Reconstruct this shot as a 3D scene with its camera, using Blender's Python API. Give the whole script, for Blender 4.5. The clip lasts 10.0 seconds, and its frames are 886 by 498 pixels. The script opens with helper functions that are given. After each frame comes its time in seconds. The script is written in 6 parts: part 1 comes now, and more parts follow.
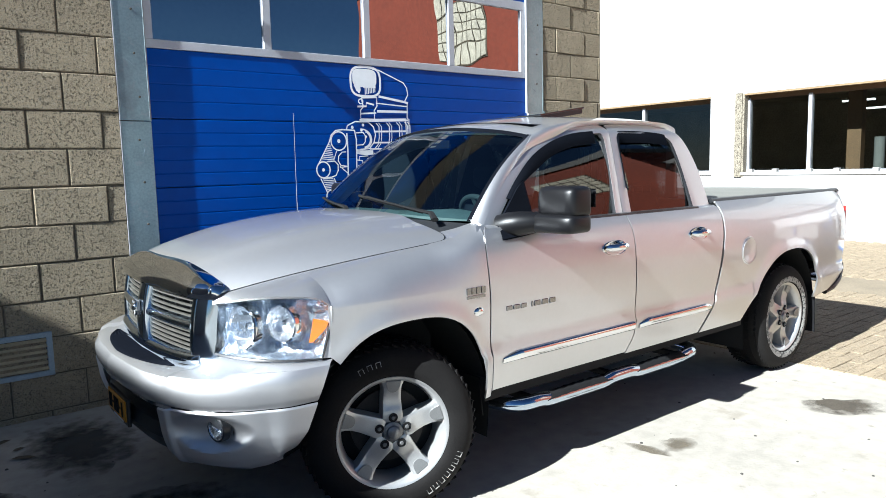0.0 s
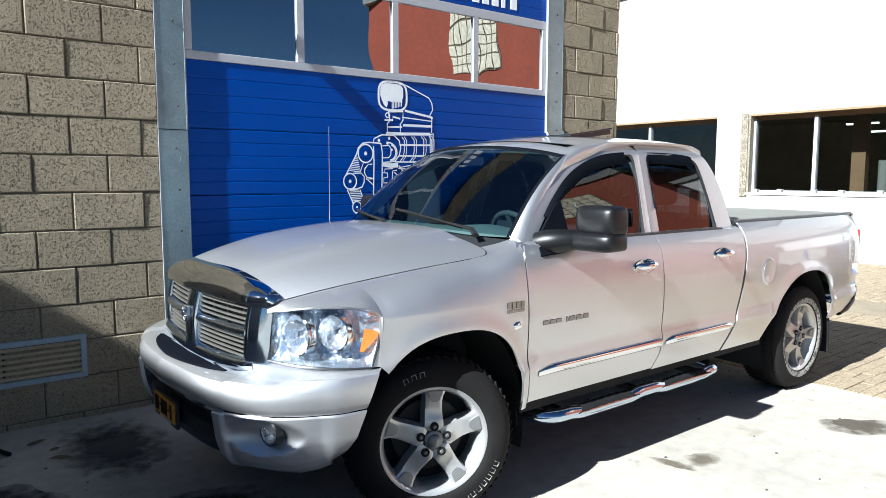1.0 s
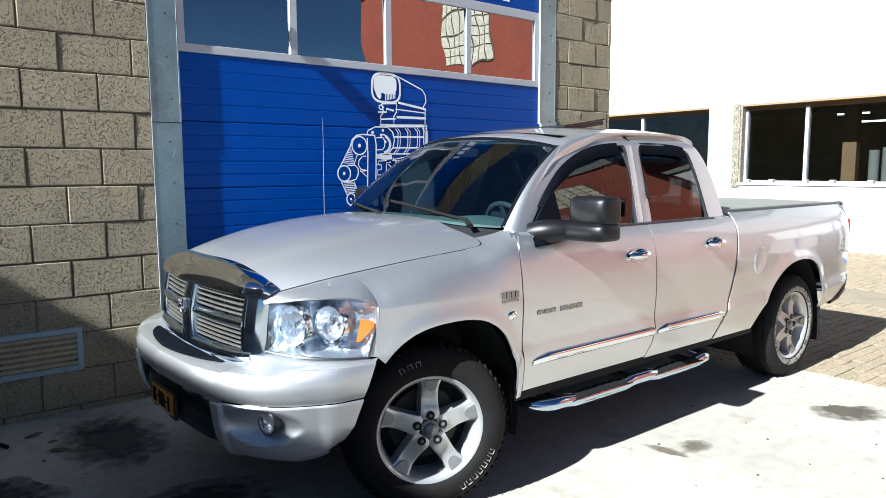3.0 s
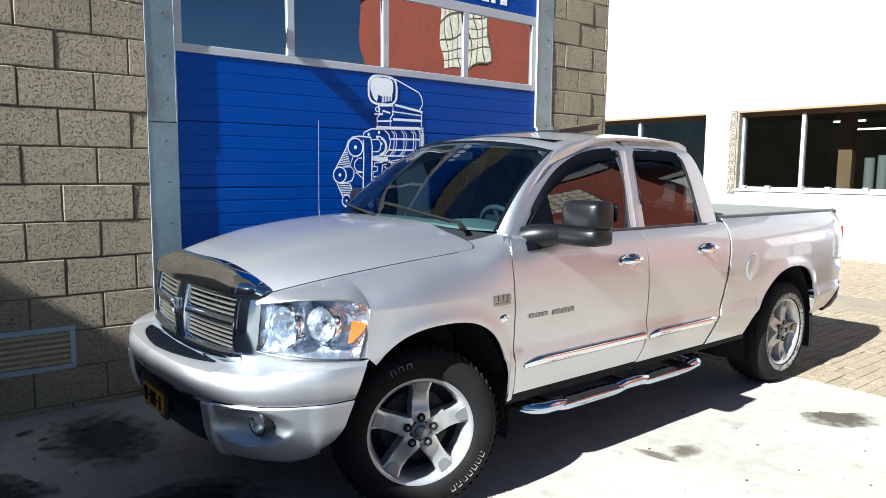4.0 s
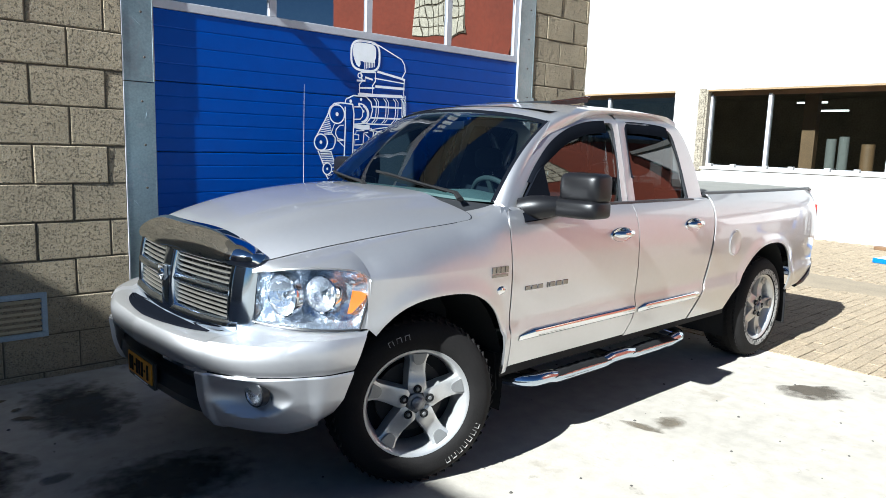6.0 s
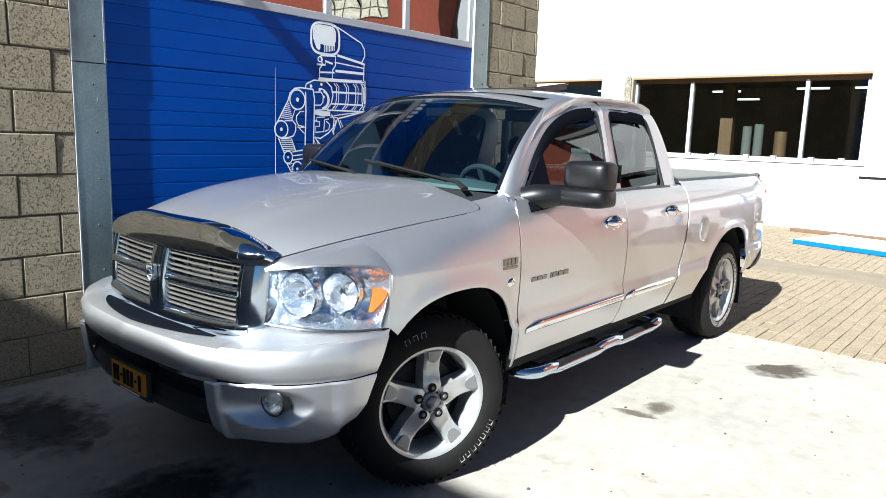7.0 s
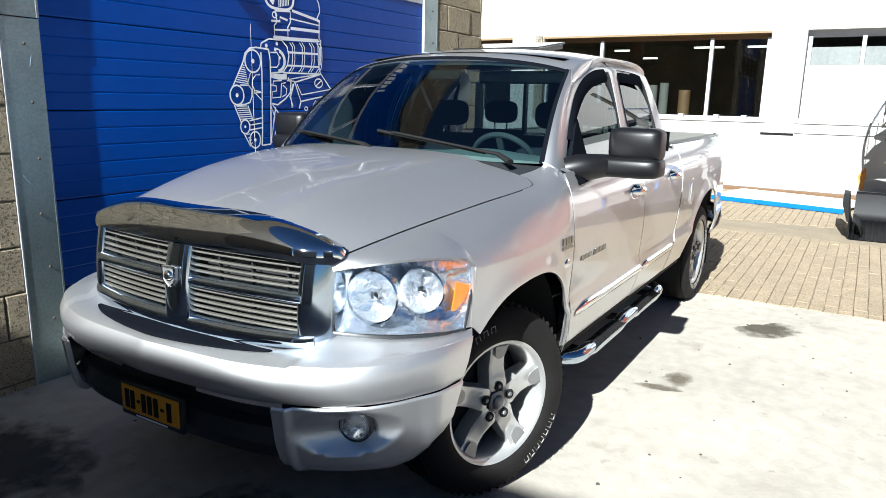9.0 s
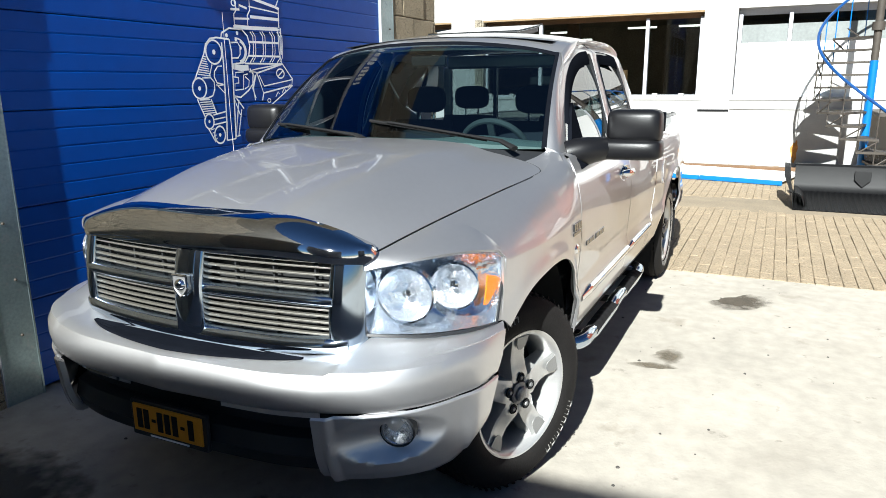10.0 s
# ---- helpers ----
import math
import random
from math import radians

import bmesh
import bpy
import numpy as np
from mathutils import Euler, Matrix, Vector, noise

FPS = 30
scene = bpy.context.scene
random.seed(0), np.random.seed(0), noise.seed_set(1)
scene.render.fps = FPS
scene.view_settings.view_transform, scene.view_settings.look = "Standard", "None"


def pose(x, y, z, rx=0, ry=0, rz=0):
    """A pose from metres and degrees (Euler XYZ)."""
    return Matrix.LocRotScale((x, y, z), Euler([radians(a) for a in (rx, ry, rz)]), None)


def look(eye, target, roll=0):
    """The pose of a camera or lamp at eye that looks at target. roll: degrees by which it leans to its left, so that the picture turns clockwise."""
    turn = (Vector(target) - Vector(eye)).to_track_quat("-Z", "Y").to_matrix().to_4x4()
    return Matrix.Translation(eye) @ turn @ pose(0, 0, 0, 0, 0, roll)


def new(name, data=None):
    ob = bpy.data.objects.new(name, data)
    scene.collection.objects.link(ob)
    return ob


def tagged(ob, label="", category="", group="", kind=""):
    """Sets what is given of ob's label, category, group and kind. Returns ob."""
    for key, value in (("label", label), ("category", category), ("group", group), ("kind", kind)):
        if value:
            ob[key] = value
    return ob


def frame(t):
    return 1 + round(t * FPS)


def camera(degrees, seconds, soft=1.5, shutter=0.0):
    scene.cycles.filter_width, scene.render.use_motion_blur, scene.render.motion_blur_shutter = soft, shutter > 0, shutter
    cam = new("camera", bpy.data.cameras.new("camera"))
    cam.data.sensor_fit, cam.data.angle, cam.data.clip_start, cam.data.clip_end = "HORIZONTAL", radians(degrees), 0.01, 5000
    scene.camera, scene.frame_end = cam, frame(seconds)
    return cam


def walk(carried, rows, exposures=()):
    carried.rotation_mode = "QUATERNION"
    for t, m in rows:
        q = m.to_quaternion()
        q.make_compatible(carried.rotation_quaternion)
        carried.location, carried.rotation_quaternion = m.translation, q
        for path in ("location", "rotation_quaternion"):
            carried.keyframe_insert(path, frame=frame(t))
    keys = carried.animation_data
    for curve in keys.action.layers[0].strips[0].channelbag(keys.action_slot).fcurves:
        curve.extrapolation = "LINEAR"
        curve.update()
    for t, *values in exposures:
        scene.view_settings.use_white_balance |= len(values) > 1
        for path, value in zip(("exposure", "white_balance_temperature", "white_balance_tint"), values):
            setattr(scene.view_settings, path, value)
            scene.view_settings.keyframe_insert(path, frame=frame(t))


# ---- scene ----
import itertools

cam = camera(65.0, 10.0, soft=0.5)
PATH = [
    (0, (0.441, 0.201, 1.61), (1.66, 1.769, 1.377), -1.4),
    (0.5, (0.245, 0.238, 1.651), (1.511, 1.769, 1.422), 0.0),
    (1, (0.199, 0.256, 1.646), (1.429, 1.82, 1.442), 0.1),
    (1.5, (0.177, 0.26, 1.639), (1.412, 1.818, 1.421), 0.1),
    (2, (0.171, 0.247, 1.643), (1.414, 1.798, 1.419), -0.2),
    (2.5, (0.172, 0.245, 1.64), (1.414, 1.796, 1.413), -0.4),
    (4, (0.185, 0.214, 1.646), (1.435, 1.76, 1.426), 0.5),
    (4.5, (0.176, 0.21, 1.64), (1.434, 1.75, 1.425), 0.5),
    (5, (0.165, 0.21, 1.642), (1.426, 1.746, 1.418), 0.6),
    (5.2, (0.16, 0.214, 1.631), (1.407, 1.759, 1.392), 0.8),
    (6.3, (0.037, 0.494, 1.617), (1.396, 1.928, 1.303), 1.7),
    (6.5, (0.001, 0.584, 1.612), (1.356, 2.016, 1.281), 0.8),
    (7, (-0.136, 0.797, 1.612), (1.363, 2.081, 1.288), 1.9),
    (7.5, (-0.288, 1.011, 1.637), (1.312, 2.14, 1.233), 0.1),
    (8, (-0.292, 1.207, 1.609), (1.31, 2.335, 1.205), 1.8),
    (8.5, (-0.247, 1.44, 1.614), (1.354, 2.558, 1.186), 0.5),
    (9, (-0.265, 1.614, 1.62), (1.411, 2.62, 1.197), 1.2),
    (9.5, (-0.334, 1.845, 1.627), (1.418, 2.675, 1.137), -1.2),
    (10, (-0.341, 1.931, 1.622), (1.415, 2.771, 1.163), -0.5),
]
walk(cam, [(t, look(eye, target, roll)) for t, eye, target, roll in PATH], exposures=[(0.0, 1.67, 5620, 5), (6.5, 1.65, 5680, 5), (8.0, 1.58, 5820, 5), (9.5, 1.56, 5820, 5), (10.0, 1.51, 5980, 5)])

# ---- sky, sun and exposure ----
SUN = Vector((1.0, 0.105, -0.735)).normalized()
world = bpy.data.worlds.new("world")
scene.world = world
world.use_nodes = True
wn = world.node_tree.nodes
sky = wn.new("ShaderNodeTexSky")
sky.sky_type = "NISHITA"
sky.sun_disc = False
sky.altitude, sky.dust_density, sky.ozone_density = 1200, 0.0, 6.5
sky.sun_elevation = radians(36.2)
sky.sun_rotation = radians(264)
world.node_tree.links.new(sky.outputs[0], wn["Background"].inputs[0])
wn["Background"].inputs[1].default_value = 0.019
sun_data = bpy.data.lights.new("sun", "SUN")
sun_data.energy, sun_data.angle, sun_data.color = 5.0, radians(0.53), (1.0, 0.96, 0.89)
sun = new("sun", sun_data)
sun.matrix_world = look((-20, -4, 18), Vector((-20, -4, 18)) + SUN)


# ---- mesh building ----
class Builder:
    """Vertices and faces of one mesh."""

    def __init__(self):
        self.v, self.f = [], []

    def add(self, verts, faces):
        n = len(self.v)
        self.v += [tuple(p) for p in verts]
        self.f += [tuple(i + n for i in q) for q in faces]
        return self

    def box(self, lo, hi, m=None):
        (a, b, c), (d, e, f) = lo, hi
        vs = [Vector(p) for p in ((a, b, c), (d, b, c), (d, e, c), (a, e, c), (a, b, f), (d, b, f), (d, e, f), (a, e, f))]
        if m:
            vs = [m @ p for p in vs]
        return self.add(vs, [(0, 3, 2, 1), (4, 5, 6, 7), (0, 1, 5, 4), (1, 2, 6, 5), (2, 3, 7, 6), (3, 0, 4, 7)])

    def grid(self, fn, us, vs, flip=False, closed_u=False):
        nu, nv = len(us), len(vs)
        pts = [fn(u, v) for u in us for v in vs]
        faces = []
        for i in range(nu if closed_u else nu - 1):
            for j in range(nv - 1):
                a, b = i * nv + j, ((i + 1) % nu) * nv + j
                q = (a, b, b + 1, a + 1)
                faces.append(q[::-1] if flip else q)
        return self.add(pts, faces)

    def tube(self, path, r, n=10, caps=True, squash=1.0):
        """A round bar along a path; r is a number or one radius a point."""
        path = [Vector(p) for p in path]
        rs = r if isinstance(r, (list, tuple)) else [r] * len(path)
        pts, side = [], None
        for i, p in enumerate(path):
            d = (path[min(i + 1, len(path) - 1)] - path[max(i - 1, 0)]).normalized()
            if side is None:
                side = d.cross(Vector((0, 0, 1)))
                if side.length < 0.01:
                    side = Vector((1, 0, 0))
            side = (side - d * side.dot(d)).normalized()
            up = side.cross(d)
            for k in range(n):
                a = 2 * math.pi * k / n
                pts.append(p + (side * math.cos(a) + up * math.sin(a) * squash) * rs[i])
        m = len(path)
        faces = [(i * n + k, i * n + (k + 1) % n, (i + 1) * n + (k + 1) % n, (i + 1) * n + k) for i in range(m - 1) for k in range(n)]
        if caps:
            faces += [tuple(range(n))[::-1], tuple((m - 1) * n + k for k in range(n))]
        return self.add(pts, faces)

    def lathe(self, profile, m=None, n=40):
        """Profile of (radius, height) turned about z, then laid by m."""
        pts = []
        for k in range(n):
            a = 2 * math.pi * k / n
            for r, h in profile:
                p = Vector((r * math.cos(a), r * math.sin(a), h))
                pts.append(m @ p if m else p)
        q = len(profile)
        faces = [(k * q + j, ((k + 1) % n) * q + j, ((k + 1) % n) * q + j + 1, k * q + j + 1) for k in range(n) for j in range(q - 1)]
        return self.add(pts, faces)

    def prism(self, outline, depth, m=None):
        """An outline in xy, thickened along z from 0 to depth, then laid by m."""
        n = len(outline)
        pts = [Vector((x, y, z)) for z in (0, depth) for x, y in outline]
        if m:
            pts = [m @ p for p in pts]
        faces = [(k, (k + 1) % n, n + (k + 1) % n, n + k) for k in range(n)]
        return self.add(pts, faces + [tuple(range(n))[::-1], tuple(range(n, 2 * n))])

    def mirrored(self):
        """The same on the other side of the xz plane."""
        b = Builder()
        return b.add([(x, -y, z) for x, y, z in self.v], [q[::-1] for q in self.f])


def mesh_of(name, b):
    me = bpy.data.meshes.new(name)
    me.from_pydata(b.v, [], b.f)
    me.update()
    return me


def clean(me, smooth=35.0):
    bm = bmesh.new()
    bm.from_mesh(me)
    bmesh.ops.remove_doubles(bm, verts=bm.verts, dist=0.0004)
    bmesh.ops.recalc_face_normals(bm, faces=bm.faces)
    for fc in bm.faces:
        fc.smooth = smooth > 0
    if smooth > 0:
        for ed in bm.edges:
            ed.smooth = len(ed.link_faces) == 2 and ed.calc_face_angle(0) < radians(smooth)
    bm.to_mesh(me)
    bm.free()


def part(name, b, material, parent=None, label="", smooth=35.0, thick=0.0, bevel=0.0, tidy=True, seg=2):
    """One mesh object, under a thing or under a part when parent is given."""
    me = mesh_of(name, b)
    if tidy:
        clean(me, smooth)
    me.materials.append(material)
    ob = new(name, me)
    if parent:
        ob.parent = parent
    if label:
        ob["label"] = label
    if thick:
        s = ob.modifiers.new("thickness", "SOLIDIFY")
        s.thickness, s.offset = thick, -1
    if bevel:
        s = ob.modifiers.new("edges", "BEVEL")
        s.width, s.segments, s.limit_method, s.angle_limit = bevel, seg, "ANGLE", radians(40)
        s.harden_normals = True
    return ob


def face_out(ob, way):
    """Turn a sheet of glass so that its front looks along way."""
    n = Vector((0, 0, 0))
    for p in ob.data.polygons:
        n += p.normal * p.area
    if n.dot(Vector(way)) < 0:
        ob.data.flip_normals()
    return ob


def thing(name, place, label, category, group="", kind="", turn=0):
    ob = new(name)
    ob.empty_display_size = 0.2
    ob.matrix_world = pose(*place, 0, 0, turn)
    return tagged(ob, label, category, group, kind)


def chamfer_box(sx, sy, sz, c):
    """A centred block with chamfered front (-y) edges: cheap piece for walls and paving."""
    a, b, h = sx / 2, sy / 2, sz / 2
    bl = Builder()
    bl.v = [(-a, b, -h), (a, b, -h), (a, b, h), (-a, b, h), (-a, -b + c, -h), (a, -b + c, -h), (a, -b + c, h), (-a, -b + c, h),
            (-a + c, -b, -h + c), (a - c, -b, -h + c), (a - c, -b, h - c), (-a + c, -b, h - c)]
    bl.f = [(0, 1, 5, 4), (1, 2, 6, 5), (2, 3, 7, 6), (3, 0, 4, 7), (4, 5, 9, 8), (5, 6, 10, 9), (6, 7, 11, 10), (7, 4, 8, 11), (8, 9, 10, 11), (3, 2, 1, 0)]
    return bl


def lin(a, b, n):
    return [a + (b - a) * i / (n - 1) for i in range(n)]


def curve_at(table, x):
    """A smooth curve through rows of (x, values...), by monotone cubic steps."""
    if x <= table[0][0]:
        return table[0][1:]
    if x >= table[-1][0]:
        return table[-1][1:]
    for i in range(len(table) - 1):
        if table[i][0] <= x <= table[i + 1][0]:
            break
    out = []
    x0, x1 = table[i][0], table[i + 1][0]
    h = x1 - x0
    t = (x - x0) / h
    for k in range(1, len(table[0])):
        y0, y1 = table[i][k], table[i + 1][k]
        m = (y1 - y0) / h

        def slope(j):
            if j <= 0 or j >= len(table) - 1:
                return m
            a = (table[j][k] - table[j - 1][k]) / (table[j][0] - table[j - 1][0])
            b = (table[j + 1][k] - table[j][k]) / (table[j + 1][0] - table[j][0])
            return 0.0 if a * b <= 0 else 2 * a * b / (a + b)

        m0, m1 = slope(i), slope(i + 1)
        out.append((2 * t**3 - 3 * t**2 + 1) * y0 + (t**3 - 2 * t**2 + t) * h * m0 + (3 * t**2 - 2 * t**3) * y1 + (t**3 - t**2) * h * m1)
    return out


# ---- materials ----
def material(name, color, rough=0.5, metal=0.0, noise_scale=0.0, vary=0.0, bump=0.0, bump_scale=60.0, coat=0.0, per_piece=0.0, stains=(), pits=0.0, **more):
    """A surface with grain and wear: colour shifts at two scales, relief and gloss."""
    mat = bpy.data.materials.new(name)
    mat.use_nodes = True
    nt = mat.node_tree
    n, link = nt.nodes, nt.links.new
    p = n["Principled BSDF"]
    p.inputs["Base Color"].default_value = (*color, 1)
    p.inputs["Roughness"].default_value, p.inputs["Metallic"].default_value = rough, metal
    p.inputs["Coat Weight"].default_value = coat
    p.inputs["Coat Roughness"].default_value = 0.008
    for key, value in more.items():
        p.inputs[key.replace("_", " ").title().replace("Ior", "IOR")].default_value = value
    co = n.new("ShaderNodeTexCoord").outputs["Object"]
    if per_piece:
        geo = n.new("ShaderNodeNewGeometry")
        co = geo.outputs["Position"]
    value = None
    if vary:
        big, fine = n.new("ShaderNodeTexNoise"), n.new("ShaderNodeTexNoise")
        big.inputs["Scale"].default_value, fine.inputs["Scale"].default_value = noise_scale, noise_scale * 14
        big.inputs["Detail"].default_value, fine.inputs["Detail"].default_value = 6, 4
        link(co, big.inputs["Vector"]), link(co, fine.inputs["Vector"])
        mixv = n.new("ShaderNodeMath")
        mixv.operation = "ADD"
        link(big.outputs["Fac"], mixv.inputs[0]), link(fine.outputs["Fac"], mixv.inputs[1])
        value = mixv.outputs[0]
        if per_piece:
            info = n.new("ShaderNodeObjectInfo")
            isl = n.new("ShaderNodeNewGeometry")
            s = n.new("ShaderNodeMath")
            s.operation = "ADD"
            link(info.outputs["Random"], s.inputs[0]), link(isl.outputs["Random Per Island"], s.inputs[1])
            fr = n.new("ShaderNodeMath")
            fr.operation = "FRACT"
            link(s.outputs[0], fr.inputs[0])
            s2 = n.new("ShaderNodeMath")
            s2.operation = "MULTIPLY_ADD"
            s2.inputs[1].default_value = per_piece
            link(fr.outputs[0], s2.inputs[0]), link(value, s2.inputs[2])
            value = s2.outputs[0]
        ramp = n.new("ShaderNodeMapRange")
        ramp.inputs["From Min"].default_value, ramp.inputs["From Max"].default_value = 0.6, 1.4 + per_piece
        ramp.inputs["To Min"].default_value, ramp.inputs["To Max"].default_value = 1 - vary, 1 + vary
        link(value, ramp.inputs["Value"])
        mul = n.new("ShaderNodeVectorMath")
        mul.operation = "SCALE"
        mul.inputs[0].default_value = color
        link(ramp.outputs[0], mul.inputs["Scale"])
        col = mul.outputs[0]
        for scale, lo, hi, tint, amount in stains:
            st = n.new("ShaderNodeTexNoise")
            st.inputs["Scale"].default_value, st.inputs["Detail"].default_value, st.inputs["Roughness"].default_value = scale, 8, 0.6
            link(co, st.inputs["Vector"])
            mr = n.new("ShaderNodeMapRange")
            mr.inputs["From Min"].default_value, mr.inputs["From Max"].default_value, mr.inputs["To Max"].default_value = lo, hi, amount
            link(st.outputs["Fac"], mr.inputs["Value"])
            mx = n.new("ShaderNodeMix")
            mx.data_type = "RGBA"
            mx.inputs["B"].default_value = (*tint, 1)
            for sock in mx.inputs:
                if sock.name == "A" and sock.type == "RGBA":
                    link(col, sock)
                if sock.name == "B" and sock.type == "RGBA":
                    sock.default_value = (*tint, 1)
                if sock.name == "Factor" and sock.type == "VALUE":
                    link(mr.outputs[0], sock)
            col = [s for s in mx.outputs if s.type == "RGBA"][0]
        link(col, p.inputs["Base Color"])
    if pits:
        # open pores of a coarse aggregate: cells sunk at their middle, the deepest ones darkened in colour like shade
        vo, deep, pore = n.new("ShaderNodeTexVoronoi"), n.new("ShaderNodeMapRange"), n.new("ShaderNodeBump")
        vo.inputs["Scale"].default_value = pits
        warp, push = n.new("ShaderNodeTexNoise"), n.new("ShaderNodeVectorMath")
        warp.inputs["Scale"].default_value, push.operation = pits * 0.7, "MULTIPLY_ADD"
        push.inputs[1].default_value = (0.9 / pits,) * 3
        link(co, warp.inputs["Vector"]), link(warp.outputs["Color"], push.inputs[0]), link(co, push.inputs[2]), link(push.outputs[0], vo.inputs["Vector"])
        sel = n.new("ShaderNodeMath")
        sel.operation = "MULTIPLY_ADD"
        sel.inputs[1].default_value = 0.55
        sep = n.new("ShaderNodeSeparateColor")
        link(vo.outputs["Color"], sep.inputs[0]), link(sep.outputs[0], sel.inputs[0]), link(vo.outputs["Distance"], sel.inputs[2])
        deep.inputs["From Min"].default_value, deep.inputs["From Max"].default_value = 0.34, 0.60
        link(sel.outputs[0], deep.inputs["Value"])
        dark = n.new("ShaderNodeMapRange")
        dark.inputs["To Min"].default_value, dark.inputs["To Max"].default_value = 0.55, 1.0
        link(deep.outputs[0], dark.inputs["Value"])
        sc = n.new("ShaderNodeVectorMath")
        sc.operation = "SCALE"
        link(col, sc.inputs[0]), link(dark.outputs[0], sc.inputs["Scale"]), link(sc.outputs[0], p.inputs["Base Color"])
        pore.inputs["Strength"].default_value, pore.inputs["Distance"].default_value = 1.0, 0.018
        link(deep.outputs[0], pore.inputs["Height"])
    if bump:
        bn, bp = n.new("ShaderNodeTexNoise"), n.new("ShaderNodeBump")
        bn.inputs["Scale"].default_value, bn.inputs["Detail"].default_value = bump_scale, 6
        bp.inputs["Strength"].default_value, bp.inputs["Distance"].default_value = min(bump, 1.0), 0.004 * max(bump, 1.0)
        link(co, bn.inputs["Vector"]), link(bn.outputs["Fac"], bp.inputs["Height"]), link(bp.outputs["Normal"], p.inputs["Normal"])
        if pits:
            link(pore.outputs["Normal"], bp.inputs["Normal"])
    return mat


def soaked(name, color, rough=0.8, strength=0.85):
    """A stain, or a blot of painted shade, that fades out towards its uneven rim."""
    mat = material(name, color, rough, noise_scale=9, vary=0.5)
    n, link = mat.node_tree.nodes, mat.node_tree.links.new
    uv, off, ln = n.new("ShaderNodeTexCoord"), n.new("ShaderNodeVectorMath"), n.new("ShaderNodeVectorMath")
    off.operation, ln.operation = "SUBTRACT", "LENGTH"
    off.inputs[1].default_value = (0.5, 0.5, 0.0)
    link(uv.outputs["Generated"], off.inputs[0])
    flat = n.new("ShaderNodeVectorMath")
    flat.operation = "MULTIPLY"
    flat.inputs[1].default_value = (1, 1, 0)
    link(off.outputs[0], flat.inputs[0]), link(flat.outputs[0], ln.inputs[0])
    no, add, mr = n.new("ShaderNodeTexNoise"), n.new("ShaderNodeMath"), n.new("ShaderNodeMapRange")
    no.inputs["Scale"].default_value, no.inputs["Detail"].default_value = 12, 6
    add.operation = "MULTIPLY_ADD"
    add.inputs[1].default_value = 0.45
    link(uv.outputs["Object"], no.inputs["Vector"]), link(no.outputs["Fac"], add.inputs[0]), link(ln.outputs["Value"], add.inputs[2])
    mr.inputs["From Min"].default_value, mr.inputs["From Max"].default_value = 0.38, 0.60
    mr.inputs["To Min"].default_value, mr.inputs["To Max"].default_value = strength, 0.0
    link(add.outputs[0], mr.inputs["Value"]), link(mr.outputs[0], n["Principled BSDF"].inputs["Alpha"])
    return mat


def glass(name, tint, rough=0.0, ior=1.6, sheen=(1, 1, 1)):
    mat = bpy.data.materials.new(name)
    mat.use_nodes = True
    nt = mat.node_tree
    n, link = nt.nodes, nt.links.new
    n.remove(n["Principled BSDF"])
    clear, gloss, mix, fres = n.new("ShaderNodeBsdfTransparent"), n.new("ShaderNodeBsdfGlossy"), n.new("ShaderNodeMixShader"), n.new("ShaderNodeFresnel")
    clear.inputs[0].default_value = (*tint, 1)
    gloss.inputs["Roughness"].default_value = rough
    gloss.inputs["Color"].default_value = (*sheen, 1)
    fres.inputs[0].default_value = ior
    link(fres.outputs[0], mix.inputs[0]), link(clear.outputs[0], mix.inputs[1]), link(gloss.outputs[0], mix.inputs[2])
    link(mix.outputs[0], n["Material Output"].inputs[0])
    return mat

CONCRETE = material("concrete", (0.365, 0.335, 0.285), 0.85, noise_scale=0.7, vary=0.22, bump=0.5, bump_scale=45,
                    stains=((0.8, 0.55, 0.75, (0.243, 0.214, 0.173), 0.5), (7.0, 0.64, 0.72, (0.141, 0.122, 0.096), 0.6), (2.6, 0.62, 0.70, (0.211, 0.179, 0.134), 0.45)))
STAIN = soaked("oil_or_shade_blot", (0.0768, 0.06272, 0.0448))
FAINT = soaked("faint_brown_stain", (0.1216, 0.0992, 0.0672), strength=0.7)
# Near-black tint that deepens the shade on the floor by colour.
SHADE_MOTTLE = soaked("shade_and_mottling", (0.035, 0.036, 0.032), strength=0.8)
CHIP = material("dark_chips", (0.064, 0.0576, 0.0512), 0.9, noise_scale=9, vary=0.4)
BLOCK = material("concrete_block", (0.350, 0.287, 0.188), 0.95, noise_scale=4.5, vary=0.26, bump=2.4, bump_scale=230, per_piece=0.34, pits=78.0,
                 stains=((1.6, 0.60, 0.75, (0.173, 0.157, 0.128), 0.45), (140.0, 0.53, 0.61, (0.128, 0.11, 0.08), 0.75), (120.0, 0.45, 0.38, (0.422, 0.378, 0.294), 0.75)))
MORTAR = material("mortar", (0.125, 0.106, 0.072), 0.95, noise_scale=6, vary=0.3, bump=1.2, bump_scale=80)
PAVER = material("paving_brick", (0.2944, 0.2304, 0.1504), 0.95, noise_scale=5.5, vary=0.30, bump=2.4, bump_scale=70, per_piece=0.14,
                 stains=((0.5, 0.5, 0.68, (0.23, 0.179, 0.122), 0.4), (42.0, 0.53, 0.62, (0.141, 0.106, 0.0608), 0.75), (50.0, 0.44, 0.36, (0.422, 0.358, 0.269), 0.8)))
SAND = material("joint_sand", (0.225, 0.182, 0.125), 0.95, noise_scale=3, vary=0.25, bump=0.6)
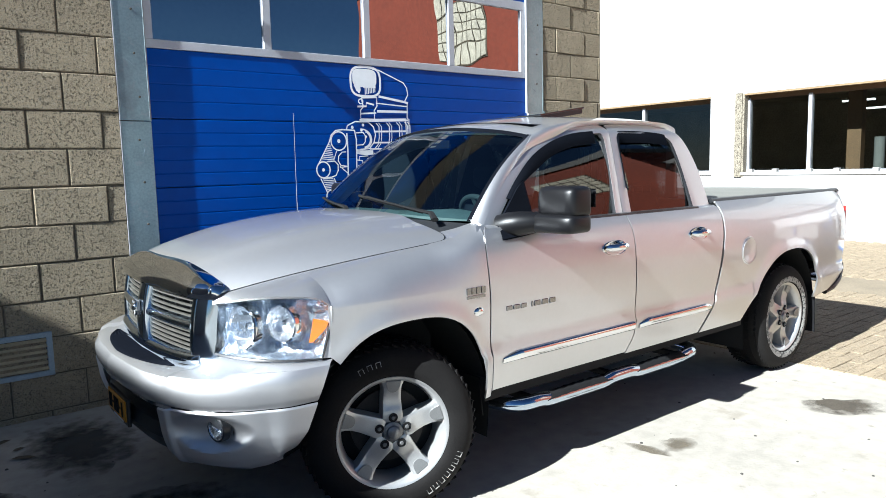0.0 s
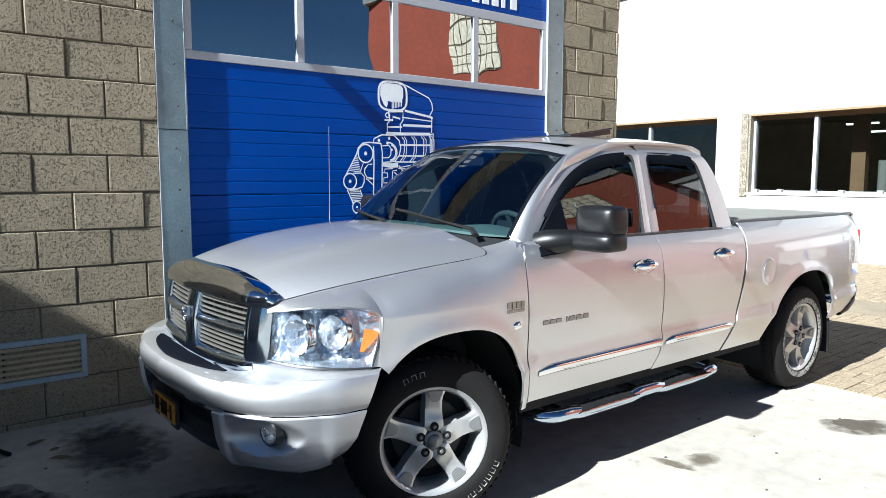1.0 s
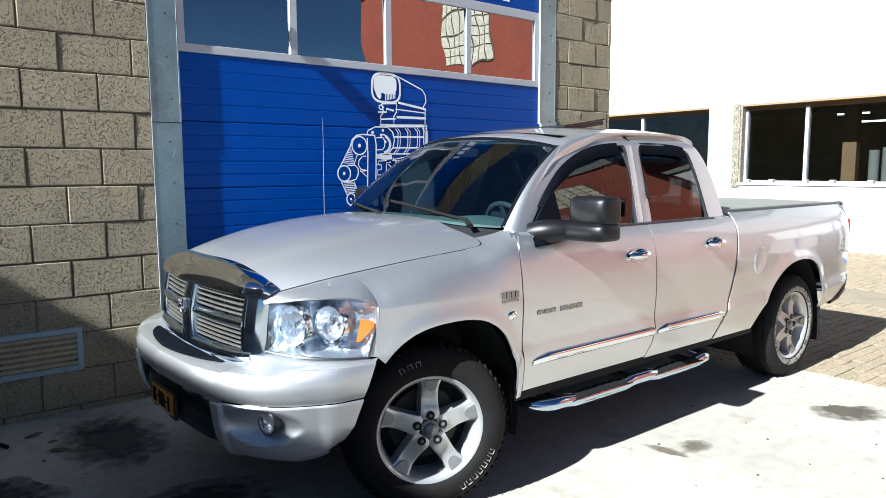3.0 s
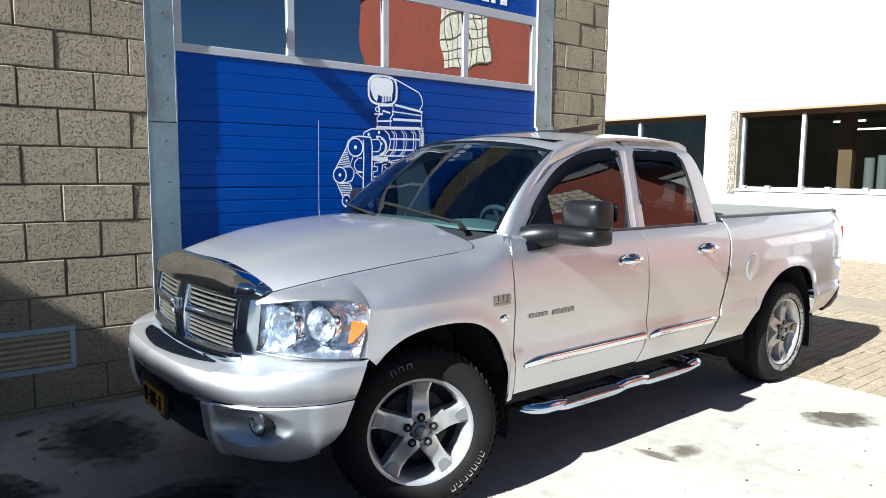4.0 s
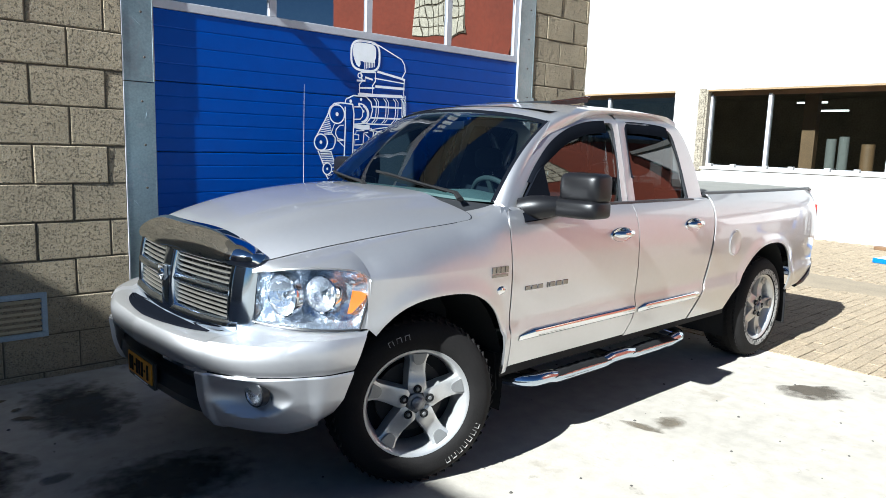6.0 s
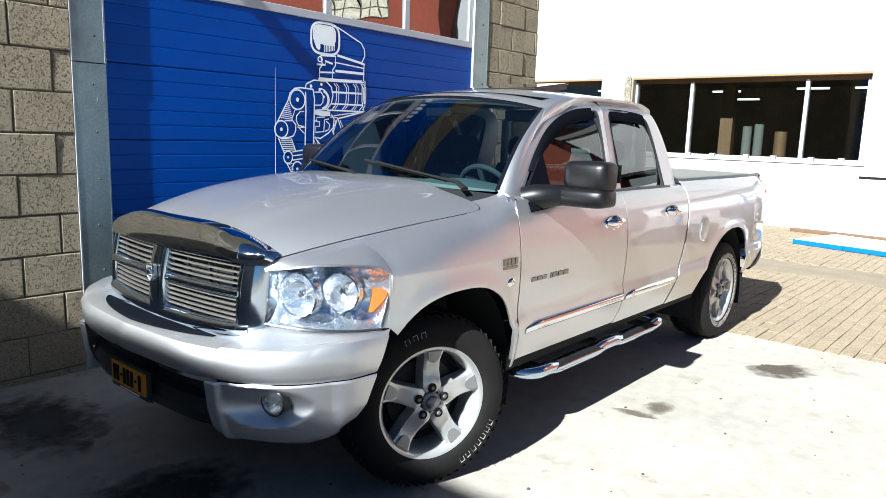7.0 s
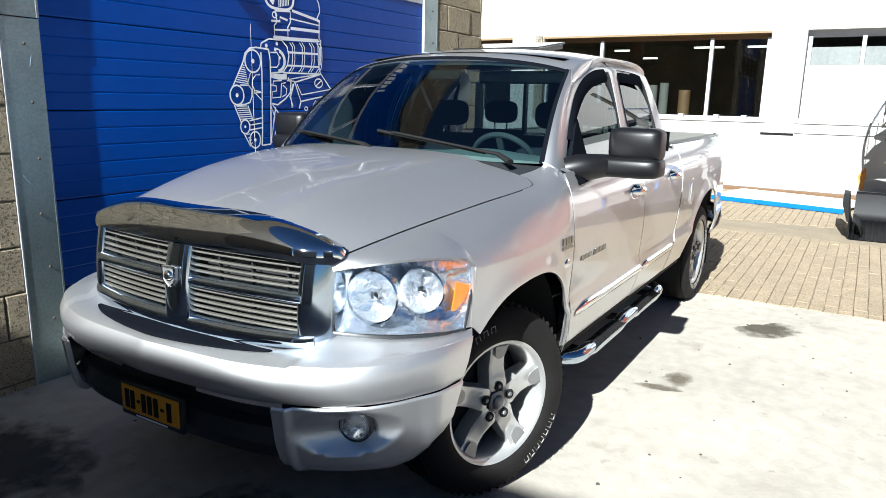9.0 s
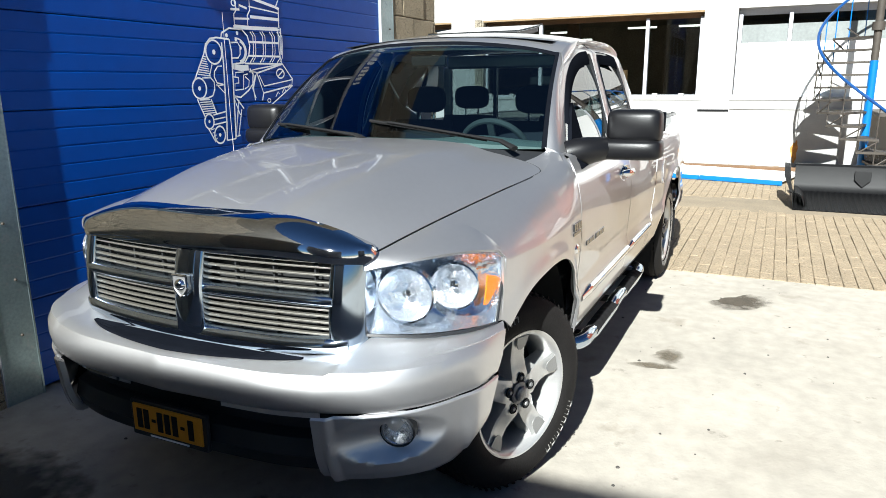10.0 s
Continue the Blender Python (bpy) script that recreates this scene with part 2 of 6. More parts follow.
WHITE = material("white_plaster", (0.37, 0.364, 0.352), 0.8, noise_scale=0.9, vary=0.06, bump=1.0, bump_scale=30,
                 stains=((14.0, 0.70, 0.73, (0.297, 0.272, 0.238), 0.7), (1.2, 0.6, 0.8, (0.561, 0.527, 0.459), 0.5)))
PEBBLE = material("exposed_aggregate", (0.2688, 0.2368, 0.1792), 0.9, noise_scale=8, vary=0.4, bump=2.5, bump_scale=60,
                  stains=((45.0, 0.50, 0.58, (0.064, 0.0512, 0.0384), 0.9),))
GALV = material("galvanised_steel", (0.31, 0.40, 0.42), 0.44, 0.90, noise_scale=5, vary=0.22, bump=0.15, bump_scale=12,
                stains=((22.0, 0.56, 0.66, (0.385, 0.42, 0.441), 0.6), (2.0, 0.6, 0.75, (0.175, 0.175, 0.182), 0.5)))
DOORBLUE = material("blue_door_paint", (0.0006, 0.052, 0.31), 0.45, specular_ior_level=0.2, noise_scale=0.8, vary=0.1, bump=0.12, bump_scale=300)
FRAMEWHITE = material("grey_white_frame", (0.4224, 0.4288, 0.4608), 0.45, noise_scale=3, vary=0.08, bump=0.05)
DECAL = material("white_decal", (0.90, 0.92, 0.93), 0.5, noise_scale=20, vary=0.06)
OCHRE = material("ochre_boards", (0.24, 0.165, 0.085), 0.7, noise_scale=2, vary=0.2, bump=0.2)
DARKROOM = material("dark_interior", (0.15, 0.118, 0.075), 0.8, noise_scale=1.5, vary=0.5)
RED = material("red_painted_wall", (0.175, 0.029, 0.009), 0.75, noise_scale=0.6, vary=0.25, bump=0.8, bump_scale=20)
SLATE = material("slate_grey_render", (0.10, 0.115, 0.135), 0.9, noise_scale=0.7, vary=0.15, bump=0.6)
GREYWALL = material("grey_render", (0.1408, 0.1376, 0.128), 0.9, noise_scale=0.7, vary=0.15, bump=0.6)
GLASSBLOCK = material("sunlit_glass_block", (0.50, 0.45, 0.34), 0.25, noise_scale=9, vary=0.45, bump=2.0, bump_scale=12)
# Tan of the light reflected in the slats is put into their colour.
VENTTAN = material("reflected_tan_slat", (0.42, 0.35, 0.22), 0.6, noise_scale=8, vary=0.25, bump=0.1)
VENTGREY = material("grey_blue_vent_paint", (0.30, 0.37, 0.43), 0.5, noise_scale=8, vary=0.2, bump=0.1)
BLUE = material("blue_gloss_paint", (0.0064, 0.128, 0.3968), 0.35, noise_scale=6, vary=0.12, bump=0.05)
NAVY = material("dark_blue_paint", (0.004, 0.045, 0.17), 0.4, noise_scale=6, vary=0.2)
GRATING = material("dull_steel_grating", (0.064, 0.0544, 0.0448), 0.7, 0.3, noise_scale=12, vary=0.3, bump=0.4)
MESHPLATE = material("perforated_steel", (0.10, 0.085, 0.07), 0.7, 0.3, noise_scale=12, vary=0.3)
_n, _l = MESHPLATE.node_tree.nodes, MESHPLATE.node_tree.links.new
holes, gate = _n.new("ShaderNodeTexVoronoi"), _n.new("ShaderNodeMath")
holes.inputs["Scale"].default_value, holes.inputs["Randomness"].default_value = 22.0, 0.0
gate.operation = "GREATER_THAN"
gate.inputs[1].default_value = 0.40
_l(_n.new("ShaderNodeTexCoord").outputs["Object"], holes.inputs["Vector"])
_l(holes.outputs["Distance"], gate.inputs[0]), _l(gate.outputs[0], _n["Principled BSDF"].inputs["Alpha"])
BLACKPLASTIC = material("black_textured_plastic", (0.00448, 0.00448, 0.0048), 0.5, specular_ior_level=0.2, noise_scale=8, vary=0.2, bump=0.3, bump_scale=200)
RUBBER = material("black_rubber", (0.00704, 0.00704, 0.00768), 0.85, specular_ior_level=0.25, noise_scale=12, vary=0.35, bump=0.3, bump_scale=120)
WOOD = material("brown_wood", (0.1408, 0.0768, 0.0352), 0.6, noise_scale=4, vary=0.3, bump=0.2)
WHITEPLASTIC = material("white_sheet", (0.78, 0.78, 0.76), 0.5, noise_scale=2, vary=0.08)
FROST = material("grey_frosted_film", (0.17, 0.185, 0.18), 0.5, noise_scale=1.5, vary=0.2)
LAMP = bpy.data.materials.new("fluorescent_tube")
LAMP.use_nodes = True
LAMP.node_tree.nodes["Principled BSDF"].inputs["Emission Color"].default_value = (1, 0.97, 0.85, 1)
LAMP.node_tree.nodes["Principled BSDF"].inputs["Emission Strength"].default_value = 0.9
PANE = glass("window_glass", (0.72, 0.78, 0.76))
DOORPANE = glass("dark_door_glass", (0.30, 0.34, 0.38), ior=4.6, sheen=(0.92, 0.96, 1.0))

# ---- ground ----
def ground_sheet():
    b = Builder()
    b.grid(lambda u, v: (u, v, -0.035), [-80, -30, -8, 0, 6, 12, 20, 60, 120], [-90, -30, -8, 0, 6, 12, 30, 90], flip=True)
    return tagged(part("ground", b, SAND, smooth=0), "sandy brown bedding under the whole yard", "ground", kind="structure")


def slab():
    b = Builder()
    b.box((-9, -12, -0.2), (5.93, 5.6, 0.0))
    return tagged(part("pavement", b, CONCRETE, smooth=0), "pale worn concrete apron with small dark specks and stains", "concrete apron", kind="structure")


ground_sheet()
apron = slab()


def blot(name, x, y, rx, ry, seed, label, mat=None, turn=0.0):
    """A flat soaked-in oil stain, or a blot of painted shade, with an uneven rim."""
    rnd = random.Random(seed)
    ph = [rnd.uniform(0, 6.28) for _ in range(4)]
    b = Builder()
    pts = [(x, y, 0.003)]
    for k in range(40):
        a = 2 * math.pi * k / 40
        r = 1 + 0.16 * math.sin(2 * a + ph[0]) + 0.12 * math.sin(3 * a + ph[1]) + 0.09 * math.sin(5 * a + ph[2]) + 0.06 * math.sin(11 * a + ph[3])
        p, q = rx * r * math.cos(a), ry * r * math.sin(a)
        pts.append((x + p * math.cos(turn) - q * math.sin(turn), y + p * math.sin(turn) + q * math.cos(turn), 0.003))
    b.add(pts, [(0, k + 1, (k + 1) % 40 + 1) for k in range(40)])
    return tagged(part(name, b, mat or STAIN, smooth=0), label, "oil stain", "stains on the apron", "structure")


blot("oil_or_shade_blot", 5.16, 2.06, 0.36, 0.17, 1, "long dark oil stain soaked into the concrete", turn=-0.86)
blot("oil_or_shade_blot", 3.83, 2.405, 0.16, 0.10, 2, "small brown oil stain on the concrete", FAINT, -0.8)
blot("oil_or_shade_blot", 3.645, 2.475, 0.17, 0.055, 3, "faint brown oil streak on the concrete", FAINT, -1.25)
blot("oil_or_shade_blot", 0.835, 3.87, 0.12, 0.06, 6, "small flat dark patch on the shaded concrete")
# Dark blots paint deeper shade, with some real mottling, into the floor.
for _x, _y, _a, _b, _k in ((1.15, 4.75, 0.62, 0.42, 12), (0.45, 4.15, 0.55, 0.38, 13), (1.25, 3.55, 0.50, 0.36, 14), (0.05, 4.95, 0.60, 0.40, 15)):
    blot("oil_or_shade_blot", _x, _y, _a, _b, _k, "wide dark blot painting deeper shade and mottling on the concrete", SHADE_MOTTLE, 0.4 * _k)
blot("oil_or_shade_blot", 0.66, 2.72, 0.09, 0.055, 4, "dark patch on the shaded concrete")

# ---- garage wall ----
WALL_Y, DOOR_Y = 5.44, 5.462
X_POST, X_DOOR, X_END, X_POST2, X_PIER = 1.70, 1.905, 5.66, 5.895, 6.835
CO, BL = 0.2505, 0.452


def wall_core():
    b = Builder()
    y0, y1 = WALL_Y + 0.003, WALL_Y + 0.30
    b.box((-5.2, y0, -0.1), (X_POST + 0.02, y1, 5.6))
    b.box((X_POST2 - 0.02, y0, -0.1), (X_PIER - 0.006, y1, 5.6))
    b.box((X_POST + 0.02, y0, 4.35), (X_POST2 - 0.02, y1, 5.6))
    b.box((X_PIER - 0.31, y1, -0.1), (X_PIER - 0.006, 13.0, 5.6))
    return tagged(part("wall_garage", b, MORTAR, smooth=0), "garage wall of rough grey-brown concrete blocks with mortar joints", "block wall", kind="structure")


garage_wall = wall_core()


def door_section(z0, z1, n, name="door_panel"):
    """One lifting section with its horizontal grooves."""
    b = Builder()
    prof = []
    h = (z1 - z0) / n
    for k in range(n):
        a, c = z0 + k * h, z0 + (k + 1) * h
        prof += [(0.0032, a + 0.001), (0.0, a + 0.009), (0.0, c - 0.005), (0.0022, c - 0.001)]
    xs = (X_DOOR - 0.03, X_END + 0.03)
    b.grid(lambda u, i: (u, DOOR_Y + prof[i][0], prof[i][1]), xs, range(len(prof)))
    b.add([(x, DOOR_Y + 0.04, z) for z in (z0, z1) for x in xs] + [(x, DOOR_Y + 0.009, z) for z in (z0, z1) for x in xs], [(0, 1, 3, 2), (0, 4, 5, 1), (2, 3, 7, 6)])
    return part(name, b, DOORBLUE, garage_door, smooth=0)


garage_door = tagged(new("door_1"), "blue sectional garage door with a row of windows and white engine drawing", "garage door", kind="structure")
Z_W0, Z_W1 = 2.505, 3.265
for k in range(5):
    door_section(0.02 + k * (Z_W0 - 0.02) / 5 + 0.002, 0.02 + (k + 1) * (Z_W0 - 0.02) / 5 - 0.002, 5 if k < 4 else 4)
door_section(Z_W1 + 0.002, Z_W1 + 0.54, 5)
door_section(Z_W1 + 0.545, Z_W1 + 1.08, 5)


def window_row():
    f, y = 0.062, DOOR_Y
    bars = [((X_DOOR, Z_W0), (X_END, Z_W0 + f)), ((X_DOOR, Z_W1 - 0.085), (X_END, Z_W1)), ((X_DOOR, Z_W0 + f), (X_DOOR + 0.06, Z_W1 - 0.085)), ((X_END - 0.06, Z_W0 + f), (X_END, Z_W1 - 0.085))]
    for x in (2.835, 3.755, 4.69):
        bars.append(((x - 0.032, Z_W0 + f), (x + 0.032, Z_W1 - 0.085)))
    for (a, c), (d, e) in bars:
        b = Builder().box((a, y - 0.006, c), (d, y + 0.035, e))
        part("window_frame", b, FRAMEWHITE, garage_door, "greyish white window frame bar", bevel=0.004)
    edges = [X_DOOR + 0.06, 2.835, 3.755, 4.69, X_END - 0.06]
    rnd = random.Random(5)
    for a, c in zip(edges, edges[1:]):
        tilt, ph = rnd.uniform(-0.002, 0.002), rnd.uniform(0, 6)
        b = Builder().grid(lambda u, v: (u, y + 0.015 + 0.0011 * math.sin(5.5 * u + ph + 2 * v) + 0.0009 * math.sin(9 * v + ph) + 0.0001 * math.sin(23 * u - 11 * v) + tilt * (u - a), v), lin(a - 0.01, c + 0.01, 24), lin(Z_W0 + 0.05, Z_W1 - 0.075, 16))
        face_out(part("pane", b, DOORPANE, garage_door, "reflective dark window pane"), (0, -1, 0))
    # the dim workshop behind the panes
    b = Builder().box((X_DOOR - 0.5, y + 0.3, 0.0), (X_END + 0.1, y + 3.5, 4.3))
    tagged(part("wall_workshop", b, DARKROOM, smooth=0), "dim workshop interior behind the garage door", "interior wall", kind="structure")


window_row()


def post(name, x0, x1, label):
    """A folded galvanised sheet post with a cap flange and bolts."""
    th = tagged(new(name), label, "steel post", "door posts", "structure")
    y = WALL_Y - 0.009
    for k, (z0, z1) in enumerate(((-0.02, 1.985), (1.99, 4.4))):
        b = Builder().box((x0, y, z0), (x1, y + 0.008, z1)).box((x1 - 0.008, y, z0), (x1, DOOR_Y + 0.01, z1)).box((x0, y, z0), (x0 + 0.008, y + 0.04, z1))
        part("sheet", b, GALV, th, bevel=0.003)
        # White strip added to paint the sun's glint on the post's edge.
        part("edge_glint", Builder().box((x0 - 0.005, y - 0.003, z0), (x0 - 0.0005, y + 0.02, z1)), FRAMEWHITE, th)
    for k in range(11):
        z, x = 0.36 + 0.299 * k, x0 + 0.62 * (x1 - x0) + 0.012 * math.sin(k * 2.3)
        b = Builder().lathe([(0, 0.010), (0.005, 0.010), (0.008, 0.006), (0.008, 0.0)], pose(x, y, z, 90), 10)
        part("bolt", b, GRATING, th)
    for k in range(4):
        z, x = 1.15 + 0.62 * k, x0 + (0.3, 0.7, 0.45, 0.8)[k] * (x1 - x0)
        b = Builder().box((-0.001, -0.001, -0.03), (0.001, 0.003, 0.03), pose(x, y, z, 0, (-38, 12, -50, 25)[k], 0))
        part("scratch", b, VENTGREY, th)
    return th


post("door_post", X_POST, X_DOOR, "galvanised steel door post with scratches and bolts")
post("door_post", X_END, X_POST2, "galvanised steel door post beside the block pier")


def letters():
    """Unreadable white lettering above the windows, as plain bars."""
    b = Builder()
    for k in range(14):
        x = 3.52 + 0.125 * k
        w = 0.085 if k % 4 else 0.05
        b.box((x, DOOR_Y - 0.0035, Z_W1 + 0.055), (x + w, DOOR_Y + 0.002, Z_W1 + 0.30 - 0.05 * (k % 3 == 1)))
    part("lettering", b, DECAL, garage_door, "white lettering")


letters()


def vent():
    th = thing("wall_vent", (0.88, WALL_Y, 0.437), "grey-blue metal louvred vent grille in the block wall", "vent")
    w, h = 0.285, 0.148
    for lo, hi in (((-w, -0.025, -h), (w, 0.0, -h + 0.035)), ((-w, -0.025, h - 0.035), (w, 0.0, h)), ((-w, -0.025, -h + 0.035), (-w + 0.035, 0, h - 0.035)), ((w - 0.035, -0.025, -h + 0.035), (w, 0, h - 0.035))):
        part("frame", Builder().box(lo, hi), VENTGREY, th, bevel=0.003)
    for k in range(6):
        z = -h + 0.055 + k * 0.038
        b = Builder().box((-w + 0.03, -0.016, -0.0025), (w - 0.03, 0.016, 0.0025), pose(0, -0.012, z, 38))
        part("slat", b, VENTTAN, th, "slat painted with the tan of reflected light")
    part("backing", Builder().box((-w + 0.02, -0.004, -h + 0.02), (w - 0.02, 0.0, h - 0.02)), RUBBER, th)
    return th


vent()


def hose():
    th = thing("cable", (0.55, WALL_Y - 0.1, 0), "black cable hanging from the vent to the floor", "cable")
    path = [(-0.5 + 0.02 * k, -0.02 + 0.0 * k, 0.52 - 0.02 * k) for k in range(8)]
    for k in range(14):
        t = k / 13
        path.append((-0.33 + 0.42 * t, -0.03 - 0.35 * t * t, 0.36 * (1 - t) ** 1.6 + 0.013))
    part("cord", Builder().tube(path, 0.012, 8), RUBBER, th)


hose()

# ---- white building across the yard ----
FX = 15.0


def white_building():
    th = thing("white_building", (FX, 0, 0), "white plastered building with wide strip windows", "building")
    zs, zt = 1.345, 3.03
    spans = [(-8.6, -4.4), (-3.6, 2.84), (3.46, 8.24), (9.0, 14.2)]
    # wall pieces round the openings
    part("wall", Builder().box((0.0, -10, zt), (0.35, 16, 6.2)), WHITE, th, "white upper wall", smooth=0)
    part("wall", Builder().box((0.0, -10, -0.2), (0.35, 16, zs)), WHITE, th, "white rough wall below the windows", smooth=0)
    ys = [-10] + [v for s in spans for v in s] + [16]
    for a, c in zip(ys[::2], ys[1::2]):
        part("pier", Builder().box((0.0, a, zs), (0.35, c, zt)), WHITE, th, smooth=0)
    part("roof", Builder().box((-0.15, -10.2, 6.2), (9, 16.2, 6.45)), GREYWALL, th, "flat grey roof edge")
    # dim room behind the windows
    room = Builder()
    room.box((0.36, -10, 0.0), (7.0, 16, 0.02)).box((0.36, -10, 3.3), (7, 16, 3.35)).box((7, -10, 0), (7.05, 16, 3.3)).box((0.36, -10, 0), (7, -9.9, 3.3)).box((0.36, 15.9, 0), (7, 16, 3.3))
    part("room", room, DARKROOM, th, "dim room behind the windows", smooth=0)
    part("room_ceiling", Builder().box((0.37, -9.8, 3.22), (4.0, 15.8, 3.28)), OCHRE, th, "ochre ceiling boards behind the windows", smooth=0)
    for a, c in spans[2:]:
        part("soffit", Builder().box((0.004, a + 0.002, zt - 0.035), (0.17, c - 0.002, zt - 0.001)), OCHRE, th, "brown board under the lintel", smooth=0)
    for a, c in spans:
        win = part("window", Builder().box((0.18, a, zt - 0.13), (0.26, c, zt)), WOOD if a > 3 else FRAMEWHITE, th, "wide window with slim white posts")
        part("bottom_rail", Builder().box((0.18, a, zs), (0.26, c, zs + 0.04)), FRAMEWHITE, win)
        cuts = [a + 0.05, 4.58, 6.89, c - 0.05] if a == 3.46 else [a + 0.05, a + 1.9, c - 0.05] if a == 9.0 else lin(a + 0.05, c - 0.05, 4) if a < -3.7 else [a + 0.05, -1.6, 0.1, 1.9, c - 0.05]
        for y in cuts:
            part("window_post", Builder().box((0.15, y - 0.035, zs), (0.27, y + 0.035, zt - 0.1)), FRAMEWHITE, win, bevel=0.004)
        for y0, y1 in zip(cuts, cuts[1:]):
            face_out(part("pane", Builder().grid(lambda y, z: (0.21, y, z), (y0, y1), (zs + 0.02, zt - 0.1)), PANE, win), (-1, 0, 0))
        part("sill", Builder().box((-0.025, a - 0.05, zs - 0.06), (0.2, c + 0.05, zs + 0.001)), WHITE, win, bevel=0.006)
        if a > 3:
            k = 0
            y = a + 0.35
            while y < c:
                part("sill_block", Builder().box((-0.03, y - 0.05, zs), (0.08, y + 0.05, zs + 0.07)), WHITE, win, bevel=0.005)
                y += 0.53 + 0.17 * (k % 2)
                k += 1
        if a == -3.6:
            # milky lower sheets behind the glass
            for y0, y1 in zip(cuts, cuts[1:]):
                part("screen", Builder().box((0.13, y0 + 0.04, zs), (0.145, y1 - 0.04, 2.38)), WHITEPLASTIC, win, "white sheet over the lower glass")
                part("frosted_band", Builder().box((0.17, y0 + 0.04, 2.38), (0.18, y1 - 0.04, 2.72)), FROST, win, "grey frosted film on the glass")
    part("reveal", Builder().box((-0.004, 8.20, zs - 0.1), (0.30, 8.243, zt)).box((-0.030, 8.243, zs - 0.1), (-0.004, 8.40, zt + 0.02)), PEBBLE, th, "pier clad in exposed pebbles")
    part("ledge", Builder().box((-0.025, -10, 1.10), (0.0, 2.86, 1.125)), WHITE, th, "thin ledge above the rough plaster", bevel=0.004)
    part("vent_slot", Builder().box((-0.006, 2.88, 1.05), (0.02, 3.47, 1.095)), RUBBER, th, "dark narrow vent slot")
    # Only one tube is known; the others are added at guessed places.
    for y, z in ((7.4, 2.75), (5.3, 2.78), (4.05, 2.78), (10.6, 2.8), (7.2, 2.6)):
        part("tube_lamp", Builder().box((2.2 + (3 - z) * 6, y - 0.35, z + 0.2), (2.3 + (3 - z) * 6, y + 0.35, z + 0.24)), LAMP, th, "fluorescent tube lamp")
    return th


white_building()


def stock(name, x, y, r, h, mat, label):
    th = thing(name, (x, y, 0.02), label, "roll")
    part("roll", Builder().lathe([(0, 0), (r, 0), (r, h), (r * 0.45, h), (r * 0.45, h - 0.1), (0, h - 0.1)], None, 18), mat, th)


stock("fabric_roll", 16.3, 6.0, 0.1, 2.0, GREYWALL, "grey roll standing behind the window")
stock("fabric_roll", 16.3, 5.75, 0.1, 2.05, GREYWALL, "grey roll standing behind the window")
stock("fabric_roll", 16.35, 5.3, 0.13, 1.9, WOOD, "brown roll standing behind the window")
col = tagged(part("wooden_column", Builder().box((16.1, 6.28, 0.02), (16.3, 6.56, 3.3)), WOOD, bevel=0.01), "brown wooden column inside the dim room", "column")

# ---- buildings that close the yard behind the camera ----
def shade_building():
    """The neighbour whose roof edge throws the shade over the front of the truck."""
    b = Builder()
    h = 6.0
    k = 1 / 0.735
    x_at = lambda y: 2.27 - 0.06 * (y + 0.105 * h * k - 2.1) - h * k
    a, c = -1.0, 5.42
    pts = [(x_at(a), a), (x_at(c), c), (-16, c), (-16, a)]
    b.prism(pts, h)
    ob = tagged(part("neighbour_building", b, SLATE, smooth=0), "plain slate-grey rendered neighbouring building", "building")
    return ob


shade_building()


def red_building():
    th = thing("red_building", (14.2, -6.5, 0), "red painted building with glass-block windows and grey coping", "building")
    b = Builder().box((0, -4.6, 0), (9, 4.0, 7.7))
    part("wall", b, RED, th, smooth=0)
    part("coping", Builder().box((-0.12, -4.7, 7.7), (9.1, 4.1, 8.1)), GREYWALL, th, "light grey concrete coping")
    w = part("window", Builder().box((-0.02, -0.35, 4.72), (0.0, 1.95, 6.72)), MORTAR, th, "glass-block window")
    for i in range(6):
        for j in range(5):
            part("glass_block", Builder().box((-0.05, -0.33 + i * 0.38, 4.74 + j * 0.395), (-0.02, 0.0 + i * 0.38, 5.09 + j * 0.395)), GLASSBLOCK, w, bevel=0.02)
    return th


red_building()

# ---- the pickup truck ----
PAINT = material("silver_metallic_paint", (0.668, 0.662, 0.665), 0.49, 0.96, noise_scale=3, vary=0.02, coat=1.0, bump=0.03, bump_scale=900)
CHROME = material("chrome", (0.80, 0.81, 0.82), 0.05, 1.0, noise_scale=4, vary=0.05, bump=0.02, bump_scale=15)
# Chrome darkened and tinted blue: dim reflections are put into its colour.
DARKCHROME = material("reflection_tinted_chrome", (0.52, 0.60, 0.70), 0.11, 1.0, noise_scale=4, vary=0.06, bump=0.02, bump_scale=15)
DULLCHROME = material("dusty_chrome_slat", (0.462, 0.441, 0.392), 0.28, 0.85, noise_scale=14, vary=0.2, bump=0.1)
REFLECTOR = material("faceted_reflector", (0.90, 0.93, 0.98), 0.15, 0.94, noise_scale=20, vary=0.1, bump=5.0, bump_scale=17)
LAMPCHROME = material("lamp_chrome", (0.76, 0.85, 0.98), 0.14, 0.92, noise_scale=10, vary=0.1, bump=4.0, bump_scale=12)
ALLOY = material("alloy_wheel", (0.56, 0.553, 0.539), 0.34, 0.62, noise_scale=12, vary=0.08, coat=0.4, bump=0.04, bump_scale=60)
RUSTDISC = material("dark_brake_disc", (0.035, 0.030, 0.027), 0.6, 0.4, noise_scale=12, vary=0.2)
ALLOYDARK = material("cast_alloy_pocket", (0.22, 0.22, 0.22), 0.5, 0.6, noise_scale=12, vary=0.15)
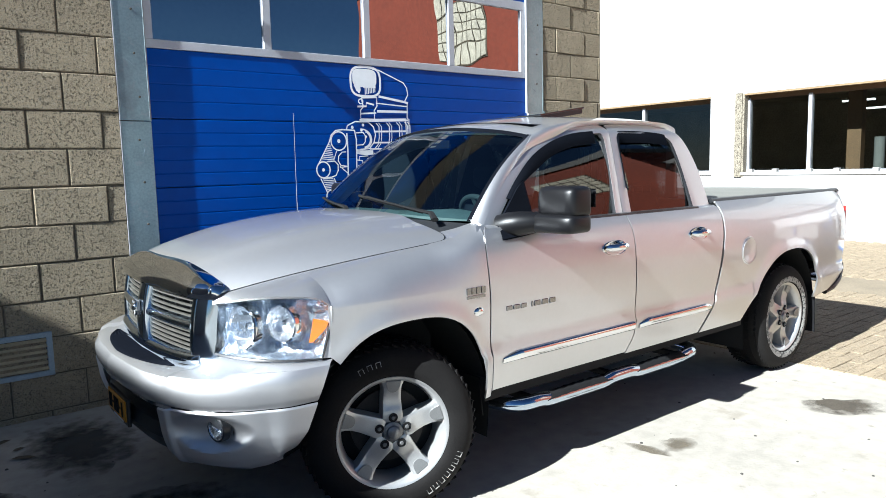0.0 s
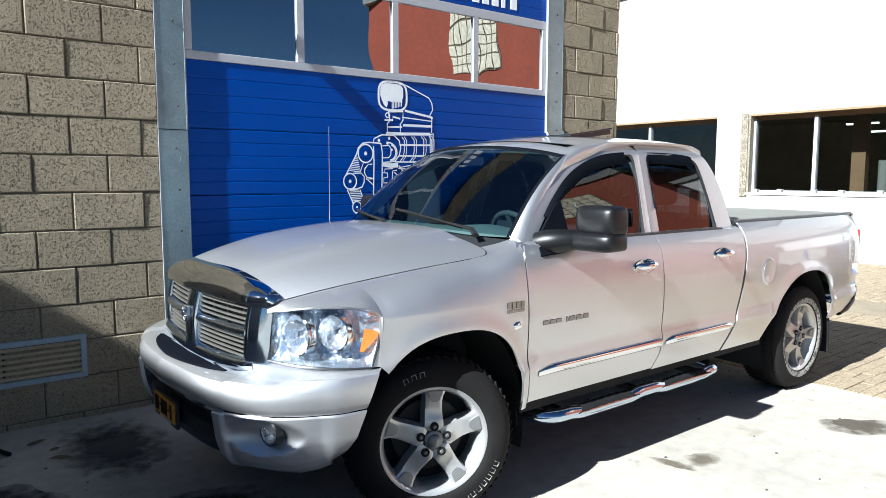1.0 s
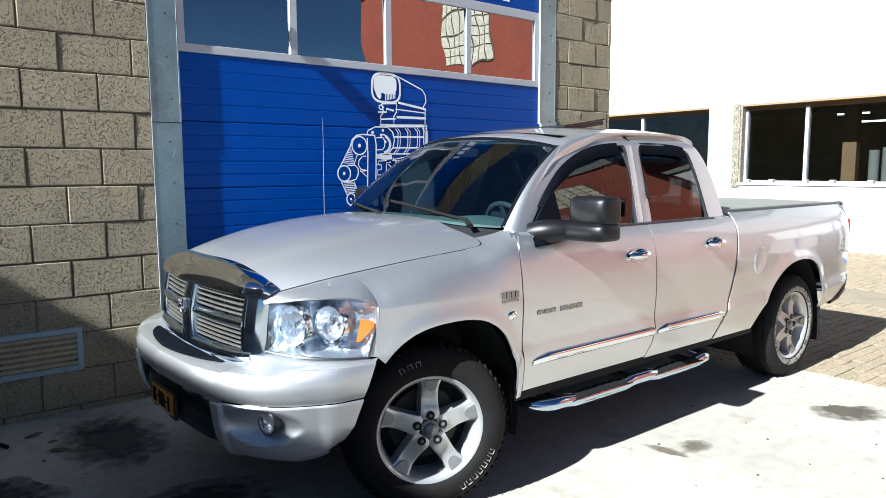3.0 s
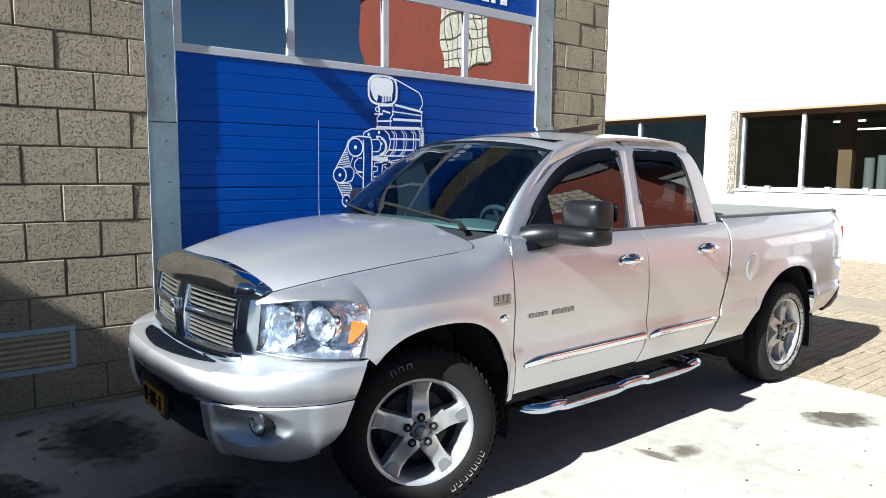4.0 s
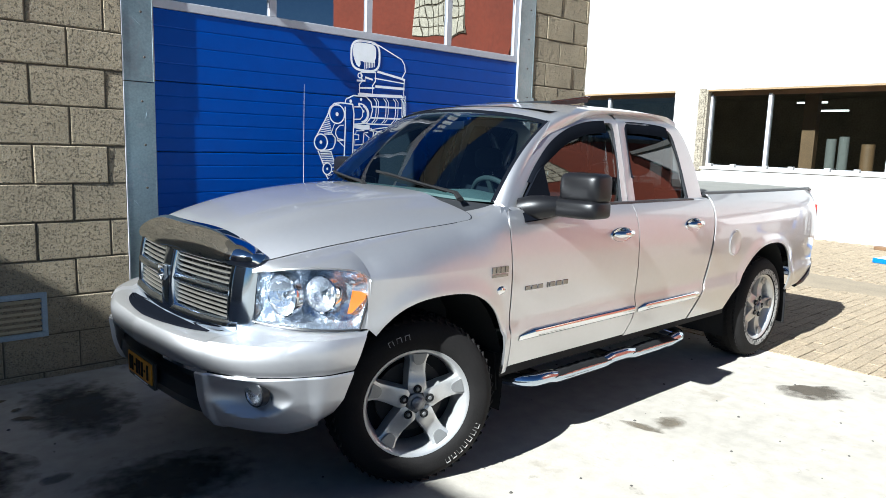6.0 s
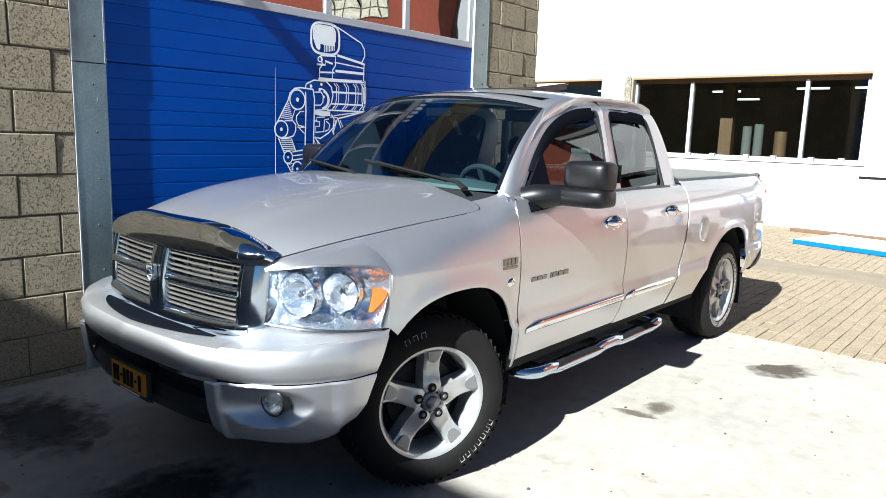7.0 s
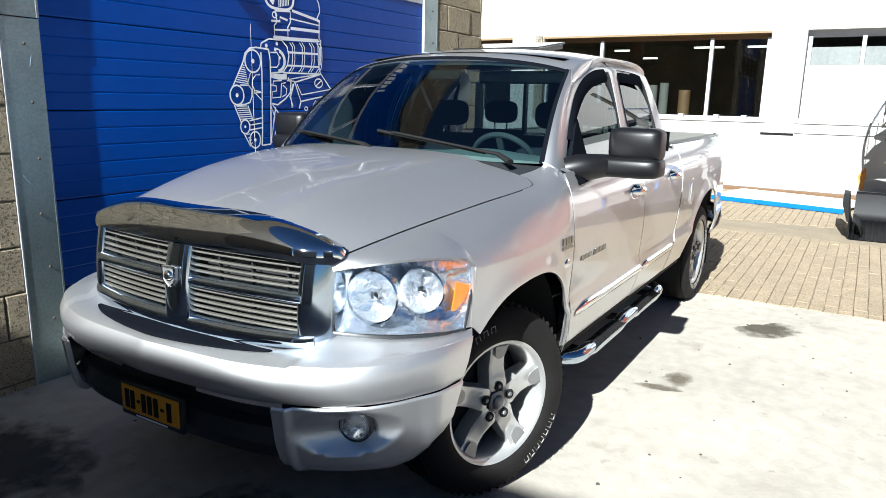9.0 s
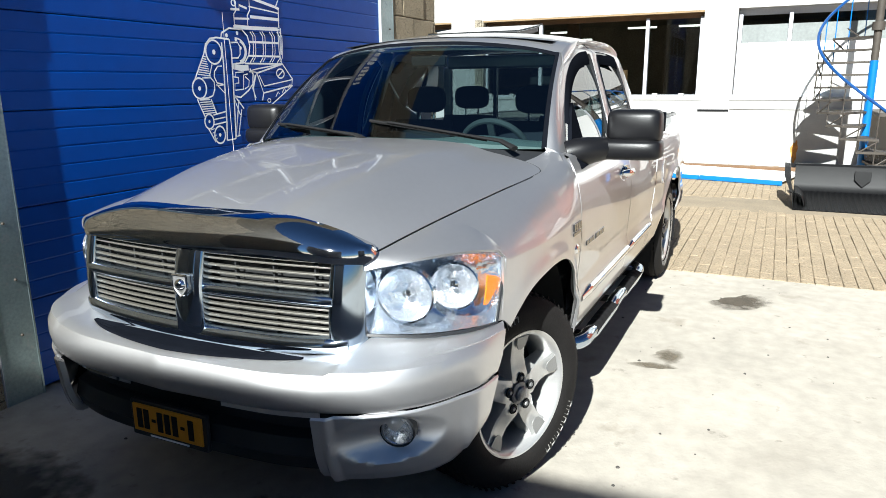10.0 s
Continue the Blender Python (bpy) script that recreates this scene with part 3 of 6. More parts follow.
CENTRECAP = material("dark_centre_cap", (0.20, 0.20, 0.205), 0.35, 0.6, noise_scale=40, vary=0.3, bump=0.6, bump_scale=60)
ALLOYPAD = material("satin_alloy_facet", (0.30, 0.30, 0.295), 0.42, 0.6, noise_scale=12, vary=0.1)
TYRE = material("tyre_rubber", (0.010, 0.009, 0.0085), 0.80, specular_ior_level=0.25, noise_scale=9, vary=0.35, bump=0.3, bump_scale=90)
TYREWHITE = material("scuffed_white_rubber", (0.3072, 0.2976, 0.2752), 0.7, noise_scale=30, vary=0.35, bump=0.6, bump_scale=60, stains=((42.0, 0.50, 0.56, (0.032, 0.032, 0.032), 0.9),))
BLACKGLOSS = material("black_moulded_plastic", (0.006, 0.006, 0.007), 0.38, specular_ior_level=0.35, noise_scale=6, vary=0.15, bump=0.1, bump_scale=250)
DEFLECTOR = material("smoked_deflector_plastic", (0.006, 0.007, 0.010), 0.5, specular_ior_level=0.0, noise_scale=6, vary=0.15, bump=0.02, bump_scale=60)
TRIM = material("black_satin_plastic", (0.02, 0.021, 0.023), 0.34, noise_scale=6, vary=0.15, bump=0.1, bump_scale=250)
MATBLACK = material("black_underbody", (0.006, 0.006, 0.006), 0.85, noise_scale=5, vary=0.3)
AMBER = material("amber_lens", (0.72, 0.175, 0.002), 0.25, coat=1.0, noise_scale=30, vary=0.12, bump=0.5, bump_scale=90)
REDLENS = material("red_lens", (0.55, 0.03, 0.02), 0.15, coat=1.0, noise_scale=20, vary=0.1)
PLATE = material("yellow_plate", (0.60, 0.25, 0.014), 0.45, noise_scale=20, vary=0.06)
BADGE = material("dark_chrome_badge", (0.30, 0.30, 0.31), 0.18, 1.0, noise_scale=30, vary=0.2)
WHEELGREY = material("grey_steering_wheel", (0.07, 0.085, 0.085), 0.55, noise_scale=10, vary=0.15)
DASH = material("grey_green_dash", (0.19, 0.245, 0.235), 0.6, noise_scale=8, vary=0.12, bump=0.15, bump_scale=300)
SEAT = material("dark_blue_grey_seat", (0.018, 0.024, 0.034), 0.8, noise_scale=10, vary=0.2, bump=0.3, bump_scale=250)
TONNEAU = material("grey_vinyl_cover", (0.192, 0.1888, 0.1664), 0.6, noise_scale=4, vary=0.12, bump=0.25, bump_scale=140)
WSGLASS = glass("windscreen_glass", (0.42, 0.52, 0.54), ior=2.0)
SIDEGLASS = glass("side_glass", (0.30, 0.36, 0.36), ior=1.72)
TINTGLASS = glass("tinted_rear_glass", (0.12, 0.13, 0.135), ior=1.78)
LENS = glass("clear_lens", (0.97, 0.98, 0.98))

TX = 4.0
truck = thing("pickup_truck", (TX, 3.667, 0), "silver metallic four-door pickup truck parked beside the garage door", "pickup truck")


def tpart(name, b, mat, parent=None, label="", **kw):
    """A part of the truck; x runs from the front bumper to the tail, y across from the centre line."""
    c = Builder()
    c.v, c.f = [(x - TX, y * 1.024, z) for x, y, z in b.v], b.f
    return part(name, c, mat, parent or truck, label, **kw)


def both(name, b, mat, parent=None, label="", **kw):
    """The part on the far side and its twin on the near side."""
    return tpart(name, b, mat, parent, label, **kw), tpart(name, b.mirrored(), mat, parent, label, **kw)


SIDE = [(0.36, 0.865), (0.44, 0.905), (0.50, 0.928), (0.58, 0.946), (0.655, 0.958), (0.675, 0.962), (0.69, 0.960), (0.705, 0.950), (0.75, 0.949), (0.85, 0.957), (0.97, 0.963), (1.08, 0.960), (1.17, 0.948), (1.25, 0.922), (1.30, 0.890), (1.345, 0.845)]
TAPER = [(1.70, -0.075), (1.80, -0.045), (1.92, -0.018), (2.12, 0.004), (2.45, 0.004), (2.75, 0.0), (4.8, 0.0), (5.7, 0.006), (6.2, 0.0), (6.5, -0.016), (6.7, -0.045), (6.86, -0.10)]
ARCHES = ((2.190, 0.445, 0.545, 2.6), (5.670, 0.495, 0.545, 2.4))


def arch_z(x, i, pad=0.0):
    cx, hw, h, n = ARCHES[i]
    d = abs(x - cx) / (hw + pad)
    return 0.40 + (h + pad) * (1 - d**n) ** (1 / n) if d < 1 else 0.0


def side_v(x, z):
    v = curve_at(SIDE, z)[0] + curve_at(TAPER, x)[0]
    for cx, hw, h, n in ARCHES:
        r = (abs((x - cx) / hw) ** n + abs((max(z, 0.40) - 0.40) / h) ** n) ** (1 / n)
        v += 0.016 * math.exp(-(((r - 1.0) / 0.10) ** 2))
    return v


def clustered(a, b, n, marks=()):
    xs = set(lin(a, b, n))
    for cx, hw, h, p in ARCHES:
        for k in range(25):
            x = cx - hw * math.cos(math.pi * k / 24)
            if a < x < b:
                xs.add(x)
    return sorted(xs)


def panel(name, x0, x1, z_low, z_top, label="", n=30, rows=22, parent=None):
    """A body side panel between two seams, which are functions of the height."""
    b = Builder()
    xs = clustered(0.0, 1.0, n)

    def at(u, r):
        xa = x0(0.8) + (x1(0.8) - x0(0.8)) * u
        lo, hi = z_low(xa), z_top(xa)
        z = lo + (hi - lo) * r
        x = x0(z) + (x1(z) - x0(z)) * u
        return (x, side_v(x, z), z)

    us = sorted({(x - x0(0.8)) / (x1(0.8) - x0(0.8)) for x in clustered(x0(0.8), x1(0.8), n)})
    b.grid(at, us, lin(0, 1, rows))
    return both(name, b, PAINT, parent, label, thick=0.012)


SEAM_F = [(0.40, 2.69), (0.50, 2.678), (0.75, 2.660), (1.0, 2.652), (1.15, 2.647), (1.25, 2.660), (1.30, 2.685), (1.345, 2.712)]
SEAM_B = [(0.40, 3.72), (0.50, 3.745), (0.60, 3.795), (0.75, 3.805), (1.07, 3.795), (1.345, 3.80)]
SEAM_C = [(0.40, 4.47), (0.50, 4.515), (0.60, 4.585), (0.70, 4.65), (0.85, 4.69), (1.05, 4.732), (1.345, 4.79)]
G = 0.004
seam_f = lambda z: curve_at(SEAM_F, z)[0]
seam_b = lambda z: curve_at(SEAM_B, z)[0]
seam_c = lambda z: curve_at(SEAM_C, z)[0]
front_doors = panel("front_door", lambda z: seam_f(z) + G, lambda z: seam_b(z) - G, lambda x: 0.50, lambda x: 1.305)
rear_doors = panel("rear_door", lambda z: seam_b(z) + G, lambda z: seam_c(z) - G, lambda x: 0.49, lambda x: 1.305)
bed_sides = panel("bed_side", lambda z: seam_c(z) + 0.020, lambda z: 6.86, lambda x: max(0.485 + 0.05 * max(0.0, min(1.0, (x - 5.9) / 0.5)) + 0.42 * max(0.0, x - 6.42), arch_z(x, 1)), lambda x: 1.335, n=44)
# A black sheet behind the seam paints the shade of the gap.
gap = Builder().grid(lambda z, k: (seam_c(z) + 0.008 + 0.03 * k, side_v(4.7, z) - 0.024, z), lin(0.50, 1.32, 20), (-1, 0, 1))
both("bed_gap_shade", gap, MATBLACK, None, "black sheet painting the shade between cab and bed", thick=0.004)

# fender: top rolls over from the bonnet seam to the side
SEAM = [(1.43, 0.597, 1.100), (1.62, 0.648, 1.140), (1.8, 0.692, 1.172), (2.15, 0.770, 1.223), (2.42, 0.823, 1.256), (2.50, 0.832, 1.268), (2.60, 0.822, 1.296), (2.71, 0.792, 1.338)]
HL = [(0.0, 1.430, 0.602, 1.058, 0.855), (0.2, 1.478, 0.690, 1.082, 0.848), (0.4, 1.540, 0.770, 1.096, 0.842), (0.6, 1.613, 0.832, 1.100, 0.838), (0.8, 1.695, 0.880, 1.094, 0.835), (0.93, 1.765, 0.906, 1.080, 0.834), (1.0, 1.805, 0.918, 1.050, 0.834)]


def fender():
    b = Builder()

    def top(x, end, out=0.78, drop=0.15):
        s = curve_at(SEAM, x)
        p0, p2 = Vector((x, s[0] + G, s[1] - 0.002)), Vector(end)
        p1 = Vector(((p0.x + p2.x) / 2, p0.y + out * (p2.y - p0.y), p0.z - drop * (p0.z - p2.z)))
        return lambda t: p0 * (1 - t) ** 2 + p1 * 2 * t * (1 - t) + p2 * t * t

    def nose(s, t):
        x, v, z, _ = curve_at(HL, s)
        k = 1 - s * s
        return top(1.43 + 0.37 * s, (x, v + 0.004, z + 0.006), 0.78 - 0.16 * k, 0.15 + 0.30 * k)(t)

    b.grid(nose, lin(0, 1, 16), lin(0, 1, 10))

    def flank(x, r):
        zj = 1.056 if x < 1.81 else 1.05
        if r < 1:
            p = top(x, (x, side_v(x, zj), zj))(r)
            if x > 2.35:
                k = min(1.0, (x - 2.35) / 0.28)
                k = k * k * (3 - 2 * k) * min(1.0, r / 0.4)
                p.y += (side_v(x, min(p.z, 1.33)) - p.y) * k
                p.x = min(p.x, seam_f(p.z) - G)
            return p
        zl = max(0.83 if x < 1.83 else 0.47, arch_z(x, 0))
        z = zj + (zl - zj) * (r - 1)
        xx = min(x, seam_f(z) - G) if x > 2.6 else x
        return (xx, side_v(xx, z), z)

    # the wedge of fender between the bonnet corner and the screen
    def wedge(x, r):
        v, z = curve_at(SEAM, x)
        w = 0.13 * min(1.0, 1 - (x - 2.50) / 0.21) + 0.004
        return (x, v + G - w * r, z - 0.002 + 0.020 * r * w / 0.13)

    b.grid(wedge, lin(2.40, 2.708, 16), lin(0, 1, 5))
    xs = sorted({x for x in clustered(1.80, 2.70, 26)} | {1.835})
    b.grid(flank, xs, lin(0, 1, 10)[:-1] + lin(1, 2, 18))
    return both("fender", b, PAINT, label="silver front fender", thick=0.01)


fenders = fender()
jamb = Builder().grid(lambda z, k: (seam_f(z) + 0.03 * k, side_v(2.66, z) - 0.022, z), lin(0.50, 1.32, 20), (-1, 0, 1))
both("door_jamb", jamb, PAINT)


HOOD_MID = [(1.335, 1.200), (1.42, 1.240), (1.6, 1.292), (1.85, 1.338), (2.1, 1.368), (2.3, 1.382), (2.48, 1.388)]


def hood_at(u, w):
    """A point of the bonnet, u from nose to screen, w from side to side."""
    a = abs(w)
    xf, xr = 1.352 + 0.088 * a**2.2, 2.455 + 0.062 * a**2 - 0.055 * (1 - math.sqrt(max(0.0, 1 - min(1.0, max(0.0, a - 0.93) / 0.07) ** 2)))
    x = xf + (xr - xf) * u
    sv, sz = curve_at(SEAM, x)
    zc = curve_at(HOOD_MID, x)[0]
    k = min(1.0, max(0.0, (0.74 - a) / 0.16))
    bulge = 0.016 * k * k * (3 - 2 * k) * min(1.0, u * 2.5)
    z = sz + (zc - sz - 0.016) * (1 - a**3.5) + bulge
    lip = max(0.0, 1 - u / 0.03)
    return (x, w * (sv - G), z - 0.018 * lip * lip)


def hood():
    b, at = Builder(), hood_at
    ws = lin(-0.93, 0.93, 51)
    ends = [0.945, 0.96, 0.972, 0.982, 0.99, 0.996, 1.0]
    b.grid(at, [0, 0.006, 0.015, 0.03] + lin(0.06, 1, 26), [-e for e in reversed(ends)] + ws + ends)
    # Black tubes at the rear corners paint the shade of the panel gap.
    for sgn in (-1, 1):
        edge = [at(1.0, sgn * a) for a in lin(0.86, 0.93, 6) + ends] + [at(u, sgn * 1.0) for u in lin(0.99, 0.80, 8)]
        tpart("hood_gap_line", Builder().tube([(x + 0.003, y, z - 0.004) for x, y, z in edge], 0.0045, 6), TRIM)
    return tpart("hood", b, PAINT, label="long silver bonnet with a raised centre", thick=0.012)


hood()

# ---- cab ----
VW = lambda z: 0.845 + (z - 1.30) / 0.5 * (-0.160) - 0.035 * max(0.0, z - 1.80) / 0.05
WIN_F = [(2.81, 1.312), (2.905, 1.410), (3.025, 1.525), (3.22, 1.665), (3.42, 1.745), (3.60, 1.780), (3.805, 1.792), (3.832, 1.76), (3.825, 1.66), (3.80, 1.50), (3.765, 1.305)]
OUT_F = [(2.725, 1.312), (2.85, 1.440), (2.97, 1.555), (3.16, 1.690), (3.40, 1.765), (3.60, 1.822), (3.85, 1.846), (3.902, 1.80), (3.888, 1.68), (3.865, 1.51), (3.832, 1.305)]
WIN_R = [(3.908, 1.305), (3.925, 1.44), (3.948, 1.60), (3.965, 1.74), (3.985, 1.795), (4.12, 1.796), (4.30, 1.790), (4.45, 1.776), (4.515, 1.738), (4.542, 1.64), (4.557, 1.50), (4.565, 1.305)]
OUT_R = [(3.840, 1.305), (3.856, 1.44), (3.880, 1.60), (3.902, 1.75), (3.912, 1.846), (4.10, 1.852), (4.30, 1.852), (4.49, 1.840), (4.63, 1.785), (4.715, 1.66), (4.755, 1.50), (4.768, 1.305)]


def rounded(pts, n):
    """A smooth run of n points along an open outline."""
    P = [Vector((*p, 0)) for p in pts]
    d = [0.0]
    for a, c in zip(P, P[1:]):
        d.append(d[-1] + (c - a).length)
    table = [(q, p.x, p.y) for q, p in zip(d, P)]
    return [curve_at(table, d[-1] * k / (n - 1)) for k in range(n)]


def upper_frame(name, inner, outer, parents, label):
    n = 48
    tabs = []
    for pts in (inner, outer):
        tab = [(k, *p) for k, p in enumerate(pts)]
        tabs.append([curve_at(tab, (len(pts) - 1) * k / (n - 1)) for k in range(n)])
    b = Builder()

    def at(i, r):
        (xa, za), (xb, zb) = tabs[0][i], tabs[1][i]
        if r < 0:
            return (xa, VW(za) - 0.035, za)
        x, z = xa + (xb - xa) * r, za + (zb - za) * r
        return (x, VW(z) - 0.006 * r * r, z)

    b.grid(at, range(n), (0, 0.12, 0.3, 0.5, 0.7, 0.88, 1.0))
    return both(name, b, PAINT, None, label, thick=0.03)


upper_frame("front_door_frame", WIN_F, OUT_F, front_doors, "silver upper frame of the front door")
upper_frame("rear_door_frame", WIN_R, OUT_R, rear_doors, "silver upper frame of the rear door")


def side_windows():
    for name, inner, mat in (("front_window", WIN_F, SIDEGLASS), ("rear_window", WIN_R, TINTGLASS)):
        pts = rounded(inner, 30)
        b = Builder()
        # columns from the belt up to the outline
        def top_z(x):
            best = 1.31
            for (xa, za), (xb, zb) in zip(pts, pts[1:]):
                if min(xa, xb) - 1e-6 <= x <= max(xa, xb) + 1e-6 and abs(xb - xa) > 1e-6:
                    best = max(best, za + (zb - za) * (x - xa) / (xb - xa))
            return best
        x0, x1 = min(p[0] for p in pts), max(p[0] for p in pts)
        b.grid(lambda x, r: (x, VW(1.30 + (top_z(x) - 1.30) * r) - 0.030 + 0.024 * math.sin(math.pi * min(1, (1.30 + (top_z(x) - 1.30) * r - 1.3) / 0.5)), 1.30 + (top_z(x) - 1.30) * r), lin(x0 + 0.003, x1 - 0.003, 30), lin(0, 1, 10))
        g = both(name, b, mat, None, "tinted side window" if name == "rear_window" else "")
        # black seal and wind deflector along the upper edge
        seal = Builder().tube([(x, VW(z) - 0.012, z) for x, z in pts], 0.012, 6)
        both("window_seal", seal, TRIM)
        d = Builder()
        grown = []
        for i, (px, pz) in enumerate(pts):
            (xa, za), (xb, zb) = pts[max(i - 1, 0)], pts[min(i + 1, len(pts) - 1)]
            q = 0.014 / max(1e-6, math.hypot(xb - xa, zb - za))
            grown.append((px - (zb - za) * q, pz + (xb - xa) * q))
        seg = [p for p in grown if p[1] > 1.42 and p[0] < (3.79 if name == "front_window" else 4.47)]
        nd = len(seg) - 1
        d.grid(lambda i, r: (seg[i][0] + r * (0.018 * min(1.0, max(0.0, (1.84 - seg[i][1]) / 0.22)) if name == "front_window" else 0.0), VW(seg[i][1]) + 0.003 + 0.022 * r + 0.005 * math.sin(3 * r), seg[i][1] - r * 0.074 * min(1.0, 0.12 + (2.4 if name == "front_window" else 8.0) * i / nd)), range(len(seg)), lin(0, 1, 6))
        both("wind_deflector", d, DEFLECTOR, None, "smoked black wind deflector over the window", thick=0.004)


side_windows()


def shoulder():
    """The painted ledge between the door skins and the window line."""
    for x0, x1 in ((2.715, 3.79), (3.812, 4.775)):
        b = Builder().grid(lambda x, r: (x, side_v(x, 1.303) * (1 - r) + (VW(1.315) - 0.01) * r, 1.303 + 0.014 * math.sin(1.571 * r)), lin(x0, x1, 24), lin(0, 1, 5))
        both("door_shoulder", b, PAINT)


shoulder()


def belt_trim():
    b = Builder()
    b.grid(lambda x, k: (x, VW(1.31) + (0.004, 0.030, 0.032, 0.010, -0.02)[k] + 0.012 * (k in (1, 2)), (1.318, 1.316, 1.300, 1.290, 1.290)[k]), lin(2.88, 4.56, 30), range(5))
    both("belt_trim", b, TRIM, None, "black belt moulding under the windows")
    s = Builder()
    rim = [(2.775, 1.252), (2.90, 1.258), (3.02, 1.270), (3.055, 1.31), (3.050, 1.535), (2.985, 1.488), (2.875, 1.385), (2.792, 1.315)]
    s.v = [(x, side_v(x, z) + 0.012 if z < 1.306 else VW(z) + 0.03 + 0.04 * max(0.0, 1.36 - z), z) for x, z in rim + [(3.0, 1.34)]]
    s.f = [(k, (k + 1) % 8, 8) for k in range(8)]
    both("mirror_sail", s, DEFLECTOR, None, "black plastic corner plate at the mirror", thick=0.02)


belt_trim()

ROOF_E = [(3.225, 0.688, 1.776), (3.32, 0.690, 1.812), (3.45, 0.685, 1.838), (3.65, 0.672, 1.862), (3.9, 0.662, 1.872), (4.25, 0.660, 1.874), (4.5, 0.652, 1.866), (4.64, 0.640, 1.838)]


def roof():
    b = Builder()

    def at(u, w):
        a = abs(w)
        xf, xr = 3.225 - 0.125 * (1 - a**2.0), 4.64 + 0.035 * (1 - a**4)
        x = xf + (xr - xf) * u
        ev, ez = curve_at(ROOF_E, 3.225 + (4.64 - 3.225) * u)
        crown = 0.042 + 0.012 * min(1, u * 4) - 0.035 * max(0.0, (u - 0.82) / 0.18) ** 2
        front = 0.018 * max(0.0, 1 - u / 0.05) ** 2
        return (x, w * ev, ez + crown * (1 - a**2.6) - front * (1 - a * a) * 0.4)

    b.grid(at, lin(0, 0.08, 6) + lin(0.1, 0.9, 18) + lin(0.92, 1, 5), lin(-1, 1, 45))
    tpart("roof", b, PAINT, label="silver roof with rounded edges", thick=0.012)
    # cant rail between roof edge and door frames
    line = [p for p in OUT_F if p[1] > 1.53 and p[0] < 3.86] + [(4.0, 1.852)] + [p for p in OUT_R if p[0] > 4.05 and p[1] > 1.77]
    tab = [(x, z) for x, z in line]
    c = Builder()

    def rail(x, r):
        xe = max(3.225, min(4.64, x))
        ev, ez = curve_at(ROOF_E, xe)
        z = curve_at(tab, x)[0]
        y0, z0, x0 = ev, ez, xe
        y1 = VW(z) - 0.005
        bul = math.sin(math.pi * r) * 0.010
        return (x0 + (x - x0) * r, y0 + (y1 - y0) * r + bul, z0 + (z - z0) * r + bul)

    c.grid(rail, lin(3.0, 4.60, 40), lin(0, 1, 6))
    both("roof_rail", c, PAINT)


roof()

WS = [(0.0, 2.475, 1.372, 3.100, 1.846), (0.25, 2.480, 1.371, 3.105, 1.843), (0.5, 2.510, 1.366, 3.128, 1.832), (0.75, 2.572, 1.355, 3.165, 1.812), (0.9, 2.640, 1.346, 3.200, 1.792), (1.0, 2.700, 1.338, 3.226, 1.774)]


def ws_point(w, r, push=0.0):
    x0, z0, x1, z1 = curve_at(WS, abs(w))
    y0, y1 = 0.785 * w, 0.682 * w
    x, z = x0 + (x1 - x0) * r, z0 + (z1 - z0) * r
    bow = 0.035 * math.sin(math.pi * r)
    return (x - bow * 0.6 - push * 0.6, y0 + (y1 - y0) * r, z + bow * 0.8 + push * 0.8)


def windshield():
    b = Builder().grid(lambda w, r: ws_point(w, r), lin(-0.985, 0.985, 41), lin(0.01, 0.985, 17))
    tpart("windshield", b, WSGLASS, label="raked windscreen reflecting the door and wall")
    for sgn in (1,):
        c = Builder().grid(lambda r, k: Vector(ws_point(0.976 + 0.028 * k, r, 0.004)), lin(0, 1, 24), lin(0, 1, 3))
        both("windshield_seal", c, DEFLECTOR, thick=0.006)
    top = Builder().grid(lambda w, k: Vector(ws_point(w, 0.945 + 0.05 * k, 0.003)), lin(-0.98, 0.98, 40), (0, 1))
    tpart("shade_band", top, DEFLECTOR)
    # pillar between the screen and the door frame
    tab = [(z, x) for x, z in OUT_F[:5]]
    p = Builder()

    def pil(z, r):
        t = min(1.0, max(0.0, (z - 1.338) / (1.774 - 1.338)))
        a = Vector(ws_point(1.0, t, 0.008))
        zz = z - 0.01
        e = Vector((curve_at(tab, zz)[0], VW(zz) - 0.005, zz))
        m = a.lerp(e, r)
        m.y += 0.006 * math.sin(math.pi * r)
        m.x -= 0.004 * math.sin(math.pi * r)
        return m

    p.grid(pil, lin(1.33, 1.79, 22), lin(0, 1, 7))
    both("a_pillar", p, PAINT, None, "silver windscreen pillar")

    def foot(r, k):
        q = pil(1.331, r)
        return q + Vector((0.012 * k, 0.062 * k * (0.35 + 0.65 * r), -0.055 * k))

    both("pillar_foot", Builder().grid(foot, lin(-0.12, 1.1, 10), lin(0, 1, 5)), PAINT)


windshield()


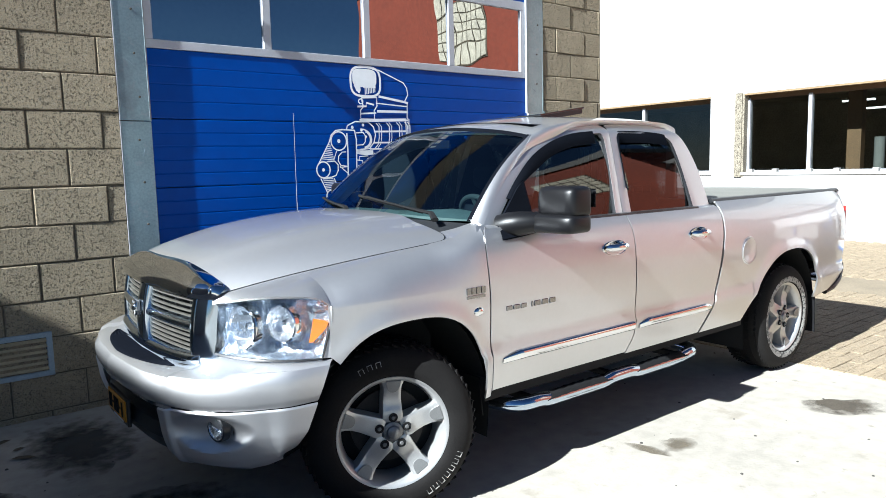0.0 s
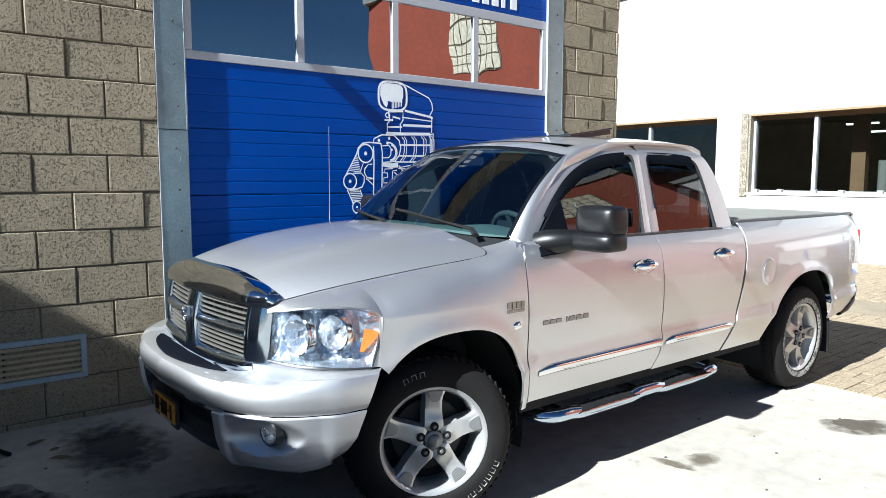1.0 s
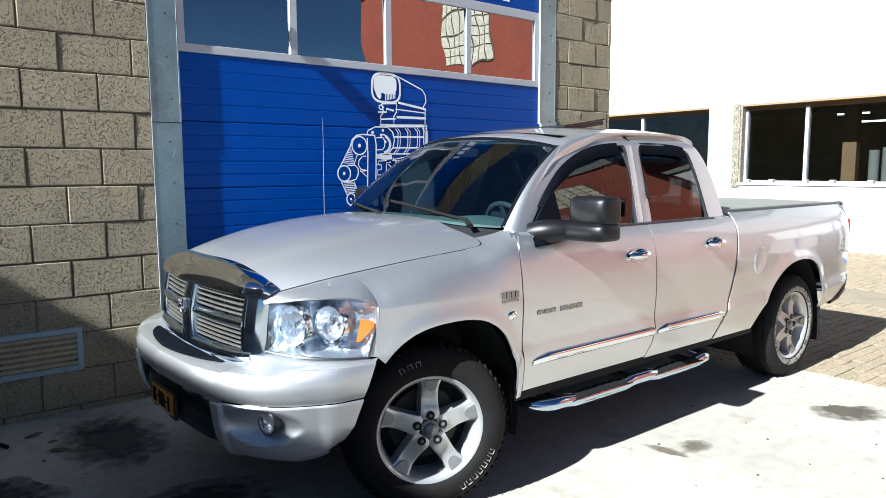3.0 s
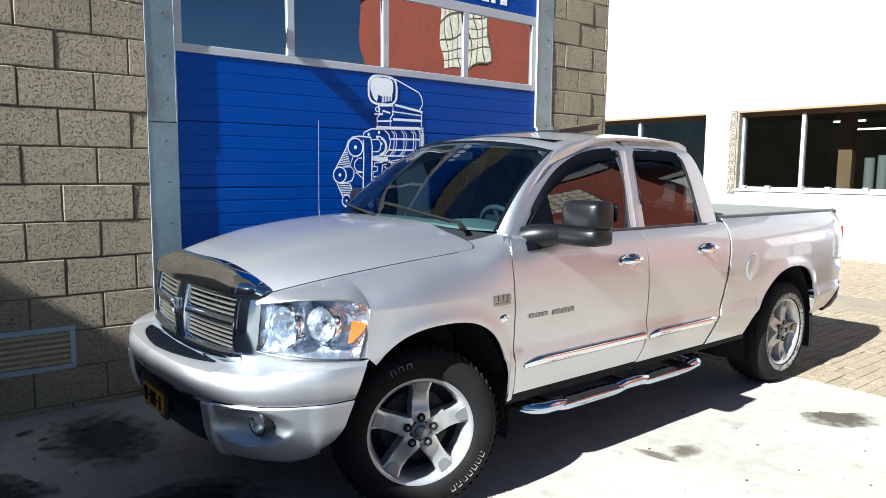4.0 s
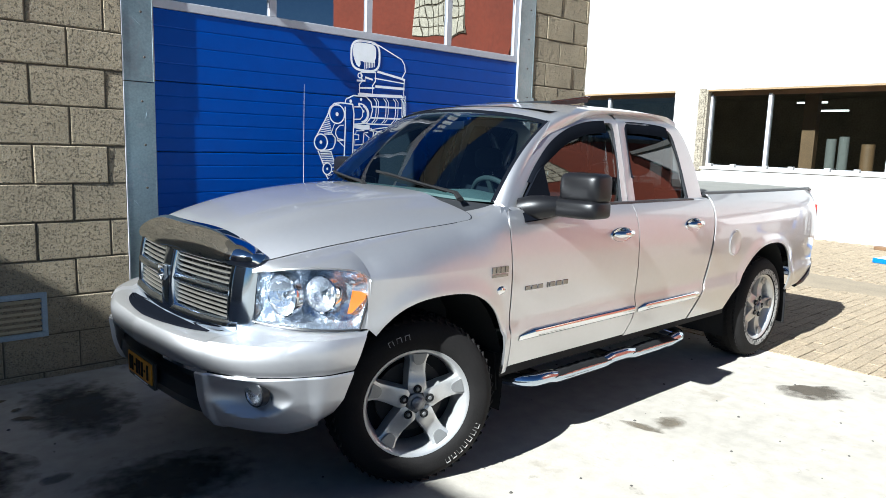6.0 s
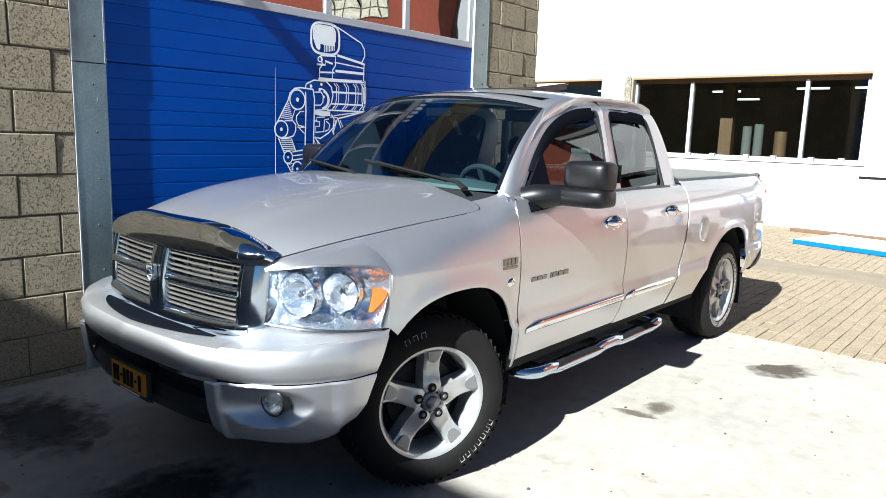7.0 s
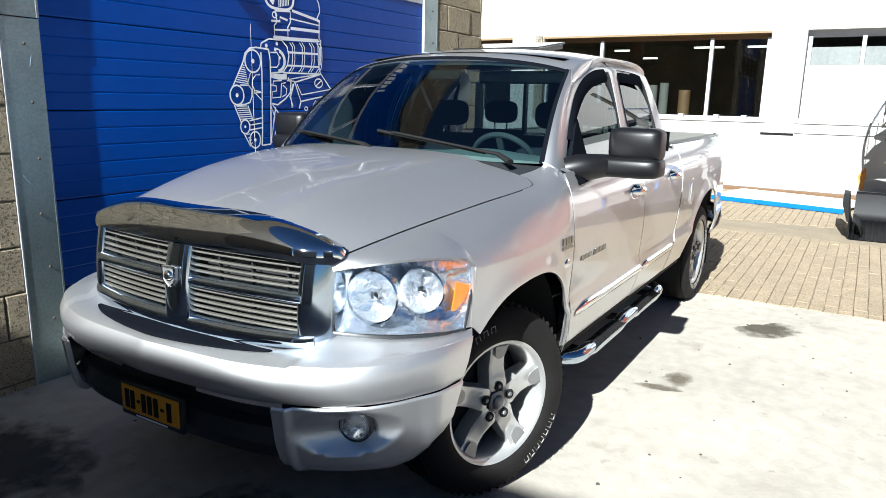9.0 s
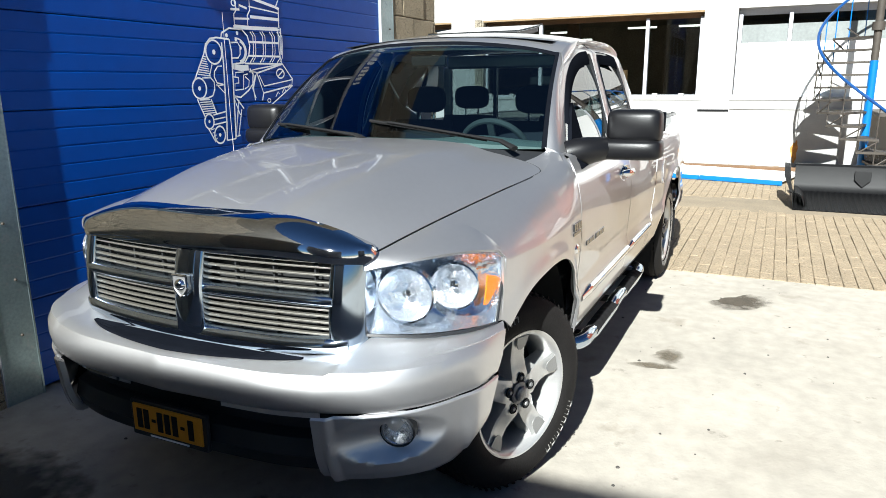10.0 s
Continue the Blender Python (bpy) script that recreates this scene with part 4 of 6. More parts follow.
def cowl():
    b = Builder()

    def at(w, r):
        a = abs(w)
        x0, z0, _, _ = curve_at(WS, a)
        xr = 2.455 + 0.05 * a**2
        sv, sz = curve_at(SEAM, xr)
        x = xr - 0.03 + (x0 + 0.04 - xr) * r
        zf = sz + (1.36 - sz) * (1 - a**2.3)
        return (x, w * (0.80 - 0.01 * r), zf - 0.035 + (z0 - zf + 0.02) * r)

    b.grid(at, lin(-1, 1, 41), lin(0, 1, 8))
    tpart("cowl", b, TRIM, label="black plastic cowl below the windscreen")
    for w0, w1, r1 in ((-0.88, -0.10, 0.13), (-0.02, 0.72, 0.12)):
        arm = [Vector(ws_point(w0, 0.0, 0.012)) + Vector((-0.03 - 0.14 * max(0.0, abs(w0) - 0.5), 0, -0.006))]
        for k in range(1, 9):
            t = k / 8
            arm.append(Vector(ws_point(w0 + (w1 - w0) * t, (r1 - 0.01) * t, 0.022)))
        wip = tpart("wiper", Builder().tube(arm, [0.020, 0.016, 0.013] + [0.009] * 6, 8, squash=0.6), RUBBER, label="black windscreen wiper")
        blade = [Vector(ws_point(w0 + (w1 - w0) * (0.22 + 0.95 * t), 0.015 + r1 * (0.12 + 0.86 * t), 0.010)) for t in lin(0, 1, 10)]
        bl = Builder().tube(blade, 0.008, 6)
        tpart("wiper_blade", bl, RUBBER, wip)


cowl()


def cab_back():
    fr = Builder()
    for lo, hi in (((4.70, -0.80, 0.55), (4.76, 0.80, 1.36)), ((4.64, -0.59, 1.74), (4.69, 0.59, 1.835))):
        fr.box(lo, hi)
    for s in (-1, 1):
        fr.box((4.66, min(s * 0.56, s * 0.63), 1.36), (4.71, max(s * 0.56, s * 0.63), 1.76))
    tpart("cab_back", fr, PAINT, label="rear wall of the cab", bevel=0.02)
    g = Builder().grid(lambda y, r: (4.735 - 0.035 * r, y, 1.35 + 0.40 * r), lin(-0.62, 0.62, 5), (0, 1))
    tpart("back_window", g, SIDEGLASS)
    for y in (-0.22, 0.22):
        tpart("back_window_bar", Builder().box((4.69, y - 0.012, 1.36), (4.73, y + 0.012, 1.75)), TRIM)


cab_back()


SUNGLASS = material("smoked_roof_glass", (0.01, 0.012, 0.013), 0.05, coat=1.0, noise_scale=4, vary=0.1)


def sunroof():
    m = pose(3.72, 0, 1.922, 0, -8.0, 0)
    fr = Builder().box((0.012, -0.278, -0.03), (0.418, 0.278, 0.0), m)
    s = tpart("sunroof", fr, TRIM, label="pop-up sunroof tilted open at its rear")
    tpart("sunroof_glass", Builder().box((0, -0.29, 0), (0.43, 0.29, 0.012), m), SUNGLASS, s, bevel=0.004)
    tpart("sunroof_handle", Builder().tube([(4.08, -0.08, 1.91), (4.10, -0.08, 1.935), (4.10, 0.08, 1.935), (4.08, 0.08, 1.91)], 0.01, 6), TRIM, s)


sunroof()

# ---- front end ----
def gx(v, z):
    return 1.322 + 0.16 * v * v + 0.10 * (z - 0.95) + 1.6 * max(0.0, abs(v) - 0.52) ** 1.5


def crowned(depth, crown, n=8):
    """Depth and share of the width along the rounded section of a bar."""
    arc = [math.pi * k / n for k in range(n + 1)]
    return [(depth, 0.0)] + [(crown * (1 - math.sin(a) ** 0.8), 0.5 - 0.5 * math.cos(a)) for a in arc] + [(depth, 1.0)]


def upright(v0, v1, z0, z1, depth, push, crown, belly):
    """A broad chrome bar that stands across the grille, rounded both ways."""
    prof = crowned(depth, crown, 12)
    zc, zh = (z0 + z1) / 2, (z1 - z0) / 2

    def at(z, k):
        d, h = prof[k]
        v = v0 + (v1 - v0) * h
        return (gx(v, z) - push + d + belly * ((z - zc) / zh) ** 2, v, z)

    return Builder().grid(at, lin(z0, z1, 14), range(len(prof)))


def strip(v0, v1, z0, z1, depth, push=0.0, n=24, crown=0.016):
    """A chrome bar that follows the curve of the grille."""
    b = Builder()
    prof = crowned(depth, crown)

    def at(v, k):
        d, h = prof[k]
        z = (z0(v) if callable(z0) else z0) * (1 - h) + (z1(v) if callable(z1) else z1) * h
        return (gx(v, z) - push + d, v, z)

    b.grid(at, lin(v0, v1, n), range(len(prof)))
    k = len(prof)
    b.f += [tuple(range(k)), tuple((n - 1) * k + j for j in range(k))[::-1]]
    return b


def grille():
    g = tpart("grille", strip(-0.572, 0.572, lambda v: 0.782 + 0.03 * (abs(v) / 0.6) ** 3, lambda v: 0.846 + 0.02 * (abs(v) / 0.6) ** 4, 0.06, 0.014, 48, 0.028), DARKCHROME, label="large chrome crosshair grille")
    for s in (-1, 1):
        b = upright(0.510 if s > 0 else -0.606, 0.606 if s > 0 else -0.510, 0.806, 1.118, 0.08, 0.016, 0.024, 0.014)
        tpart("grille_side", b, DARKCHROME, g, "wide chrome side bar")
    tpart("grille_top", strip(-0.60, 0.60, 1.088, 1.125, 0.06, 0.008, 40, 0.014), CHROME, g)
    tpart("grille_post", upright(-0.060, 0.060, 0.820, 1.100, 0.06, 0.034, 0.024, 0.012), DARKCHROME, g, "broad chrome centre post")
    for s in (-1, 1):
        tpart("grille_bar", strip(min(s * 0.05, s * 0.53), max(s * 0.05, s * 0.53), 0.952, 0.990, 0.05, 0.016, 20, 0.018), DARKCHROME, g, "chrome cross bar")
        for zs in ((1.072, 1.048, 1.024, 1.003), (0.938, 0.918, 0.898, 0.878, 0.859)):
            for z in zs:
                v0, v1 = (0.052, 0.522) if s > 0 else (-0.522, -0.052)
                tpart("slat", strip(v0, v1, z - 0.0036, z + 0.0036, 0.014, -0.012, 16, 0.003), DULLCHROME, g)
        for v in lin(0.16, 0.45, 3):
            tpart("grille_rib", Builder().box((gx(v, 0.96) + 0.035, s * v - 0.003, 0.85), (gx(v, 0.96) + 0.05, s * v + 0.003, 1.09)), TRIM, g)
    # emblem plate: a plain shield shape
    out = [(-0.034, 0.042), (0.034, 0.042), (0.036, -0.012), (0.018, -0.034), (0.0, -0.046), (-0.018, -0.034), (-0.036, -0.012)]
    e = tpart("emblem", Builder().prism([(0.85 * p, 0.85 * q) for p, q in out], 0.018, Matrix(((0, 0, 1, 1.276), (1, 0, 0, 0), (0, 1, 0, 0.985), (0, 0, 0, 1)))), ALLOYDARK, g, "chrome shield emblem", bevel=0.004)
    tpart("emblem_rim", Builder().tube([(1.275, 0.85 * p, 0.985 + 0.85 * q) for p, q in out + out[:1]], 0.004, 6), CHROME, e)
    tpart("emblem_boss", Builder().lathe([(0, 0.016), (0.010, 0.014), (0.019, 0.007), (0.022, 0)], pose(1.276, 0, 0.988, 0, -90, 0), 16), CHROME, e)
    back = Builder().grid(lambda v, z: (gx(v, z) + 0.075, v, z), lin(-0.59, 0.59, 20), lin(0.80, 1.12, 4))
    tpart("grille_backing", back, MATBLACK, g)
    # Unseen box, added to stop sun leaking through the hollow bumper.
    shell = Builder().box((1.42, -0.78, 0.44), (1.56, 0.78, 0.76))
    tpart("sun_leak_block", shell, MATBLACK, g)
    core = Builder().box((1.46, -0.54, 0.60), (1.50, 0.54, 1.07))
    tpart("radiator_support", core, MATBLACK, g)
    return g


grille()


def deflector():
    """The chrome stone guard from the grille's top over the nose of the bonnet."""
    def at(w, t):
        over = max(0.0, abs(w) - 1) / 0.05
        if over:
            # the end closes in a rounded cap
            q, p0, p3 = at(math.copysign(1, w), t), at(math.copysign(1, w), 0), at(math.copysign(1, w), 1)
            return q.lerp(p0.lerp(p3, t), over**2) + Vector((0, math.copysign(0.020 * math.sin(1.571 * over) * math.sin(math.pi * t), w), 0))
        p3 = Vector(hood_at(0.05, w)) + Vector((0, 0, 0.007 + 0.014 * abs(w) ** 10))
        v, a = p3.y, abs(w)
        p0 = Vector((gx(v, 1.10) - 0.018, v, 1.098 - 0.012 * a**6))
        p1 = p0 + Vector((-0.018 + 0.008 * a**10, 0, 0.034 + 0.012 * a**6))
        p2 = Vector(hood_at(0.0, w)) + Vector((-0.036 + 0.01 * a**10, 0, 0.040 + 0.040 * a**6))
        q = p0 * (1 - t) ** 3 + p1 * 3 * t * (1 - t) ** 2 + p2 * 3 * t * t * (1 - t) + p3 * t**3
        return q

    tpart("stone_guard", Builder().grid(at, lin(-1.05, -1.01, 4) + lin(-1, 1, 60) + lin(1.01, 1.05, 4), lin(0, 1, 12)), CHROME, label="chrome stone guard along the bonnet edge", thick=0.004)


deflector()


def headlight_pt(s, r, depth=0.0, puff=0.0):
    zt, zb = curve_at(HL, s)[2:]
    s = s * (0.93 + 0.07 * min(1.0, max(0.0, r) * 1.25))
    x, v = curve_at(HL, s)[:2]
    x2, v2, _, _ = curve_at(HL, min(1, s + 0.02))
    x1, v1, _, _ = curve_at(HL, max(0, s - 0.02))
    n = Vector((-(v2 - v1), (x2 - x1), 0)).normalized()
    z = zb + (zt - zb) * r
    off = puff * math.sin(math.pi * r) * math.sin(math.pi * min(1, s * 1.0)) - depth
    lean = 0.03 * r
    return Vector((x + lean * 0.6, v - lean * 0.4, z)) + n * off


def headlights():
    lens = Builder().grid(lambda s, r: headlight_pt(s, r, -0.002, 0.018), lin(0.01, 0.99, 26), lin(0.0, 1.0, 12))
    hs = both("headlight", lens, LENS, None, "large clear headlight with an amber corner")
    for lamp in hs:
        lamp.visible_shadow = False
    bowl = Builder().grid(lambda s, r: headlight_pt(s, r, 0.005 + 0.085 * abs(math.sin(math.pi * s)) ** 0.5 * abs(math.sin(math.pi * r)) ** 0.35), lin(0.0, 1.0, 26), lin(-0.01, 1.0, 14))
    rim = Builder()
    loop = [headlight_pt(s, 0.0, -0.002) for s in lin(0, 1, 14)] + [headlight_pt(1.0, r, -0.002) for r in lin(0.1, 1, 6)] + [headlight_pt(s, 1.0, -0.002) for s in lin(0.95, 0, 14)] + [headlight_pt(0, r, -0.002) for r in lin(0.9, 0, 5)]
    rim.tube(loop, 0.0055, 6, caps=False)
    for k, (lamp, mirror) in enumerate(((hs[0], False), (hs[1], True))):
        fix = (lambda q: q.mirrored()) if mirror else (lambda q: q)
        tpart("lamp_bowl", fix(bowl), LAMPCHROME, lamp, "chrome lamp bowl")
        tpart("lamp_seal", fix(rim), TRIM, lamp)
        for s, r, rad in ((0.27, 0.52, 0.088), (0.63, 0.56, 0.076)):
            c = headlight_pt(s, r, 0.030)
            q = Vector((-1, 0.55 * s + 0.05, 0.02)).normalized().to_track_quat("Z", "Y").to_matrix().to_4x4()
            m = Matrix.Translation(c) @ q
            tpart("reflector", fix(Builder().lathe([(0.012, -0.055), (rad * 0.5, -0.045), (rad * 0.8, -0.022), (rad * 0.97, 0.006), (rad, 0.012)], m, 28)), REFLECTOR, lamp, "round faceted reflector")
            tpart("reflector_ring", fix(Builder().lathe([(rad * 0.97, 0.004), (rad * 1.0, 0.016), (rad * 1.06, 0.012), (rad * 1.08, -0.02)], m, 28)), CHROME, lamp)
            tpart("bulb", fix(Builder().lathe([(0, 0.0), (0.014, -0.006), (0.017, -0.025), (0.017, -0.055)], m, 14)), CHROME, lamp)
        am = Builder().grid(lambda t, r: headlight_pt(0.862 + 0.02 * math.cos(3.1 * (r - 0.5)) + t * (0.030 + 0.075 * math.sin(1.571 * (r - 0.28) / 0.38)), r, 0.004), lin(0, 1, 6), lin(0.28, 0.66, 10))
        tpart("amber_lamp", fix(am), AMBER, lamp, "amber turn signal lens", thick=0.006)


headlights()


def fender_edge():
    """The strip of fender between the leaning end of the lamp and the wheel arch."""
    def at(r, k):
        p = headlight_pt(1.0, r, 0.004)
        z = p.z
        q = Vector((1.806, side_v(1.806, max(z, 0.84)), z))
        return p.lerp(q, k)

    both("fender_edge", Builder().grid(at, lin(0, 1, 14), lin(0, 1, 5)), PAINT, thick=0.006)


fender_edge()

PLAN = [(0.0, 0.0, 1.135), (0.3, 0.36, 1.160), (0.5, 0.57, 1.215), (0.62, 0.69, 1.275), (0.72, 0.78, 1.350), (0.80, 0.845, 1.440), (0.88, 0.895, 1.550), (0.94, 0.922, 1.650), (1.0, 0.935, 1.790)]


def bumper():
    upper = [(0.786, 0.165), (0.795, 0.115), (0.798, 0.060), (0.784, 0.022), (0.755, 0.003), (0.72, 0.000), (0.69, 0.006), (0.672, 0.012), (0.664, 0.022)]

    def at(s, k, prof):
        a = abs(s)
        v, x = curve_at(PLAN, a)
        z, d = prof[k]
        tx = min(1.0, max(0.0, (a - 0.80) / 0.20))
        nx, ny = 1 - 0.85 * tx, 0.75 * tx
        if z > 0.70:
            d *= 1 - 0.92 * tx
        zz = z + (0.012 * (z - 0.66) / 0.16 if a > 0.5 else 0.0)
        lean = max(0.0, 0.82 - zz) * 0.42 * max(0.0, (a - 0.86) / 0.14)
        return (x + d * nx - lean, math.copysign(max(0.0, v - d * ny), s) if a > 1e-6 else 0.0, zz)

    def top(s, k):
        """The bumper rolls back to the foot of the headlights and the grille."""
        if k >= 2:
            return at(s, k - 2, upper[1:])
        a = abs(s)
        front = Vector(at(s, 0, upper[1:]))
        if a > 0.5:
            x, v, _, z = curve_at(HL, (a - 0.5) / 0.5)
            f = min(1.0, (a - 0.5) / 0.02)
            f = f * f * (3 - 2 * f)
            back = Vector((x + 0.004, math.copysign(v - 0.004, s), 0.813 + (z - 0.821) * f))
        else:
            v, x = curve_at(PLAN, a)
            back = Vector((gx(v, 0.8) + 0.03, math.copysign(v, s), 0.783 + 0.030 * max(0.0, (a - 0.38) / 0.12)))
        if k == 0:
            return back
        m = back.lerp(front, 0.45)
        m.z += 0.004
        return m

    b = Builder().grid(top, lin(-1, 1, 121), range(len(upper) + 1))
    bp = tpart("front_bumper", b, PAINT, label="silver front bumper with step pad", thick=0.006)
    # lower ends with fog lamp pockets
    lower = [(0.662, 0.010), (0.655, 0.004), (0.64, 0.006), (0.60, 0.012), (0.55, 0.018), (0.508, 0.028), (0.468, 0.042), (0.440, 0.062), (0.425, 0.095)]

    def low(s, r):
        i = int(r)
        fr = r - i
        z = lower[i][0] if fr == 0 else lower[i][0] * (1 - fr) + lower[i + 1][0] * fr
        p = Vector(at(s, i, lower))
        v = p.y
        # a bowl pressed in round the fog lamp
        q = math.hypot((v - 0.722) / 0.135, (p.z - 0.570) / 0.082)
        if q < 1:
            k = (1 - q * q)
            p.x += 0.070 * k
        # the raised block at the inner end
        k = min(1.0, max(0.0, (0.53 - s) / 0.015))
        p.x -= 0.016 * k * k * (3 - 2 * k)
        up = max(0.0, (s - 0.75) / 0.25)
        if p.z < 0.55:
            p.z += up * (0.55 - p.z) * 0.45
        return p

    prof2 = []
    for (za, da), (zb, db) in zip(lower, lower[1:]):
        for k in range(4):
            prof2.append((za + (zb - za) * k / 4, da + (db - da) * k / 4))
    prof2.append(lower[-1])
    lower = prof2
    b = Builder().grid(low, lin(0.475, 0.535, 13) + lin(0.545, 1.0, 52), range(len(lower)))
    both("bumper_end", b, PAINT, bp, "silver lower bumper corner", thick=0.02)
    for s in (-1, 1):
        m = pose(1.362, s * 0.742, 0.585, 0, -90, 0) @ pose(0, 0, 0, s * -16, 0, 0)
        f = tpart("fog_lamp", Builder().lathe([(0, 0.014), (0.024, 0.011), (0.038, 0.002), (0.042, -0.01)], m, 20), LENS, bp, "round fog lamp")
        tpart("fog_bowl", Builder().lathe([(0, -0.03), (0.02, -0.026), (0.036, -0.006), (0.043, 0.002), (0.048, 0.001), (0.052, -0.02)], m, 20), REFLECTOR, f)
        tpart("fog_housing", Builder().lathe([(0.050, 0.003), (0.055, 0.0), (0.058, -0.03)], m, 20), TRIM, f)
    # central dark valance, chrome strips, step pad
    val = [(0.664, 0.075), (0.63, 0.105), (0.57, 0.105), (0.555, 0.065), (0.50, 0.05), (0.45, 0.07), (0.42, 0.12)]
    b = Builder().grid(lambda s, k: at(s, k, val), lin(-0.49, 0.49, 40), range(len(val)))
    tpart("valance", b, TRIM, bp, "black lower valance")
    cs = [(0.655, 0.062), (0.655, 0.048), (0.634, 0.048), (0.634, 0.062)]
    for a, c in ((-0.47, -0.17), (0.15, 0.47)):
        tpart("chrome_strip", Builder().grid(lambda s, k: at(s, k, cs), lin(a, c, 14), range(4)), CHROME, bp)
    pad = [(0.826, 0.118), (0.8265, 0.105), (0.820, 0.092), (0.8245, 0.09), (0.818, 0.068), (0.8215, 0.066), (0.811, 0.045), (0.813, 0.043), (0.800, 0.028), (0.795, 0.026)]
    shelf = [(d, z) for z, d in reversed(upper)]

    def tread(s, k):
        f = 0.10 + 0.90 * (1 - (abs(s) / 0.385) ** 2.2)
        d = 0.182 - 0.138 * f * k / 9 - 0.055 * (abs(s) / 0.385) ** 2
        return at(s, 0, [(curve_at(shelf, d)[0] + (0.0065, 0.0035)[k % 2], d)])

    tpart("step_pad", Builder().grid(tread, lin(-0.385, 0.385, 40), range(10)), DEFLECTOR, bp, "ribbed black step pad", thick=0.004)
    # number plate on a black holder; its figures are plain bars
    pl = tpart("plate_holder", Builder().box((1.1680, -0.165, 0.468), (1.1850, 0.165, 0.598)), TRIM, bp, bevel=0.004)
    tpart("number_plate", Builder().box((1.1610, -0.150, 0.490), (1.1680, 0.150, 0.588)), PLATE, pl, "yellow number plate", bevel=0.002)
    for k, y in enumerate((0.118, 0.088, 0.028, -0.004, -0.037, -0.105)):
        tpart("plate_bar", Builder().box((1.1585, y - 0.011, 0.504), (1.1610, y + 0.011, 0.574)), RUBBER, pl)
    for y in (0.056, -0.070):
        tpart("plate_bar", Builder().box((1.1585, y - 0.008, 0.534), (1.1610, y + 0.008, 0.544)), RUBBER, pl)
    tpart("holder_text_bar", Builder().box((1.1665, -0.085, 0.474), (1.1680, 0.085, 0.480)), DECAL, pl)
    return bp


bumper()

# ---- sides ----
def side_trim():
    for a, c, parent in ((2.735, 3.775, 0), (3.835, 4.61, 1)):
        b = Builder()

        def at(x, k):
            t = (x - a) / (c - a)
            taper = min(1.0, 8 * t + 0.25, (1 - t) * 8 + 0.35 if parent else 9)
            a_k = math.pi * k / 10
            z = 0.632 + 0.028 * (1 - math.cos(a_k)) * (0.4 + 0.6 * taper) - 0.004
            out = 0.020 * math.sin(a_k)
            return (x, side_v(x, z) + out * taper, z + 0.002)

        b.grid(at, lin(a, c, 30), range(11))
        both("side_moulding", b, CHROME, None, "chrome side moulding")
    for x, z in ((3.61, 1.135), (4.455, 1.150)):
        base = side_v(x, z)
        dish = Builder().lathe([(0.0, -0.002), (0.85, 0.002), (1.0, 0.006), (1.04, 0.0)], Matrix.Translation((x, base, z)) @ Matrix.Diagonal((0.105, 1, 0.042, 1)) @ pose(0, 0, 0, -90), 30)
        h = both("door_handle", dish, CHROME, None, "chrome door handle")
        for hh, mir in zip(h, (False, True)):
            path = [(x - 0.088 + 0.176 * t, base + 0.008 + 0.032 * abs(math.sin(math.pi * t)) ** 0.5, z + 0.006) for t in lin(0, 1, 11)]
            g = Builder().tube(path, [0.010] + [0.017] * 9 + [0.010], 10, squash=1.15)
            tpart("grip", g.mirrored() if mir else g, CHROME, hh)
    # fuel flap ring on the near bed side
    x, z = 5.065, 0.985
    b = Builder().lathe([(0.0, 0.003), (0.070, 0.0035), (0.076, 0.005), (0.083, 0.005), (0.086, 0.001), (0.094, 0.004), (0.100, 0.0)], Matrix.Translation((x, -side_v(x, z) + 0.002, z)) @ pose(0, 0, 0, 90), 36)
    tpart("fuel_flap", b, PAINT, label="round fuel filler flap")
    # name badges as plain chrome bars
    ya, yb = -side_v(2.85, 0.90) - 0.006, -side_v(2.85, 0.90) + 0.004

    def badge_bar(x, w, z0, z1):
        tpart("badge_bar", Builder().box((x, ya, z0), (x + w, yb, z1)), BADGE, label="chrome badge bar", bevel=0.003)

    for k in range(3):
        badge_bar(2.757 + 0.050 * k, 0.040, 0.897, 0.921)
    badge_bar(2.932, 0.009, 0.894, 0.924)
    for k in range(3):
        badge_bar(2.952 + 0.056 * k, 0.044, 0.895, 0.923)
    eng = Builder()
    for k in range(4):
        eng.box((2.500 + 0.030 * k, -side_v(2.55, 1.02) - 0.008, 1.010), (2.524 + 0.030 * k, -side_v(2.55, 1.02) + 0.006, 1.042))
    eng.box((2.500, -side_v(2.55, 1.0) - 0.006, 0.990), (2.614, -side_v(2.55, 1.0) + 0.006, 1.003))
    tpart("engine_badge", eng, BADGE, label="small chrome engine badge")
    mk = Builder().lathe([(0, 0.008), (0.6, 0.008), (0.85, 0.004), (1.0, 0.0)], Matrix.Translation((2.575, -side_v(2.575, 0.92), 0.92)) @ Matrix.Diagonal((0.034, 1, 0.022, 1)) @ pose(0, 0, 0, 90), 24)
    tpart("side_marker", mk, CHROME, label="small oval side marker")


side_trim()


